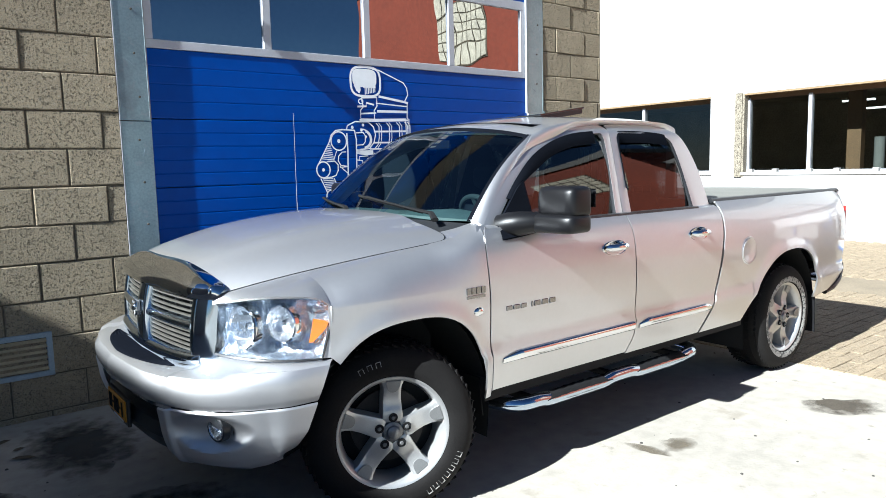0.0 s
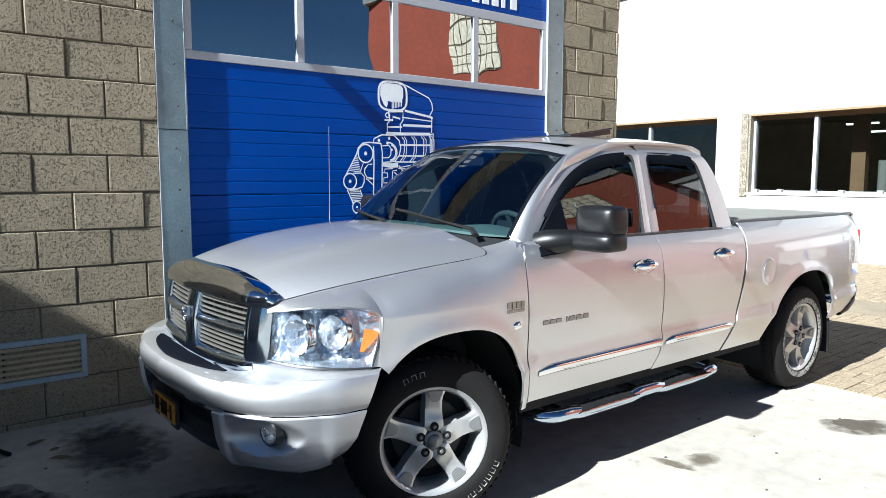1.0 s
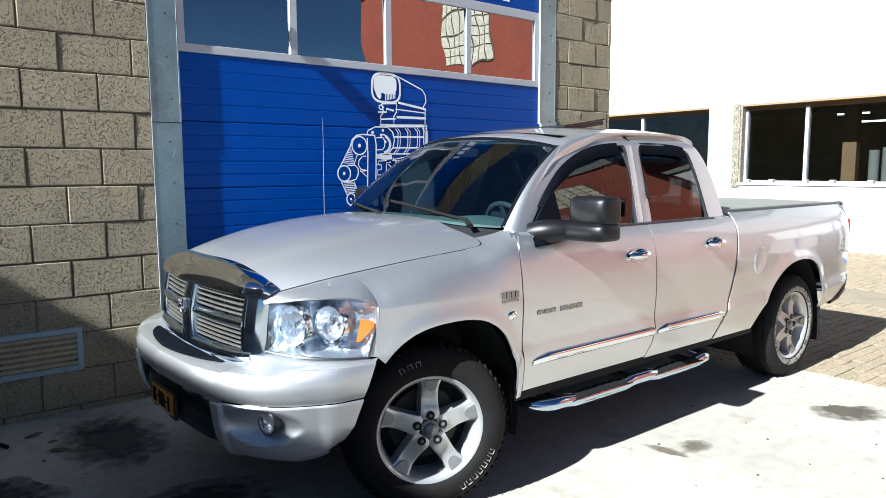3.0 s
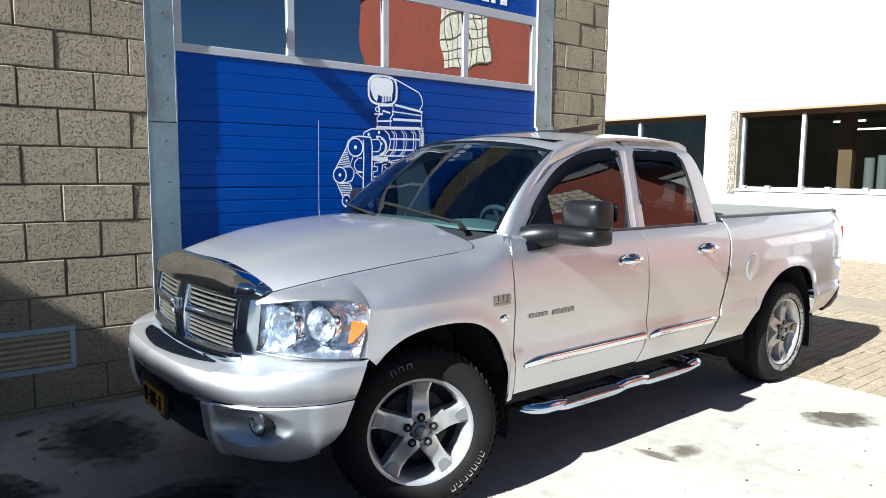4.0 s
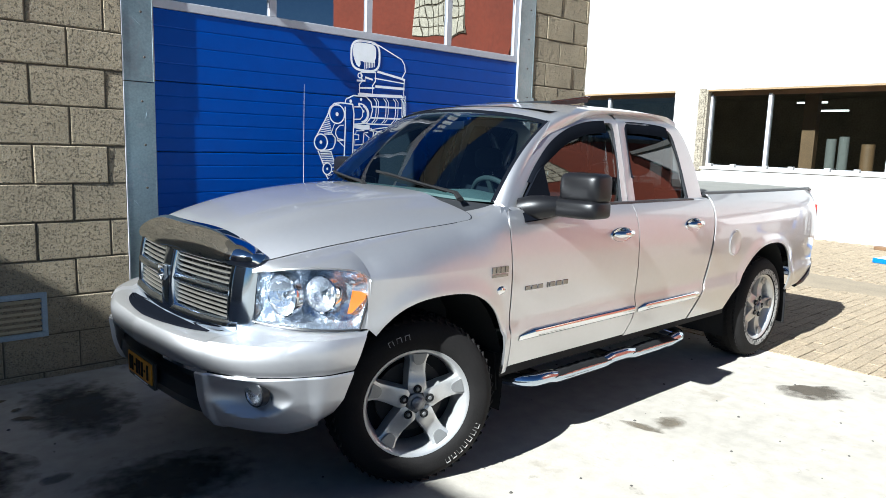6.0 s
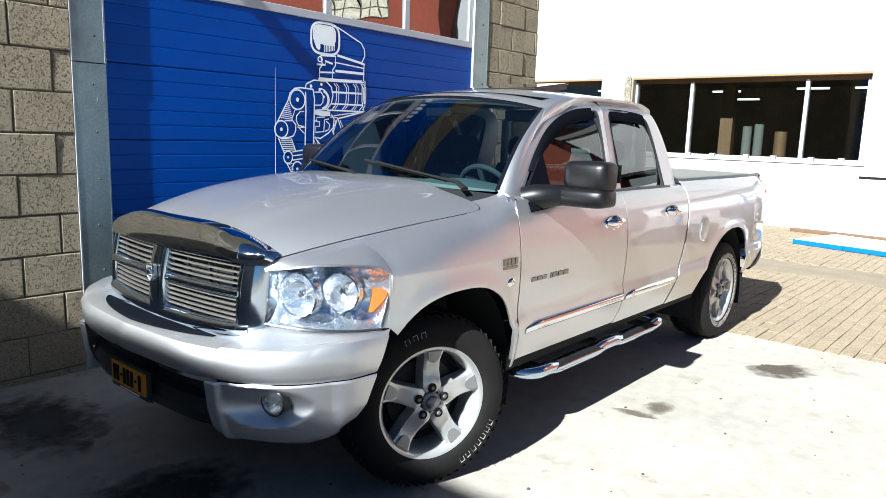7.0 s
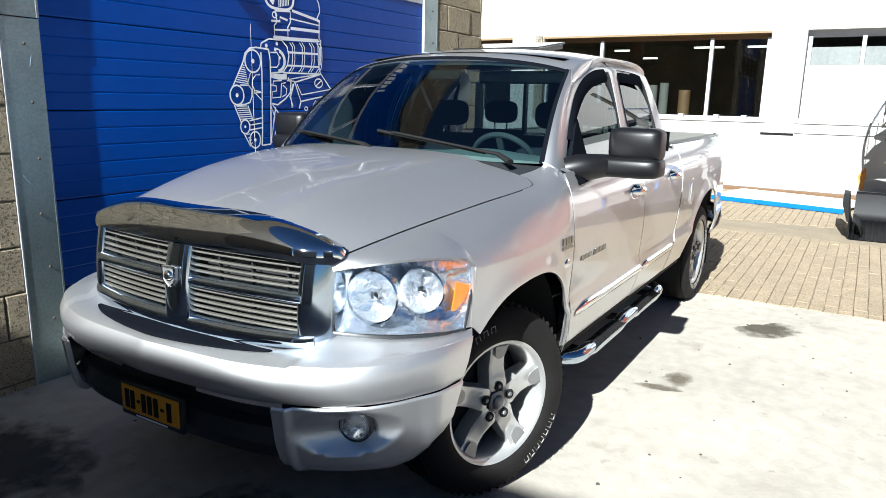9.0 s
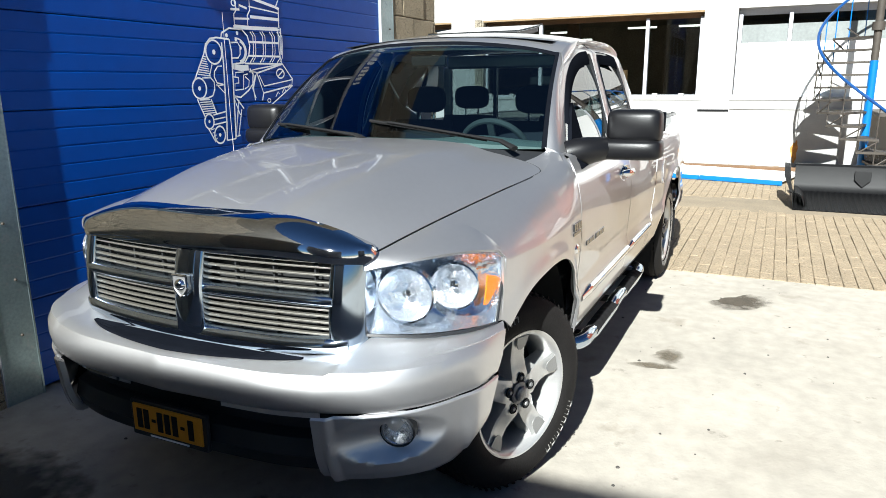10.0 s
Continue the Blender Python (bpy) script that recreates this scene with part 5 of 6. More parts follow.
def mirrors():
    def shell(lo, hi):
        b = Builder()
        c = [(lo[i] + hi[i]) / 2 for i in range(3)]
        h = [(hi[i] - lo[i]) / 2 for i in range(3)]

        def at(u, w):
            p = Vector((math.cos(w) * math.cos(u), math.cos(w) * math.sin(u), math.sin(w)))
            q = [math.copysign(abs(t) ** 0.34, t) for t in p]
            x, y, z = (c[i] + h[i] * q[i] for i in range(3))
            if x < c[0]:
                x += 0.35 * (c[0] - x) * (abs(q[1]) ** 3 * 0.5 + abs(q[2]) ** 3 * 0.6)
            return (x, y, z)

        b.grid(at, lin(0, 2 * math.pi, 33), lin(-math.pi / 2, math.pi / 2, 19))
        return b

    head = shell((2.930, 0.985, 1.350), (3.100, 1.224, 1.506))
    # the far mirror is shifted to fit the camera's view
    shifted = lambda q: Builder().add([(x + 0.04, y - 0.085, z + 0.012) for x, y, z in q.v], q.f)
    ms = tpart("side_mirror", shifted(head), BLACKGLOSS, None, "large black towing mirror"), tpart("side_mirror", head.mirrored(), BLACKGLOSS, None, "large black towing mirror")
    body = shell((2.905, 0.845, 1.274), (3.095, 1.232, 1.372))
    for mm, mir in zip(ms, (False, True)):
        f = (lambda q: q.mirrored()) if mir else shifted
        tpart("mirror_base", f(body), BLACKGLOSS, mm)
        a = Builder().tube([(2.845, 0.83, 1.300), (2.868, 0.88, 1.312), (2.90, 0.925, 1.320), (2.945, 0.97, 1.325), (3.0, 1.03, 1.325)], [0.066, 0.070, 0.066, 0.058, 0.046], 14, squash=0.95)
        tpart("mirror_arm", f(a), BLACKGLOSS, mm)
        tpart("mirror_glass", f(Builder().grid(lambda y, z: (3.108, y, z), lin(1.0, 1.225, 3), lin(1.40, 1.49, 3))), CHROME, mm)


mirrors()


def running_board():
    path, rad = [], []
    for k in range(73):
        t = k / 72
        x, y, z = 2.79 + 1.74 * t, 0.930, 0.378
        for e in (max(0.0, 1 - t / 0.09), max(0.0, 1 - (1 - t) / 0.08)):
            y -= 0.19 * (1 - math.sqrt(max(0.0, 1 - e * e)))
        for c in (0.30, 0.74):
            q = max(0.0, min(1.0, (0.185 - abs(t - c)) / 0.07))
            z -= 0.014 * q * q * (3 - 2 * q)
        path.append((x, y, z))
        rad.append(0.038 - 0.006 * max(0.0, 1 - t / 0.03))
    b = Builder().tube(path, rad, 14)
    rb = both("side_step", b, DARKCHROME, None, "bent chrome side step tube with black treads")
    for st, mir in zip(rb, (False, True)):
        for c in (0.30, 0.74):
            x0, x1 = 2.79 + 1.74 * (c - 0.155), 2.79 + 1.74 * (c + 0.155)
            t = Builder().grid(lambda x, a: (x, 0.930 + 0.047 * math.sin(a), 0.350 + (0.046 + 0.016 * math.sin(math.pi * (x - x0) / (x1 - x0)) ** 0.5) * math.cos(a) * (0.96 + 0.04 * math.sin(90 * x))), lin(x0, x1, 30), [(-1.5 + 2.5 * k / 8) for k in range(9)])
            tpart("step_tread", t.mirrored() if mir else t, RUBBER, st, "black rubber step tread", thick=0.006)
        for x in (3.0, 3.66, 4.3):
            br = Builder().box((x - 0.02, 0.55, 0.36), (x + 0.02, 0.90, 0.39))
            tpart("step_bracket", br.mirrored() if mir else br, MATBLACK, st)


running_board()


def underbody():
    b = Builder()
    b.box((1.55, -0.62, 0.40), (6.80, 0.62, 0.62))
    for s in (-1, 1):
        b.box((2.66, min(s * 0.6, s * 0.90), 0.44), (5.10, max(s * 0.6, s * 0.90), 0.56))
    b.box((1.90, -0.55, 0.62), (2.60, 0.55, 1.18))
    tpart("underbody", b, MATBLACK, label="black frame and underbody", smooth=0)
    for i, (cx, hw, h, n) in enumerate(ARCHES):
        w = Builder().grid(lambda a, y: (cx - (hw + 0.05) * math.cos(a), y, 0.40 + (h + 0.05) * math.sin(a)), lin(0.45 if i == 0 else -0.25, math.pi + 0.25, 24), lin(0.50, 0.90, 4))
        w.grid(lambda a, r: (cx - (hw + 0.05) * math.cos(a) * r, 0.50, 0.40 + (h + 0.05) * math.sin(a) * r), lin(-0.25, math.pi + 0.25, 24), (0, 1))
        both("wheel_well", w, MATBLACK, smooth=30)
    for x, y, z0, z1, w in ((6.155, 0.80, 0.22, 0.55, 0.16), (2.645, 0.79, 0.36, 0.56, 0.10)):
        f = Builder().grid(lambda y2, r: (x + 0.02 * r, y2, z1 + (z0 - z1) * r), lin(y - w, y + w * 0.85, 4), lin(0, 1, 4))
        both("mud_flap", f, RUBBER, None, "black rubber mud flap", thick=0.008)


underbody()


def tail():
    b = Builder().grid(lambda v, z: (6.875 + 0.012 * math.sin(z * 7) - 0.03 * (abs(v) / 0.8) ** 4, v, z), lin(-0.80, 0.80, 12), lin(0.62, 1.335, 14))
    tpart("tailgate", b, PAINT, label="silver tailgate", thick=0.03)
    l = Builder().grid(lambda a, z: (6.800 + 0.080 * math.sin(a), 0.778 + 0.105 * math.cos(a) - 0.02 * (z - 1.1), z), lin(-0.1, 1.5, 8), lin(0.96, 1.20, 8))
    both("tail_lamp", l, REDLENS, None, "red tail lamp", thick=0.02)
    bm_ = Builder()
    bm_.grid(lambda v, k: (6.93 + (0.0, 0.03, 0.03, 0.0, -0.06)[k] - 0.22 * (abs(v) / 0.87) ** 6, v, (0.70, 0.69, 0.58, 0.54, 0.52)[k]), lin(-0.87, 0.87, 30), range(5))
    tpart("rear_bumper", bm_, CHROME, label="chrome rear bumper with black ends", thick=0.01)
    both("bumper_cap", Builder().tube([(6.40, 0.90, 0.52), (6.50, 0.915, 0.545), (6.62, 0.912, 0.60), (6.72, 0.885, 0.67), (6.75, 0.87, 0.71)], 0.028, 10), TRIM, None, "black bumper end cap")
    # soft cover stretched over the bed
    c = Builder().grid(lambda x, v: (x, v, 1.342 + 0.010 * (1 - (v / 0.80) ** 2) + 0.002 * math.sin(9 * x)), lin(4.80, 6.84, 24), lin(-0.80, 0.80, 20))
    tpart("bed_cover", c, TONNEAU, label="grey vinyl cover stretched over the bed", thick=0.01)
    r = Builder().tube([(4.80, 0.825, 1.338), (5.8, 0.828, 1.340), (6.6, 0.815, 1.338), (6.85, 0.77, 1.335)], 0.018, 8)
    both("cover_rail", r, TRIM)
    fl = Builder().grid(lambda x, k: (x, side_v(min(x, 6.86), 1.335) - 0.06 * k, 1.335 + 0.004 * k), lin(4.812, 6.86, 24), (0, 1))
    both("bed_rail", fl, PAINT, thick=0.01)
    tpart("bed_floor", Builder().box((4.83, -0.80, 0.66), (6.84, 0.80, 0.70)), MATBLACK)


tail()


def wheel(x, y_face, turn, near, dirty, angle0):
    """Five-spoke alloy wheel with its tyre; the face looks along +z of m."""
    side = -1 if near else 1
    m = Matrix.Translation((x, side * y_face, 0.412)) @ pose(0, 0, 0, 0, 0, turn) @ pose(0, 0, 0, 90 if near else -90)
    ty = [(0.262, 0.012), (0.275, 0.022), (0.300, 0.028), (0.345, 0.026), (0.376, 0.012), (0.394, -0.012), (0.403, -0.030), (0.406, -0.055), (0.406, -0.215), (0.403, -0.24), (0.396, -0.258), (0.378, -0.282), (0.345, -0.296), (0.300, -0.296), (0.262, -0.27)]
    t = Builder().lathe(ty, m, 72)
    w = tpart("wheel", Builder().lathe([(0.263, -0.26), (0.240, -0.22), (0.228, -0.06), (0.242, 0.0), (0.255, 0.014), (0.264, 0.016), (0.268, 0.006)], m, 64), ALLOY, label="five-spoke silver alloy wheel")
    tyre = tpart("tyre", t, TYRE, w, "black tyre with raised lettering")
    tr = Builder()
    for k in range(58):
        a = 2 * math.pi * k / 58
        for j, (r, h, len_) in enumerate(((0.391, -0.022, 0.030), (0.407, -0.075, 0.034), (0.407, -0.125, 0.034), (0.407, -0.18, 0.034), (0.391, -0.245, 0.030))):
            q = m @ pose(0, 0, 0, 0, 0, math.degrees(a) + (3.1 if j % 2 else 0)) @ pose(r, 0, h, 0, (40 if j == 0 else -40 if j == 4 else 0), 14 * (j - 2))
            tr.box((-0.006, -0.0165, -len_ / 2), (0.0025, 0.0165, len_ / 2), q)
    tpart("tread", tr, TYRE, tyre, smooth=0)["kind"] = "stuff"
    if not dirty:
        for a0, n, step in ((101, 3, 7.0), (-62, 7, 6.2)):
            for k in range(n):
                q = m @ pose(0, 0, 0, 0, 0, angle0 - 88 + a0 + step * k) @ pose(0.336, 0, 0.026)
                let = Builder().box((-0.013, -0.012, 0), (0.013, -0.009, 0.003), q).box((-0.013, 0.009, 0), (0.013, 0.012, 0.003), q).box((0.010, -0.009, 0), (0.013, 0.009, 0.003), q)
                tpart("letter_bar", let, TYREWHITE, tyre, "worn white raised lettering", smooth=0)
    else:
        tpart("scuff_ring", Builder().lathe([(0.272, 0.0225), (0.285, 0.0270), (0.300, 0.0292), (0.312, 0.0290)], m, 72), TYREWHITE, tyre, "scuffed white ring on the sidewall")
    # spokes
    for k in range(5):
        a = angle0 + 72 * k
        prof = [(0.045, 0.050), (0.075, 0.050), (0.105, 0.047), (0.145, 0.044), (0.185, 0.043), (0.212, 0.046), (0.234, 0.054), (0.250, 0.064)]
        b = Builder()

        def at(i, c):
            r, hw = prof[i]
            top = 0.004 - 0.022 * math.sin(math.pi * min(1, (r - 0.04) / 0.24)) ** 2 - 0.012 * (r < 0.06)
            hgt = (-0.07, -0.028, -0.004, 0.0, 0.0, 0.0, -0.004, -0.028, -0.07)[c]
            wid = (-1.0, -1.0, -0.93, -0.55, 0.0, 0.55, 0.93, 1.0, 1.0)[c]
            groove = -0.006 if c == 4 and 2 <= i <= 5 else 0
            return m @ pose(0, 0, 0, 0, 0, a) @ Vector((r, hw * wid, top + hgt + groove))

        b.grid(at, range(len(prof)), range(9))
        sp = tpart("spoke", b, ALLOY, w, smooth=50)
        pad = Builder()
        ends = [(0.242, -0.036), (0.242, 0.036), (0.212, 0.030), (0.196, 0.024), (0.187, 0.013), (0.184, 0.0), (0.187, -0.013), (0.196, -0.024), (0.212, -0.030)]
        pad.prism([(p - 0.21, q) for p, q in ends], 0.0035, m @ pose(0, 0, 0, 0, 0, a) @ pose(0.21, 0, -0.0035, 0, -9, 0))
        tpart("spoke_pad", pad, ALLOYPAD, sp, "darker facet at the spoke end", bevel=0.001)
        q = m @ pose(0, 0, 0, 0, 0, a) @ pose(0.068, 0, 0.003)
        # Flat black discs paint the shade of the nut recesses.
        tpart("nut_shade_disc", Builder().lathe([(0, 0.0), (0.017, 0.0), (0.0195, 0.002), (0.0215, -0.003)], q, 18), MATBLACK, w)
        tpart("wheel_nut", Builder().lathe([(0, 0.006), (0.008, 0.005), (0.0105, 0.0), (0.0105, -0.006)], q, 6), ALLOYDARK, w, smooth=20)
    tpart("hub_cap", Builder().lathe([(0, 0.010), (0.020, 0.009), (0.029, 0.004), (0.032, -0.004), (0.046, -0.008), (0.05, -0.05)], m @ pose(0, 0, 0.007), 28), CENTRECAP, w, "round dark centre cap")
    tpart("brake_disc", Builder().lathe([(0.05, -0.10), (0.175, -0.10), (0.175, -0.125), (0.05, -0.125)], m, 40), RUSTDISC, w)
    # A black disc added behind the brake paints the shade inside the wheel.
    tpart("wheel_shade_disc", Builder().lathe([(0.0, -0.135), (0.235, -0.135)], m, 30), MATBLACK, w)
    return w


wheel(2.127, 0.872, -20, True, False, 88)
wheel(2.127, 0.864, -20, False, False, 60)
wheel(5.700, 0.908, 0, True, True, 72)
wheel(5.700, 0.908, 0, False, True, 40)


def antenna():
    a = tpart("antenna", Builder().tube([(2.590, 0.89, 1.12), (2.592, 0.90, 1.40), (2.605, 0.915, 2.0)], [0.0024, 0.0015, 0.0011], 6), ALLOY, label="thin whip antenna")
    tpart("antenna_base", Builder().lathe([(0.022, -0.03), (0.022, 0.006), (0.012, 0.022), (0.004, 0.03)], pose(2.590, 0.89, 1.125), 14), TRIM, a)


antenna()


def interior():
    d = Builder()
    prof = [(2.60, 1.335), (2.75, 1.352), (2.92, 1.350), (3.02, 1.325), (3.06, 1.27), (3.04, 1.12), (3.02, 0.9)]
    d.grid(lambda v, k: (prof[k][0] + 0.02 * (abs(v) / 0.7) ** 2 + (0.10 * (abs(v) / 0.76) ** 3 if k == 0 else 0), v, prof[k][1] + (0.025 * math.exp(-(((v + 0.38) / 0.2) ** 2)) if k in (1, 2, 3) else 0)), lin(-0.76, 0.76, 40), range(len(prof)))
    tpart("dashboard", d, DASH, label="grey-green dashboard")
    st = Builder()
    m = pose(3.16, -0.37, 1.275, 0, 62, 0)
    st.tube([m @ Vector((0.185 * math.cos(a), 0.185 * math.sin(a), 0)) for a in lin(0, 2 * math.pi, 37)], 0.016, 10, caps=False)
    sw = tpart("steering_wheel", st, WHEELGREY, label="grey steering wheel")
    for a in (0, 180, 270):
        tpart("steering_spoke", Builder().box((0, -0.018, -0.012), (0.18, 0.018, 0.008), m @ pose(0, 0, 0, 0, 0, a)), WHEELGREY, sw, bevel=0.005)
    tpart("airbag_cover", Builder().lathe([(0, 0.03), (0.05, 0.026), (0.075, 0.0), (0.06, -0.03)], m @ pose(0, 0, 0, 180), 20), WHEELGREY, sw)
    for y, x in ((-0.37, 3.72), (0.37, 3.72), (-0.37, 4.48), (0.37, 4.48)):
        s = Builder()
        s.grid(lambda a, h: (x + 0.05 * math.cos(a) + 0.16 * (h - 0.85) * 0.9 , y + 0.25 * math.copysign(abs(math.sin(a)) ** 0.6, math.sin(a)) * (1 - 0.25 * max(0, (h - 1.2) / 0.25)), h), lin(0, 2 * math.pi, 25), lin(0.80, 1.40, 9))
        s.box((x - 0.45, y - 0.25, 0.70), (x + 0.02, y + 0.25, 0.86))
        seat = tpart("seat", s, SEAT, label="dark cloth seat")
        hr = Builder()
        cx, cz = x + 0.13, 1.53
        hr.grid(lambda a, w: (cx + 0.045 * math.cos(w) * math.cos(a), y + 0.135 * math.copysign(abs(math.cos(w) * math.sin(a)) ** 0.6, math.sin(a)), cz + 0.085 * math.copysign(abs(math.sin(w)) ** 0.6, w)), lin(0, 2 * math.pi, 25), lin(-math.pi / 2, math.pi / 2, 13))
        tpart("headrest", hr, SEAT, seat)
        for dy in (-0.05, 0.05):
            tpart("headrest_rod", Builder().tube([(cx, y + dy, 1.38), (cx, y + dy, 1.5)], 0.006, 6), CHROME, seat)
    tpart("cab_floor", Builder().box((2.7, -0.8, 0.55), (4.70, 0.8, 0.6)), MATBLACK)
    lining = Builder()
    for z0, z1, ins in ((0.58, 1.29, 0.06),):
        lining.grid(lambda x, z: (x, side_v(x, z) - ins, z), lin(2.72, 4.70, 12), lin(z0, z1, 5))
    both("door_lining", lining, SEAT)
    tpart("headliner", Builder().grid(lambda x, v: (x, v, 1.84 + 0.04 * (1 - (v / 0.62) ** 2)), lin(3.28, 4.62, 6), lin(-0.62, 0.62, 9)), SEAT)
    b = Builder().box((3.12, -0.10, 1.72), (3.14, 0.10, 1.775))
    tpart("rear_view_mirror", b, TRIM, bevel=0.01)
    pb = Builder().grid(lambda k, t: (3.80 + 0.05 * k, 0.66 + 0.10 * t, 1.72 - 0.45 * t), (0, 1), lin(0, 1, 5))
    both("seat_belt", pb, TONNEAU, thick=0.003)


interior()

# ---- engine drawing on the door ----
LAYER = itertools.count()


def stroke(b, pts, w=0.013, closed=False, y=None):
    """A painted line of width w along points (x, z) of the door."""
    y = DOOR_Y - 0.003 - 0.00012 * (next(LAYER) % 60) if y is None else y
    P = [Vector((p[0], p[1])) for p in pts]
    n = len(P)
    side = []
    for i in range(n):
        a = P[(i - 1) % n] if closed or i else P[i]
        c = P[(i + 1) % n] if closed or i < n - 1 else P[i]
        d = (c - a).normalized()
        side.append(Vector((-d.y, d.x)) * w / 2)
    vs = []
    for p, s in zip(P, side):
        vs += [(p.x + s.x, y, p.y + s.y), (p.x - s.x, y, p.y - s.y)]
    m = n if closed else n - 1
    b.add(vs, [(2 * i, 2 * i + 1, (2 * i + 3) % (2 * n), (2 * i + 2) % (2 * n)) for i in range(m)])


def ring(b, x, z, rx, rz, w=0.013, a0=0, a1=360, n=28):
    full = a1 - a0 >= 360
    k = n if full else n + 1
    stroke(b, [(x + rx * math.cos(radians(a0 + (a1 - a0) * i / n)), z + rz * math.sin(radians(a0 + (a1 - a0) * i / n))) for i in range(k)], w, full)


def blob(b, pts):
    y = DOOR_Y - 0.003 - 0.00012 * (next(LAYER) % 60)
    b.add([(x, y, z) for x, z in pts], [tuple(range(len(pts)))])


def superellipse(x, z, rx, rz, p, n=32):
    return [(x + rx * math.copysign(abs(math.cos(2 * math.pi * i / n)) ** p, math.cos(2 * math.pi * i / n)), z + rz * math.copysign(abs(math.sin(2 * math.pi * i / n)) ** p, math.sin(2 * math.pi * i / n))) for i in range(n)]


def drawing_part(name, build):
    b = Builder()
    build(b)
    part(name, b, DECAL, garage_door, "white painted line drawing of an engine", smooth=0, tidy=False)


def scoop(b):
    stroke(b, superellipse(3.722, 2.365, 0.150, 0.125, 0.62), 0.020, True)
    blob(b, superellipse(3.712, 2.395, 0.122, 0.078, 0.55))
    blob(b, [(3.60, 2.335), (3.665, 2.335), (3.67, 2.29), (3.655, 2.262), (3.625, 2.285)])
    blob(b, [(3.67, 2.345), (3.82, 2.345), (3.825, 2.315), (3.70, 2.312)])
    for k in range(7):
        stroke(b, [(3.715 + 0.0165 * k, 2.255 + 0.004 * k), (3.715 + 0.0165 * k, 2.33)], 0.009)
    stroke(b, [(3.79, 2.475), (3.86, 2.47), (4.12, 2.375), (4.155, 2.33), (4.165, 2.27), (4.13, 2.215)], 0.011)
    stroke(b, [(3.85, 2.245), (4.13, 2.205), (4.165, 2.195)], 0.020)
    stroke(b, [(3.82, 2.185), (4.16, 2.165)], 0.010)


def carburettor(b):
    stroke(b, [(3.67, 2.225), (3.83, 2.235), (3.83, 2.16), (3.80, 2.12), (3.80, 2.045), (3.66, 2.045), (3.66, 2.12), (3.69, 2.15), (3.67, 2.225)], 0.012)
    stroke(b, [(3.63, 2.15), (3.72, 2.155), (3.72, 2.185), (3.80, 2.17)], 0.016)
    stroke(b, [(3.66, 2.09), (3.82, 2.10)], 0.014)
    ring(b, 3.665, 2.195, 0.022, 0.020, 0.010)
    stroke(b, [(3.655, 2.035), (3.81, 2.04)], 0.022)


def plenum(b):
    stroke(b, [(3.83, 2.115), (4.16, 2.118)], 0.022)
    stroke(b, [(4.155, 2.195), (4.150, 2.06), (4.17, 2.055), (4.165, 1.86)], 0.010)
    stroke(b, [(3.80, 2.042), (4.16, 2.045)], 0.012)


def dot(b, x, z, r):
    blob(b, [(x + r * math.cos(a), z + r * 1.1 * math.sin(a)) for a in lin(0, 5.6, 9)])


def hatch(b, p0, p1, q0, q1, n, w):
    """n thin lines that step from the line p0-p1 to the line q0-q1."""
    for k in range(n):
        t = k / (n - 1)
        stroke(b, [(p0[0] + (q0[0] - p0[0]) * t, p0[1] + (q0[1] - p0[1]) * t), (p1[0] + (q1[0] - p1[0]) * t, p1[1] + (q1[1] - p1[1]) * t)], w)


def blower(b):
    stroke(b, [(3.521, 1.985), (3.6, 2.021), (3.731, 2.02), (3.785, 1.978), (3.804, 1.912), (3.786, 1.844), (3.739, 1.792), (3.609, 1.777)], 0.012)
    stroke(b, [(3.521, 1.985), (3.512, 1.947)], 0.01)
    ring(b, 3.659, 1.87, 0.103, 0.087, 0.012, -95, 95)
    ring(b, 3.674, 1.87, 0.080, 0.075, 0.022, -80, 70)
    stroke(b, [(3.605, 1.925), (3.675, 1.93), (3.698, 1.902), (3.695, 1.848), (3.672, 1.823), (3.598, 1.819)], 0.01)
    dot(b, 3.57, 1.971, 0.014)
    dot(b, 3.678, 1.993, 0.013)
    dot(b, 3.66, 1.949, 0.013)
    dot(b, 3.705, 1.892, 0.011)
    stroke(b, [(3.645, 2.031), (4.134, 2.047)], 0.026)
    stroke(b, [(4.134, 2.047), (4.135, 1.88), (4.159, 1.794)], 0.01)
    stroke(b, [(3.738, 1.786), (4.158, 1.791)], 0.012)
    stroke(b, [(3.789, 1.938), (4.133, 1.945)], 0.016)
    stroke(b, [(3.786, 1.841), (4.142, 1.846)], 0.014)
    stroke(b, [(3.813, 2.011), (3.842, 1.981), (3.841, 1.886), (3.829, 1.828), (3.796, 1.795)], 0.009)
    stroke(b, [(3.838, 2.015), (3.867, 1.982), (3.866, 1.884), (3.854, 1.829), (3.825, 1.798)], 0.007)
    stroke(b, [(3.921, 2.017), (3.951, 1.985), (3.951, 1.889), (3.939, 1.83), (3.904, 1.796)], 0.009)
    stroke(b, [(3.947, 2.021), (3.977, 1.987), (3.976, 1.887), (3.965, 1.831), (3.935, 1.8)], 0.007)
    stroke(b, [(4.029, 2.022), (4.06, 1.99), (4.06, 1.892), (4.048, 1.832), (4.013, 1.798)], 0.009)
    stroke(b, [(4.056, 2.026), (4.087, 1.992), (4.087, 1.89), (4.075, 1.833), (4.044, 1.801)], 0.007)
    stroke(b, [(4.118, 2.027), (4.15, 1.994), (4.151, 1.895), (4.139, 1.834), (4.102, 1.799)], 0.009)
    stroke(b, [(4.146, 2.031), (4.178, 1.996), (4.178, 1.893), (4.166, 1.835), (4.135, 1.802)], 0.007)


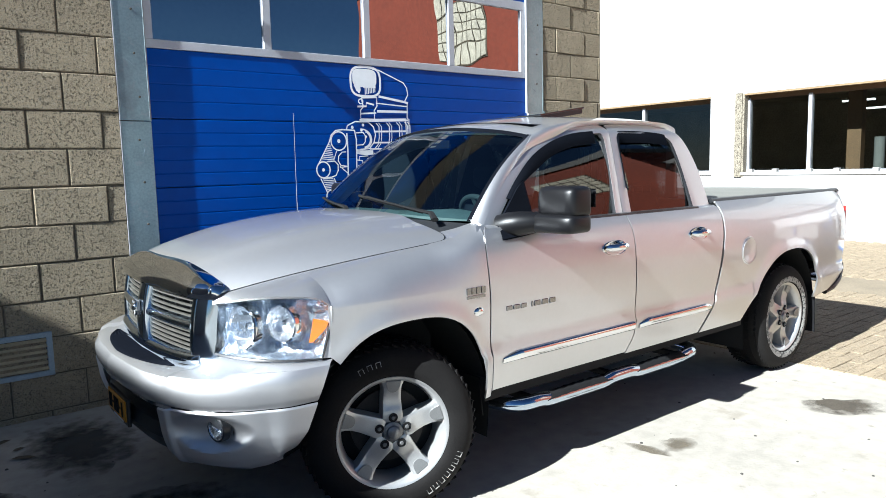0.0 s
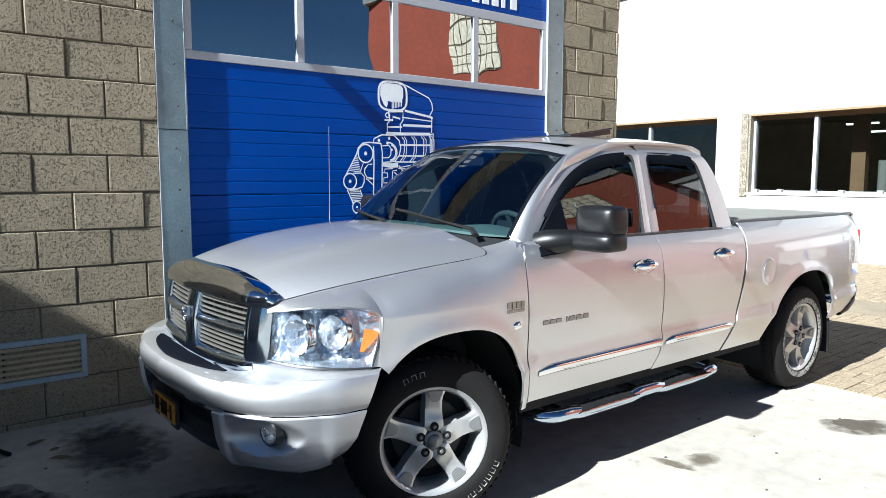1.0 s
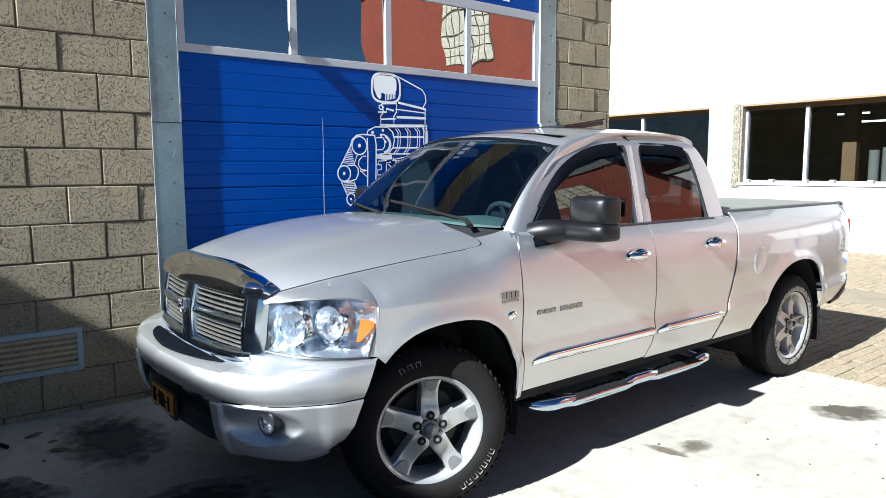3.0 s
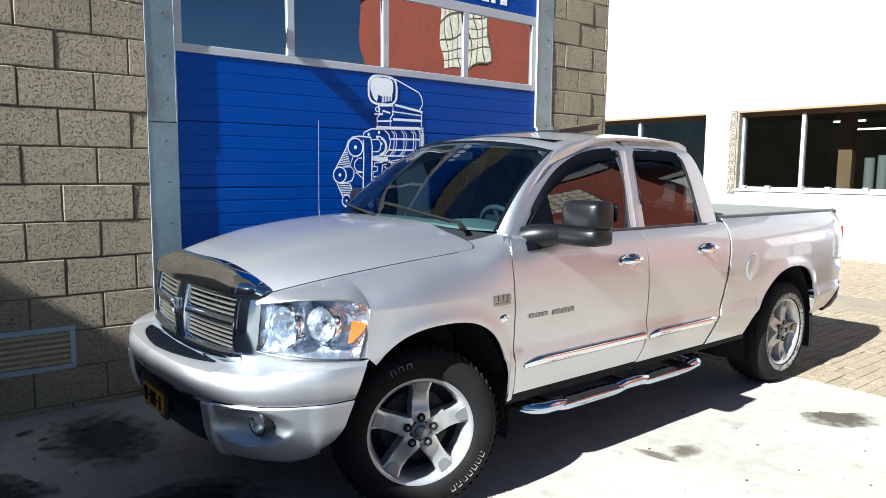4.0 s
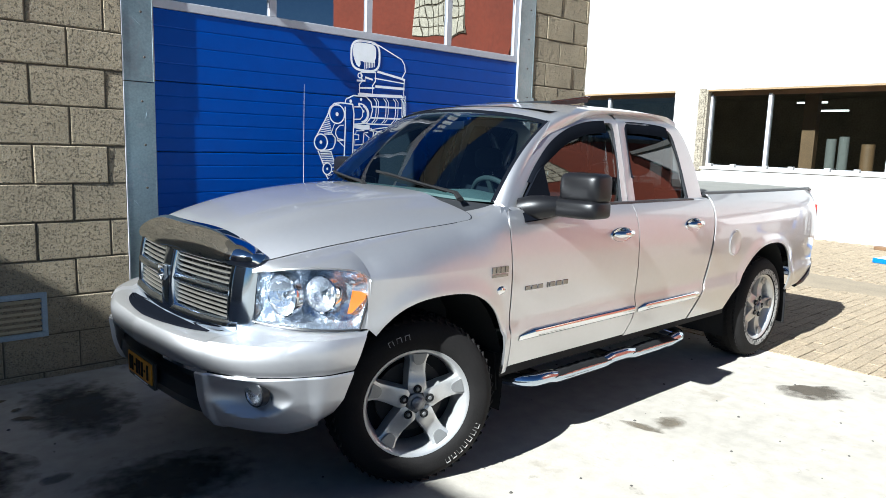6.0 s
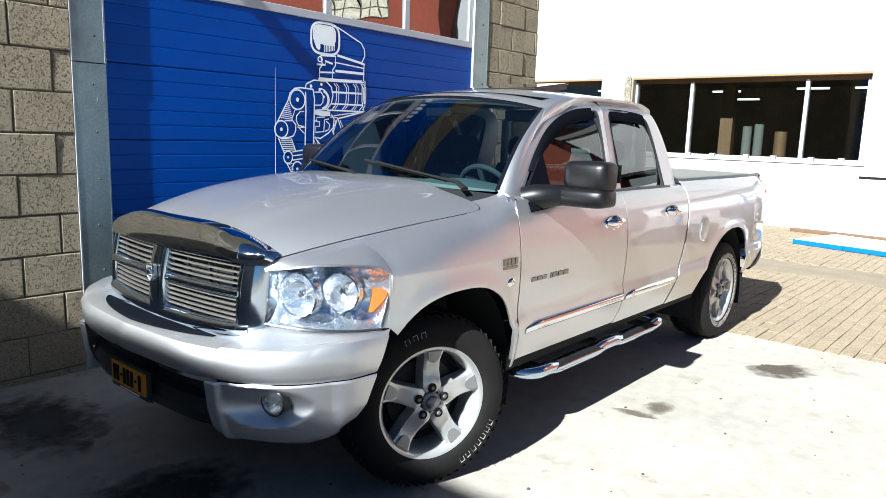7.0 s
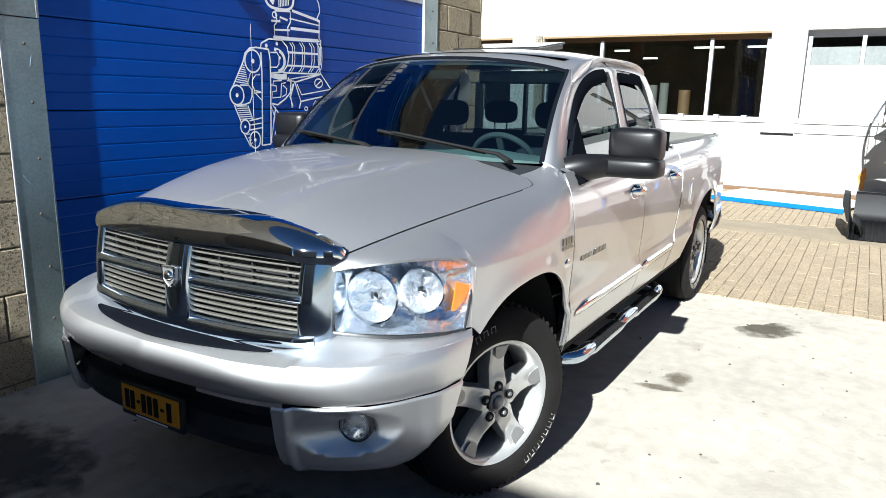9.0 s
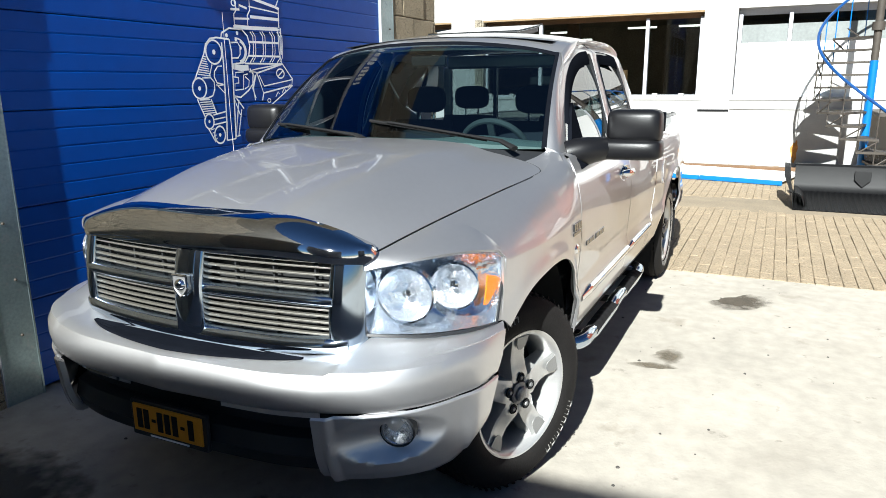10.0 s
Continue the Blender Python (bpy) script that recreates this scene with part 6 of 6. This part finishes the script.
def belt(b):
    ring(b, 3.431, 1.854, 0.075, 0.078, 0.012)
    dot(b, 3.431, 1.854, 0.016)
    stroke(b, [(3.339, 1.846), (3.359, 1.903), (3.403, 1.941), (3.467, 1.951), (3.589, 1.946)], 0.012)
    stroke(b, [(3.512, 1.921), (3.516, 1.773), (3.51, 1.577), (3.504, 1.377), (3.494, 1.253)], 0.012)
    stroke(b, [(3.589, 1.946), (3.604, 1.866), (3.599, 1.641), (3.592, 1.426), (3.584, 1.259)], 0.012)
    stroke(b, [(3.584, 1.259), (3.494, 1.253)], 0.01)
    stroke(b, [(3.339, 1.846), (3.231, 1.665)], 0.011)
    hatch(b, (3.327, 1.824), (3.35, 1.819), (3.264, 1.706), (3.381, 1.695), 9, 0.007)
    stroke(b, [(3.41, 1.772), (3.377, 1.693)], 0.009)


def lower_belt(b):
    ring(b, 3.276, 1.614, 0.063, 0.067, 0.012)
    dot(b, 3.276, 1.614, 0.014)
    stroke(b, [(3.309, 1.683), (3.387, 1.685), (3.418, 1.654), (3.416, 1.605), (3.394, 1.564), (3.349, 1.55), (3.278, 1.544)], 0.011)
    hatch(b, (3.267, 1.537), (3.365, 1.539), (3.295, 1.446), (3.41, 1.451), 7, 0.007)
    stroke(b, [(3.247, 1.543), (3.308, 1.415)], 0.01)
    stroke(b, [(3.373, 1.541), (3.416, 1.44)], 0.01)
    ring(b, 3.34, 1.392, 0.043, 0.049, 0.011)
    dot(b, 3.34, 1.392, 0.01)
    ring(b, 3.432, 1.296, 0.052, 0.059, 0.012)
    dot(b, 3.432, 1.296, 0.012)
    stroke(b, [(3.382, 1.434), (3.508, 1.454)], 0.01)
    stroke(b, [(3.384, 1.368), (3.501, 1.382)], 0.01)
    stroke(b, [(3.381, 1.403), (3.498, 1.415)], 0.009)
    hatch(b, (3.346, 1.334), (3.383, 1.342), (3.383, 1.265), (3.403, 1.276), 4, 0.006)
    stroke(b, [(3.326, 1.343), (3.384, 1.249)], 0.01)
    stroke(b, [(3.5, 1.763), (3.459, 1.76), (3.425, 1.726), (3.419, 1.688), (3.443, 1.649), (3.5, 1.64)], 0.01)
    stroke(b, [(3.434, 1.641), (3.507, 1.582), (3.515, 1.637), (3.433, 1.631)], 0.009)


def crankcase(b):
    blob(b, [(3.61, 1.774), (3.773, 1.776), (3.776, 1.738), (3.69, 1.732), (3.606, 1.745)])
    stroke(b, [(3.603, 1.692), (3.66, 1.686), (3.659, 1.649), (3.619, 1.644), (3.617, 1.598), (3.705, 1.605), (3.715, 1.705), (3.76, 1.713)], 0.01)
    stroke(b, [(3.786, 1.751), (3.818, 1.714), (3.808, 1.641), (3.756, 1.595), (3.669, 1.548), (3.607, 1.558)], 0.012)
    stroke(b, [(3.774, 1.729), (3.857, 1.724), (3.812, 1.611), (3.825, 1.524)], 0.01)
    stroke(b, [(3.61, 1.553), (3.659, 1.505), (3.694, 1.468)], 0.011)
    stroke(b, [(3.646, 1.53), (3.59, 1.272)], 0.011)
    stroke(b, [(3.669, 1.463), (3.619, 1.281)], 0.009)
    stroke(b, [(3.603, 1.531), (3.651, 1.423)], 0.009)
    stroke(b, [(3.59, 1.272), (3.635, 1.28)], 0.01)
    stroke(b, [(3.626, 1.692), (3.63, 1.721), (3.718, 1.727)], 0.008)
    stroke(b, [(3.729, 1.694), (3.77, 1.667), (3.76, 1.625), (3.717, 1.607)], 0.009)


def rocker_cover(b):
    stroke(b, [(3.86, 1.719), (4.165, 1.791), (4.279, 1.68), (4.268, 1.629), (3.922, 1.575), (3.86, 1.719)], 0.012)
    stroke(b, [(3.883, 1.705), (3.933, 1.626), (4.278, 1.674)], 0.009)
    stroke(b, [(3.857, 1.724), (3.783, 1.735), (3.877, 1.752), (4.161, 1.791)], 0.009)
    ring(b, 4.133, 1.719, 0.046, 0.034, 0.011)
    stroke(b, [(4.103, 1.698), (4.163, 1.739)], 0.011)
    stroke(b, [(3.922, 1.575), (3.902, 1.521)], 0.012)
    stroke(b, [(3.983, 1.475), (4.278, 1.629)], 0.01)
    ring(b, 3.98, 1.519, 0.018, 0.014, 0.008)
    stroke(b, [(4.06, 1.545), (4.092, 1.582), (4.108, 1.564)], 0.008)
    stroke(b, [(4.142, 1.575), (4.17, 1.607), (4.186, 1.589)], 0.008)
    stroke(b, [(4.218, 1.612), (4.245, 1.639), (4.257, 1.621)], 0.008)
    stroke(b, [(3.838, 1.707), (3.799, 1.611), (3.832, 1.54)], 0.009)


for nm, fn in (("scoop_drawing", scoop), ("carburettor_drawing", carburettor), ("plenum_drawing", plenum), ("blower_drawing", blower), ("belt_drawing", belt),
               ("pulley_drawing", lower_belt), ("crankcase_drawing", crankcase), ("cover_drawing", rocker_cover)):
    drawing_part(nm, fn)


# Unseen caster, added for the slanting shadow on the door.
def shadow_caster():
    th = thing("shadow_caster", (1.72, WALL_Y, 3.50), "unseen grey block added to cast the slanting shadow on the door", "lamp")
    part("bracket", Builder().box((-0.03, -0.12, -0.02), (0.03, 0.0, 0.02)), GALV, th, bevel=0.004)
    part("caster_block", Builder().box((-0.05, -0.185, -0.05), (0.05, -0.085, 0.05)), GREYWALL, th, bevel=0.01)


shadow_caster()


# ---- yard ----
def spiral_stair():
    px_, py_ = 13.2, 0.63
    th = thing("spiral_staircase", (px_, py_, 0), "blue steel spiral staircase with grey grating treads", "staircase")
    part("pole", Builder().lathe([(0.0, 0), (0.10, 0.0), (0.10, 0.02), (0.065, 0.02), (0.065, 1.95), (0, 1.95)], None, 20), BLUE, th, "blue central pole")
    part("upper_pole", Builder().lathe([(0.0, 1.95), (0.058, 1.95), (0.058, 4.2), (0, 4.2)], None, 20), GRATING, th, "dark upper half of the pole")
    R, rise = 0.84, 0.2
    n = 12
    ang = lambda z: radians(90 + (1.6 - z) * 89)
    for k in range(n):
        z = 0.11 + rise * k
        a, w = ang(z), radians(19)
        b = Builder()
        out = [(0.06 * math.cos(a - 0.5), 0.06 * math.sin(a - 0.5)), (R * math.cos(a - w), R * math.sin(a - w)), (R * math.cos(a), R * math.sin(a)), (R * math.cos(a + w), R * math.sin(a + w)), (0.06 * math.cos(a + 0.5), 0.06 * math.sin(a + 0.5))]
        b.prism(out, 0.035, pose(0, 0, z))
        t = part("tread", b, GRATING, th, smooth=0)
        if z < 0.50:
            e = ang(z + rise) + w * 0.8
            r0, r1 = Vector((0.07 * math.cos(e), 0.07 * math.sin(e), z)), Vector((R * math.cos(e), R * math.sin(e), z))
            up = Vector((0, 0, rise))
            part("riser", Builder().add([r0, r1, r1 + up, r0 + up], [(0, 1, 2, 3)]), MESHPLATE, t, smooth=0, thick=0.004)
        u = Vector((math.cos(a - w), math.sin(a - w), 0)) * (R - 0.02)
        ha = a - w
        part("baluster", Builder().tube([(u.x, u.y, z), (u.x, u.y, z + 0.90)], 0.009, 6), BLUE if z > 1.6 else GRATING, th)
        part("riser_rod", Builder().tube([(u.x, u.y, z), (math.cos(ang(z + rise) + w) * (R - 0.02), math.sin(ang(z + rise) + w) * (R - 0.02), z + rise)], 0.012, 6), GRATING, t)
    rail = []
    for k in range(81):
        z = 0.11 + rise * (n + 1) * k / 80
        rail.append((R * math.cos(ang(z) - radians(19)), R * math.sin(ang(z) - radians(19)), z + 0.92))
    part("handrail", Builder().tube(rail, 0.024, 8), NAVY, th, "dark blue curved handrail")
    part("landing", Builder().box((-0.1, -1.6, 1.06), (1.7, -0.15, 1.12)), GRATING, th, "dark steel landing")
    for y in (-0.4, -1.5):
        part("landing_leg", Builder().box((-0.04, y - 0.04, 0), (0.04, y + 0.04, 1.06)), BLUE, th)
    part("pole_clamp", Builder().lathe([(0.08, 2.42), (0.095, 2.42), (0.095, 2.55), (0.08, 2.55)], None, 16), GRATING, th)
    return th


spiral_stair()


def bedliner():
    """A plastic bed liner tipped on the paving with its ribbed floor showing."""
    th = thing("bedliner", (9.65, 0.9, 0), "black ribbed plastic pickup bed liner lying on the paving", "bed liner")
    y0, y1 = -0.95, 0.76
    b = Builder()
    n = 96

    def floor(i, r):
        y = y0 + (y1 - y0) * i / n
        rib = 0.010 if (i // 2) % 2 and r > 0 else 0.0
        return (0.0 + 1.05 * r, y, 0.012 + 0.10 * r + rib)

    b.grid(floor, range(n + 1), (0.0, 0.02, 0.5, 1.0))
    part("ribbed_floor", b, BLACKPLASTIC, th, "ribbed plastic floor", thick=0.01, smooth=20)
    prof = [(1.02, 0.10), (1.08, 0.13), (1.13, 0.22), (1.17, 0.46), (1.20, 0.485), (1.27, 0.485), (1.28, 0.46)]
    c = Builder().grid(lambda y, k: (prof[k][0], y, prof[k][1]), lin(y0, y1, 16), range(len(prof)))
    part("back_wall", c, BLACKPLASTIC, th, thick=0.01)
    side = [(0.0, 0.0, 0.012), (0.03, 0.0, 0.10), (0.07, 0.0, 0.34), (0.12, 0.0, 0.36)]

    def wall(x, k):
        return (x, y1 + (0.0, 0.03, 0.07, 0.14)[k] * min(1, 0.4 + x), 0.01 + 0.09 * min(1, x) + (0.0, 0.06, 0.22 + 0.17 * min(1, x), 0.225 + 0.17 * min(1, x))[k])

    d = Builder().grid(wall, [0.0, 0.02, 0.1, 0.3, 0.6, 0.9, 1.05, 1.2], range(4))
    part("side_wall", d, BLACKPLASTIC, th, thick=0.012)
    e = Builder().grid(lambda x, k: (x, 2 * (y0 + y1) / 2 - wall(x, k)[1], wall(x, k)[2]), [0.0, 0.02, 0.1, 0.3, 0.6, 0.9, 1.05, 1.2], range(4))
    part("side_wall", e, BLACKPLASTIC, th, thick=0.012)
    hump = Builder().grid(lambda a, x: (x, y1 - 0.16 * max(0, math.cos(a)) * (1 - 0.3 * abs(x - 0.45) / 0.4), 0.03 + 0.19 * math.sin(a)), lin(0, math.pi / 2, 8), [0.10, 0.14, 0.3, 0.6, 0.78, 0.82])
    part("wheel_hump", hump, BLACKPLASTIC, th, thick=0.01)
    sh = Builder().prism([(-0.10, 0.10), (0.10, 0.10), (0.10, -0.02), (0.0, -0.12), (-0.10, -0.02)], 0.012, pose(1.118, -0.08, 0.31, 82, 0, -90))
    part("moulded_shield", sh, BLACKPLASTIC, th, "plain moulded shield shape", bevel=0.004)


bedliner()


def board():
    th = thing("white_board", (12.6, 2.75, 0), "long white panel with a blue edge lying by the wall", "panel", turn=-14)
    part("panel", Builder().box((-0.35, -1.05, 0.045), (1.0, 1.05, 0.085)), WHITEPLASTIC, th, "white sheet top", bevel=0.01)
    part("edge", Builder().box((-0.39, -1.07, 0.006), (-0.35, 0.25, 0.082)), BLUE, th, "bright blue edge strip", bevel=0.008)
    part("edge", Builder().box((-0.385, 0.26, 0.002), (-0.35, 1.07, 0.078)), BLUE, th, "bright blue edge strip", bevel=0.008)
    part("batten", Builder().box((-0.2, -0.9, 0.0), (0.9, 0.9, 0.045)), MATBLACK, th)
    pl = thing("plank", (14.3, 3.0, 0), "weathered brown plank leaning flat at the wall foot", "plank", turn=-4)
    part("board", Builder().box((-0.08, -1.5, 0.0), (0.08, 1.4, 0.06)), WOOD, pl, bevel=0.006)


board()


def rust():
    b = Builder()
    pts = [(FX - 0.003, 1.62, 0.30)]
    for k in range(28):
        a = 2 * math.pi * k / 28
        r = 1 + 0.18 * math.sin(3 * a + 1) + 0.12 * math.sin(7 * a)
        pts.append((FX - 0.003, 1.62 + 0.06 * r * math.cos(a), 0.30 + 0.20 * r * math.sin(a)))
    b.add(pts, [(0, (k + 1) % 28 + 1, k + 1) for k in range(28)])
    tagged(part("rust_stain", b, material("rust_mark", (0.50, 0.22, 0.05), 0.9, noise_scale=14, vary=0.5), smooth=0), "orange rust stain on the white wall", "stain", kind="structure")


rust()


DRYLEAF = material("dry_leaf", (0.10, 0.075, 0.045), 0.8, noise_scale=20, vary=0.3)


def leaf_litter():
    rnd = random.Random(11)
    for k in range(5):
        x, y = rnd.uniform(0.7, 1.6), rnd.uniform(4.6, 5.2)
        b = Builder()
        q = pose(x, y, 0.006, rnd.uniform(-12, 12), rnd.uniform(-12, 12), rnd.uniform(0, 360))
        l = rnd.uniform(0.03, 0.07)
        b.add([q @ Vector(p) for p in ((-l, 0, 0), (-l * 0.3, l * 0.35, 0.004), (l * 0.5, l * 0.25, 0.006), (l, 0, 0), (l * 0.4, -l * 0.3, 0.003), (-l * 0.4, -l * 0.3, 0.0))], [(0, 1, 2, 3, 4, 5)])
        tagged(part("dry_leaf", b, DRYLEAF, smooth=0, thick=0.001), "dry brown leaf lying on the shaded concrete", "leaf", "leaves by the wall")


leaf_litter()


def specks():
    """Small chips and dark spots scattered over the apron."""
    rnd = random.Random(21)
    b = Builder()
    for k in range(230):
        x, y = rnd.uniform(0.2, 5.8), rnd.uniform(-1.2, 4.8)
        s = rnd.uniform(0.003, 0.011)
        n = rnd.randint(4, 6)
        a0 = rnd.uniform(0, 6)
        top = [(x + s * 0.6 * math.cos(a0 + 6.283 * i / n), y + s * 0.6 * math.sin(a0 + 6.283 * i / n), s * 0.5) for i in range(n)]
        low = [(x + s * rnd.uniform(0.8, 1.3) * math.cos(a0 + 6.283 * i / n), y + s * math.sin(a0 + 6.283 * i / n), 0.0) for i in range(n)]
        b.add(top + low, [tuple(range(n))] + [(i, n + i, n + (i + 1) % n, (i + 1) % n) for i in range(n)])
    tagged(part("gravel_chips", b, CHIP, smooth=0, tidy=False), "tiny dark chips scattered over the concrete", "gravel", kind="stuff")


specks()

# ---- pieces of the wall and the paving ----
def blocks():
    cache = {}
    rnd = random.Random(3)

    def lay(x0, x1, z0, z1, y):
        w, h = round(x1 - x0 - 0.009, 4), round(z1 - z0 - 0.008, 4)
        if w < 0.02 or h < 0.02:
            return
        if (w, h) not in cache:
            me = mesh_of("block", chamfer_box(w, 0.05, h, 0.006))
            me.materials.append(BLOCK)
            cache[(w, h)] = me
        ob = new("block", cache[(w, h)])
        ob.parent = garage_wall
        ob.matrix_world = pose((x0 + x1) / 2 + rnd.uniform(-0.0015, 0.0015), y + 0.019 + rnd.uniform(-0.004, 0.003), (z0 + z1) / 2 + rnd.uniform(-0.0015, 0.0015), rnd.uniform(-0.6, 0.6), rnd.uniform(-0.25, 0.25), rnd.uniform(-0.5, 0.5))

    for c in range(-1, 15):
        z0 = 0.04 + CO * c
        first = 1.582 if c % 2 else 1.356
        for a, e in ((-1.2, X_POST), (X_POST2, X_PIER)):
            cuts = sorted({a, e} | {first + BL * k for k in range(-8, 14) if a + 0.03 < first + BL * k < e - 0.03})
            for p, q in zip(cuts, cuts[1:]):
                lay(p, q, max(z0, -0.02), z0 + CO, WALL_Y)


blocks()


def paving():
    L, W = 0.21, 0.105
    me = Builder()
    a, w, h, c = L / 2 - 0.0010, W / 2 - 0.0024, 0.04, 0.004

    def brick(a):
        e, m = 0.0022, Builder()
        m.v = [(-a, -w, -h), (a, -w, -h), (a, w, -h), (-a, w, -h), (-a, -w, -c), (a, -w, -c), (a, w, -c), (-a, w, -c), (-a + e, -w + c, 0), (a - e, -w + c, 0), (a - e, w - c, 0), (-a + e, w - c, 0)]
        m.f = [(0, 1, 5, 4), (1, 2, 6, 5), (2, 3, 7, 6), (3, 0, 4, 7), (4, 5, 9, 8), (5, 6, 10, 9), (6, 7, 11, 10), (7, 4, 8, 11), (8, 9, 10, 11)]
        return m

    me, half = brick(a), brick(L / 4 - 0.001)
    data, half_data = mesh_of("paving_brick", me), mesh_of("paving_brick", half)
    data.materials.append(PAVER)
    half_data.materials.append(PAVER)
    base = Builder().box((5.945, -9.0, -0.30), (FX, 14.0, -0.022))
    bed = tagged(part("paving", base, SAND, smooth=0), "yellow-brown clay brick paving in straight courses", "brick paving", kind="structure")
    rnd = random.Random(8)
    rest = Builder()
    count = 0
    for j in range(-66, 110):
        y = W * j + 0.02
        shift = 0.5 * L * (j % 2)
        i = 0
        x = 5.95 + a + shift - L * (j % 2)
        while x < FX - 0.1:
            cut = x - a < 5.94
            if x + a > 5.99:
                worn = 9.35 < x < 10.5
                z = rnd.uniform(-0.003, 0.002) - (0.006 if worn else 0.0)
                q = pose(x + (L / 4 if cut else 0) + rnd.uniform(-0.002, 0.002), y + rnd.uniform(-0.0025, 0.0025), z, rnd.uniform(-0.8, 0.8), rnd.uniform(-0.5, 0.5), rnd.uniform(-0.9, 0.9))
                if x < 6.75 and -0.35 < y < 3.5 and count < 300:
                    ob = new("paving_brick", half_data if cut else data)
                    ob.parent = bed
                    ob.matrix_world = q
                    count += 1
                elif -4.5 < y < 9.5:
                    src = half if cut else me
                    rest.add([q @ Vector(p) for p in src.v], src.f)
            x += L
    r = part("far_bricks", rest, PAVER, bed, smooth=0, tidy=False)
    r["kind"] = "stuff"
    dust = Builder().grid(lambda x, y: (x, y, 0.0015 - 0.02 * (abs(x - 9.95) / 0.7) ** 3 + 0.003 * math.sin(3 * y + 5 * x)), lin(9.25, 10.65, 15), lin(-4, 8, 60), flip=True)
    tagged(part("sand_strip", dust, SAND, smooth=40), "strip of sand drifted over the paving", "sand", kind="structure")


paving()
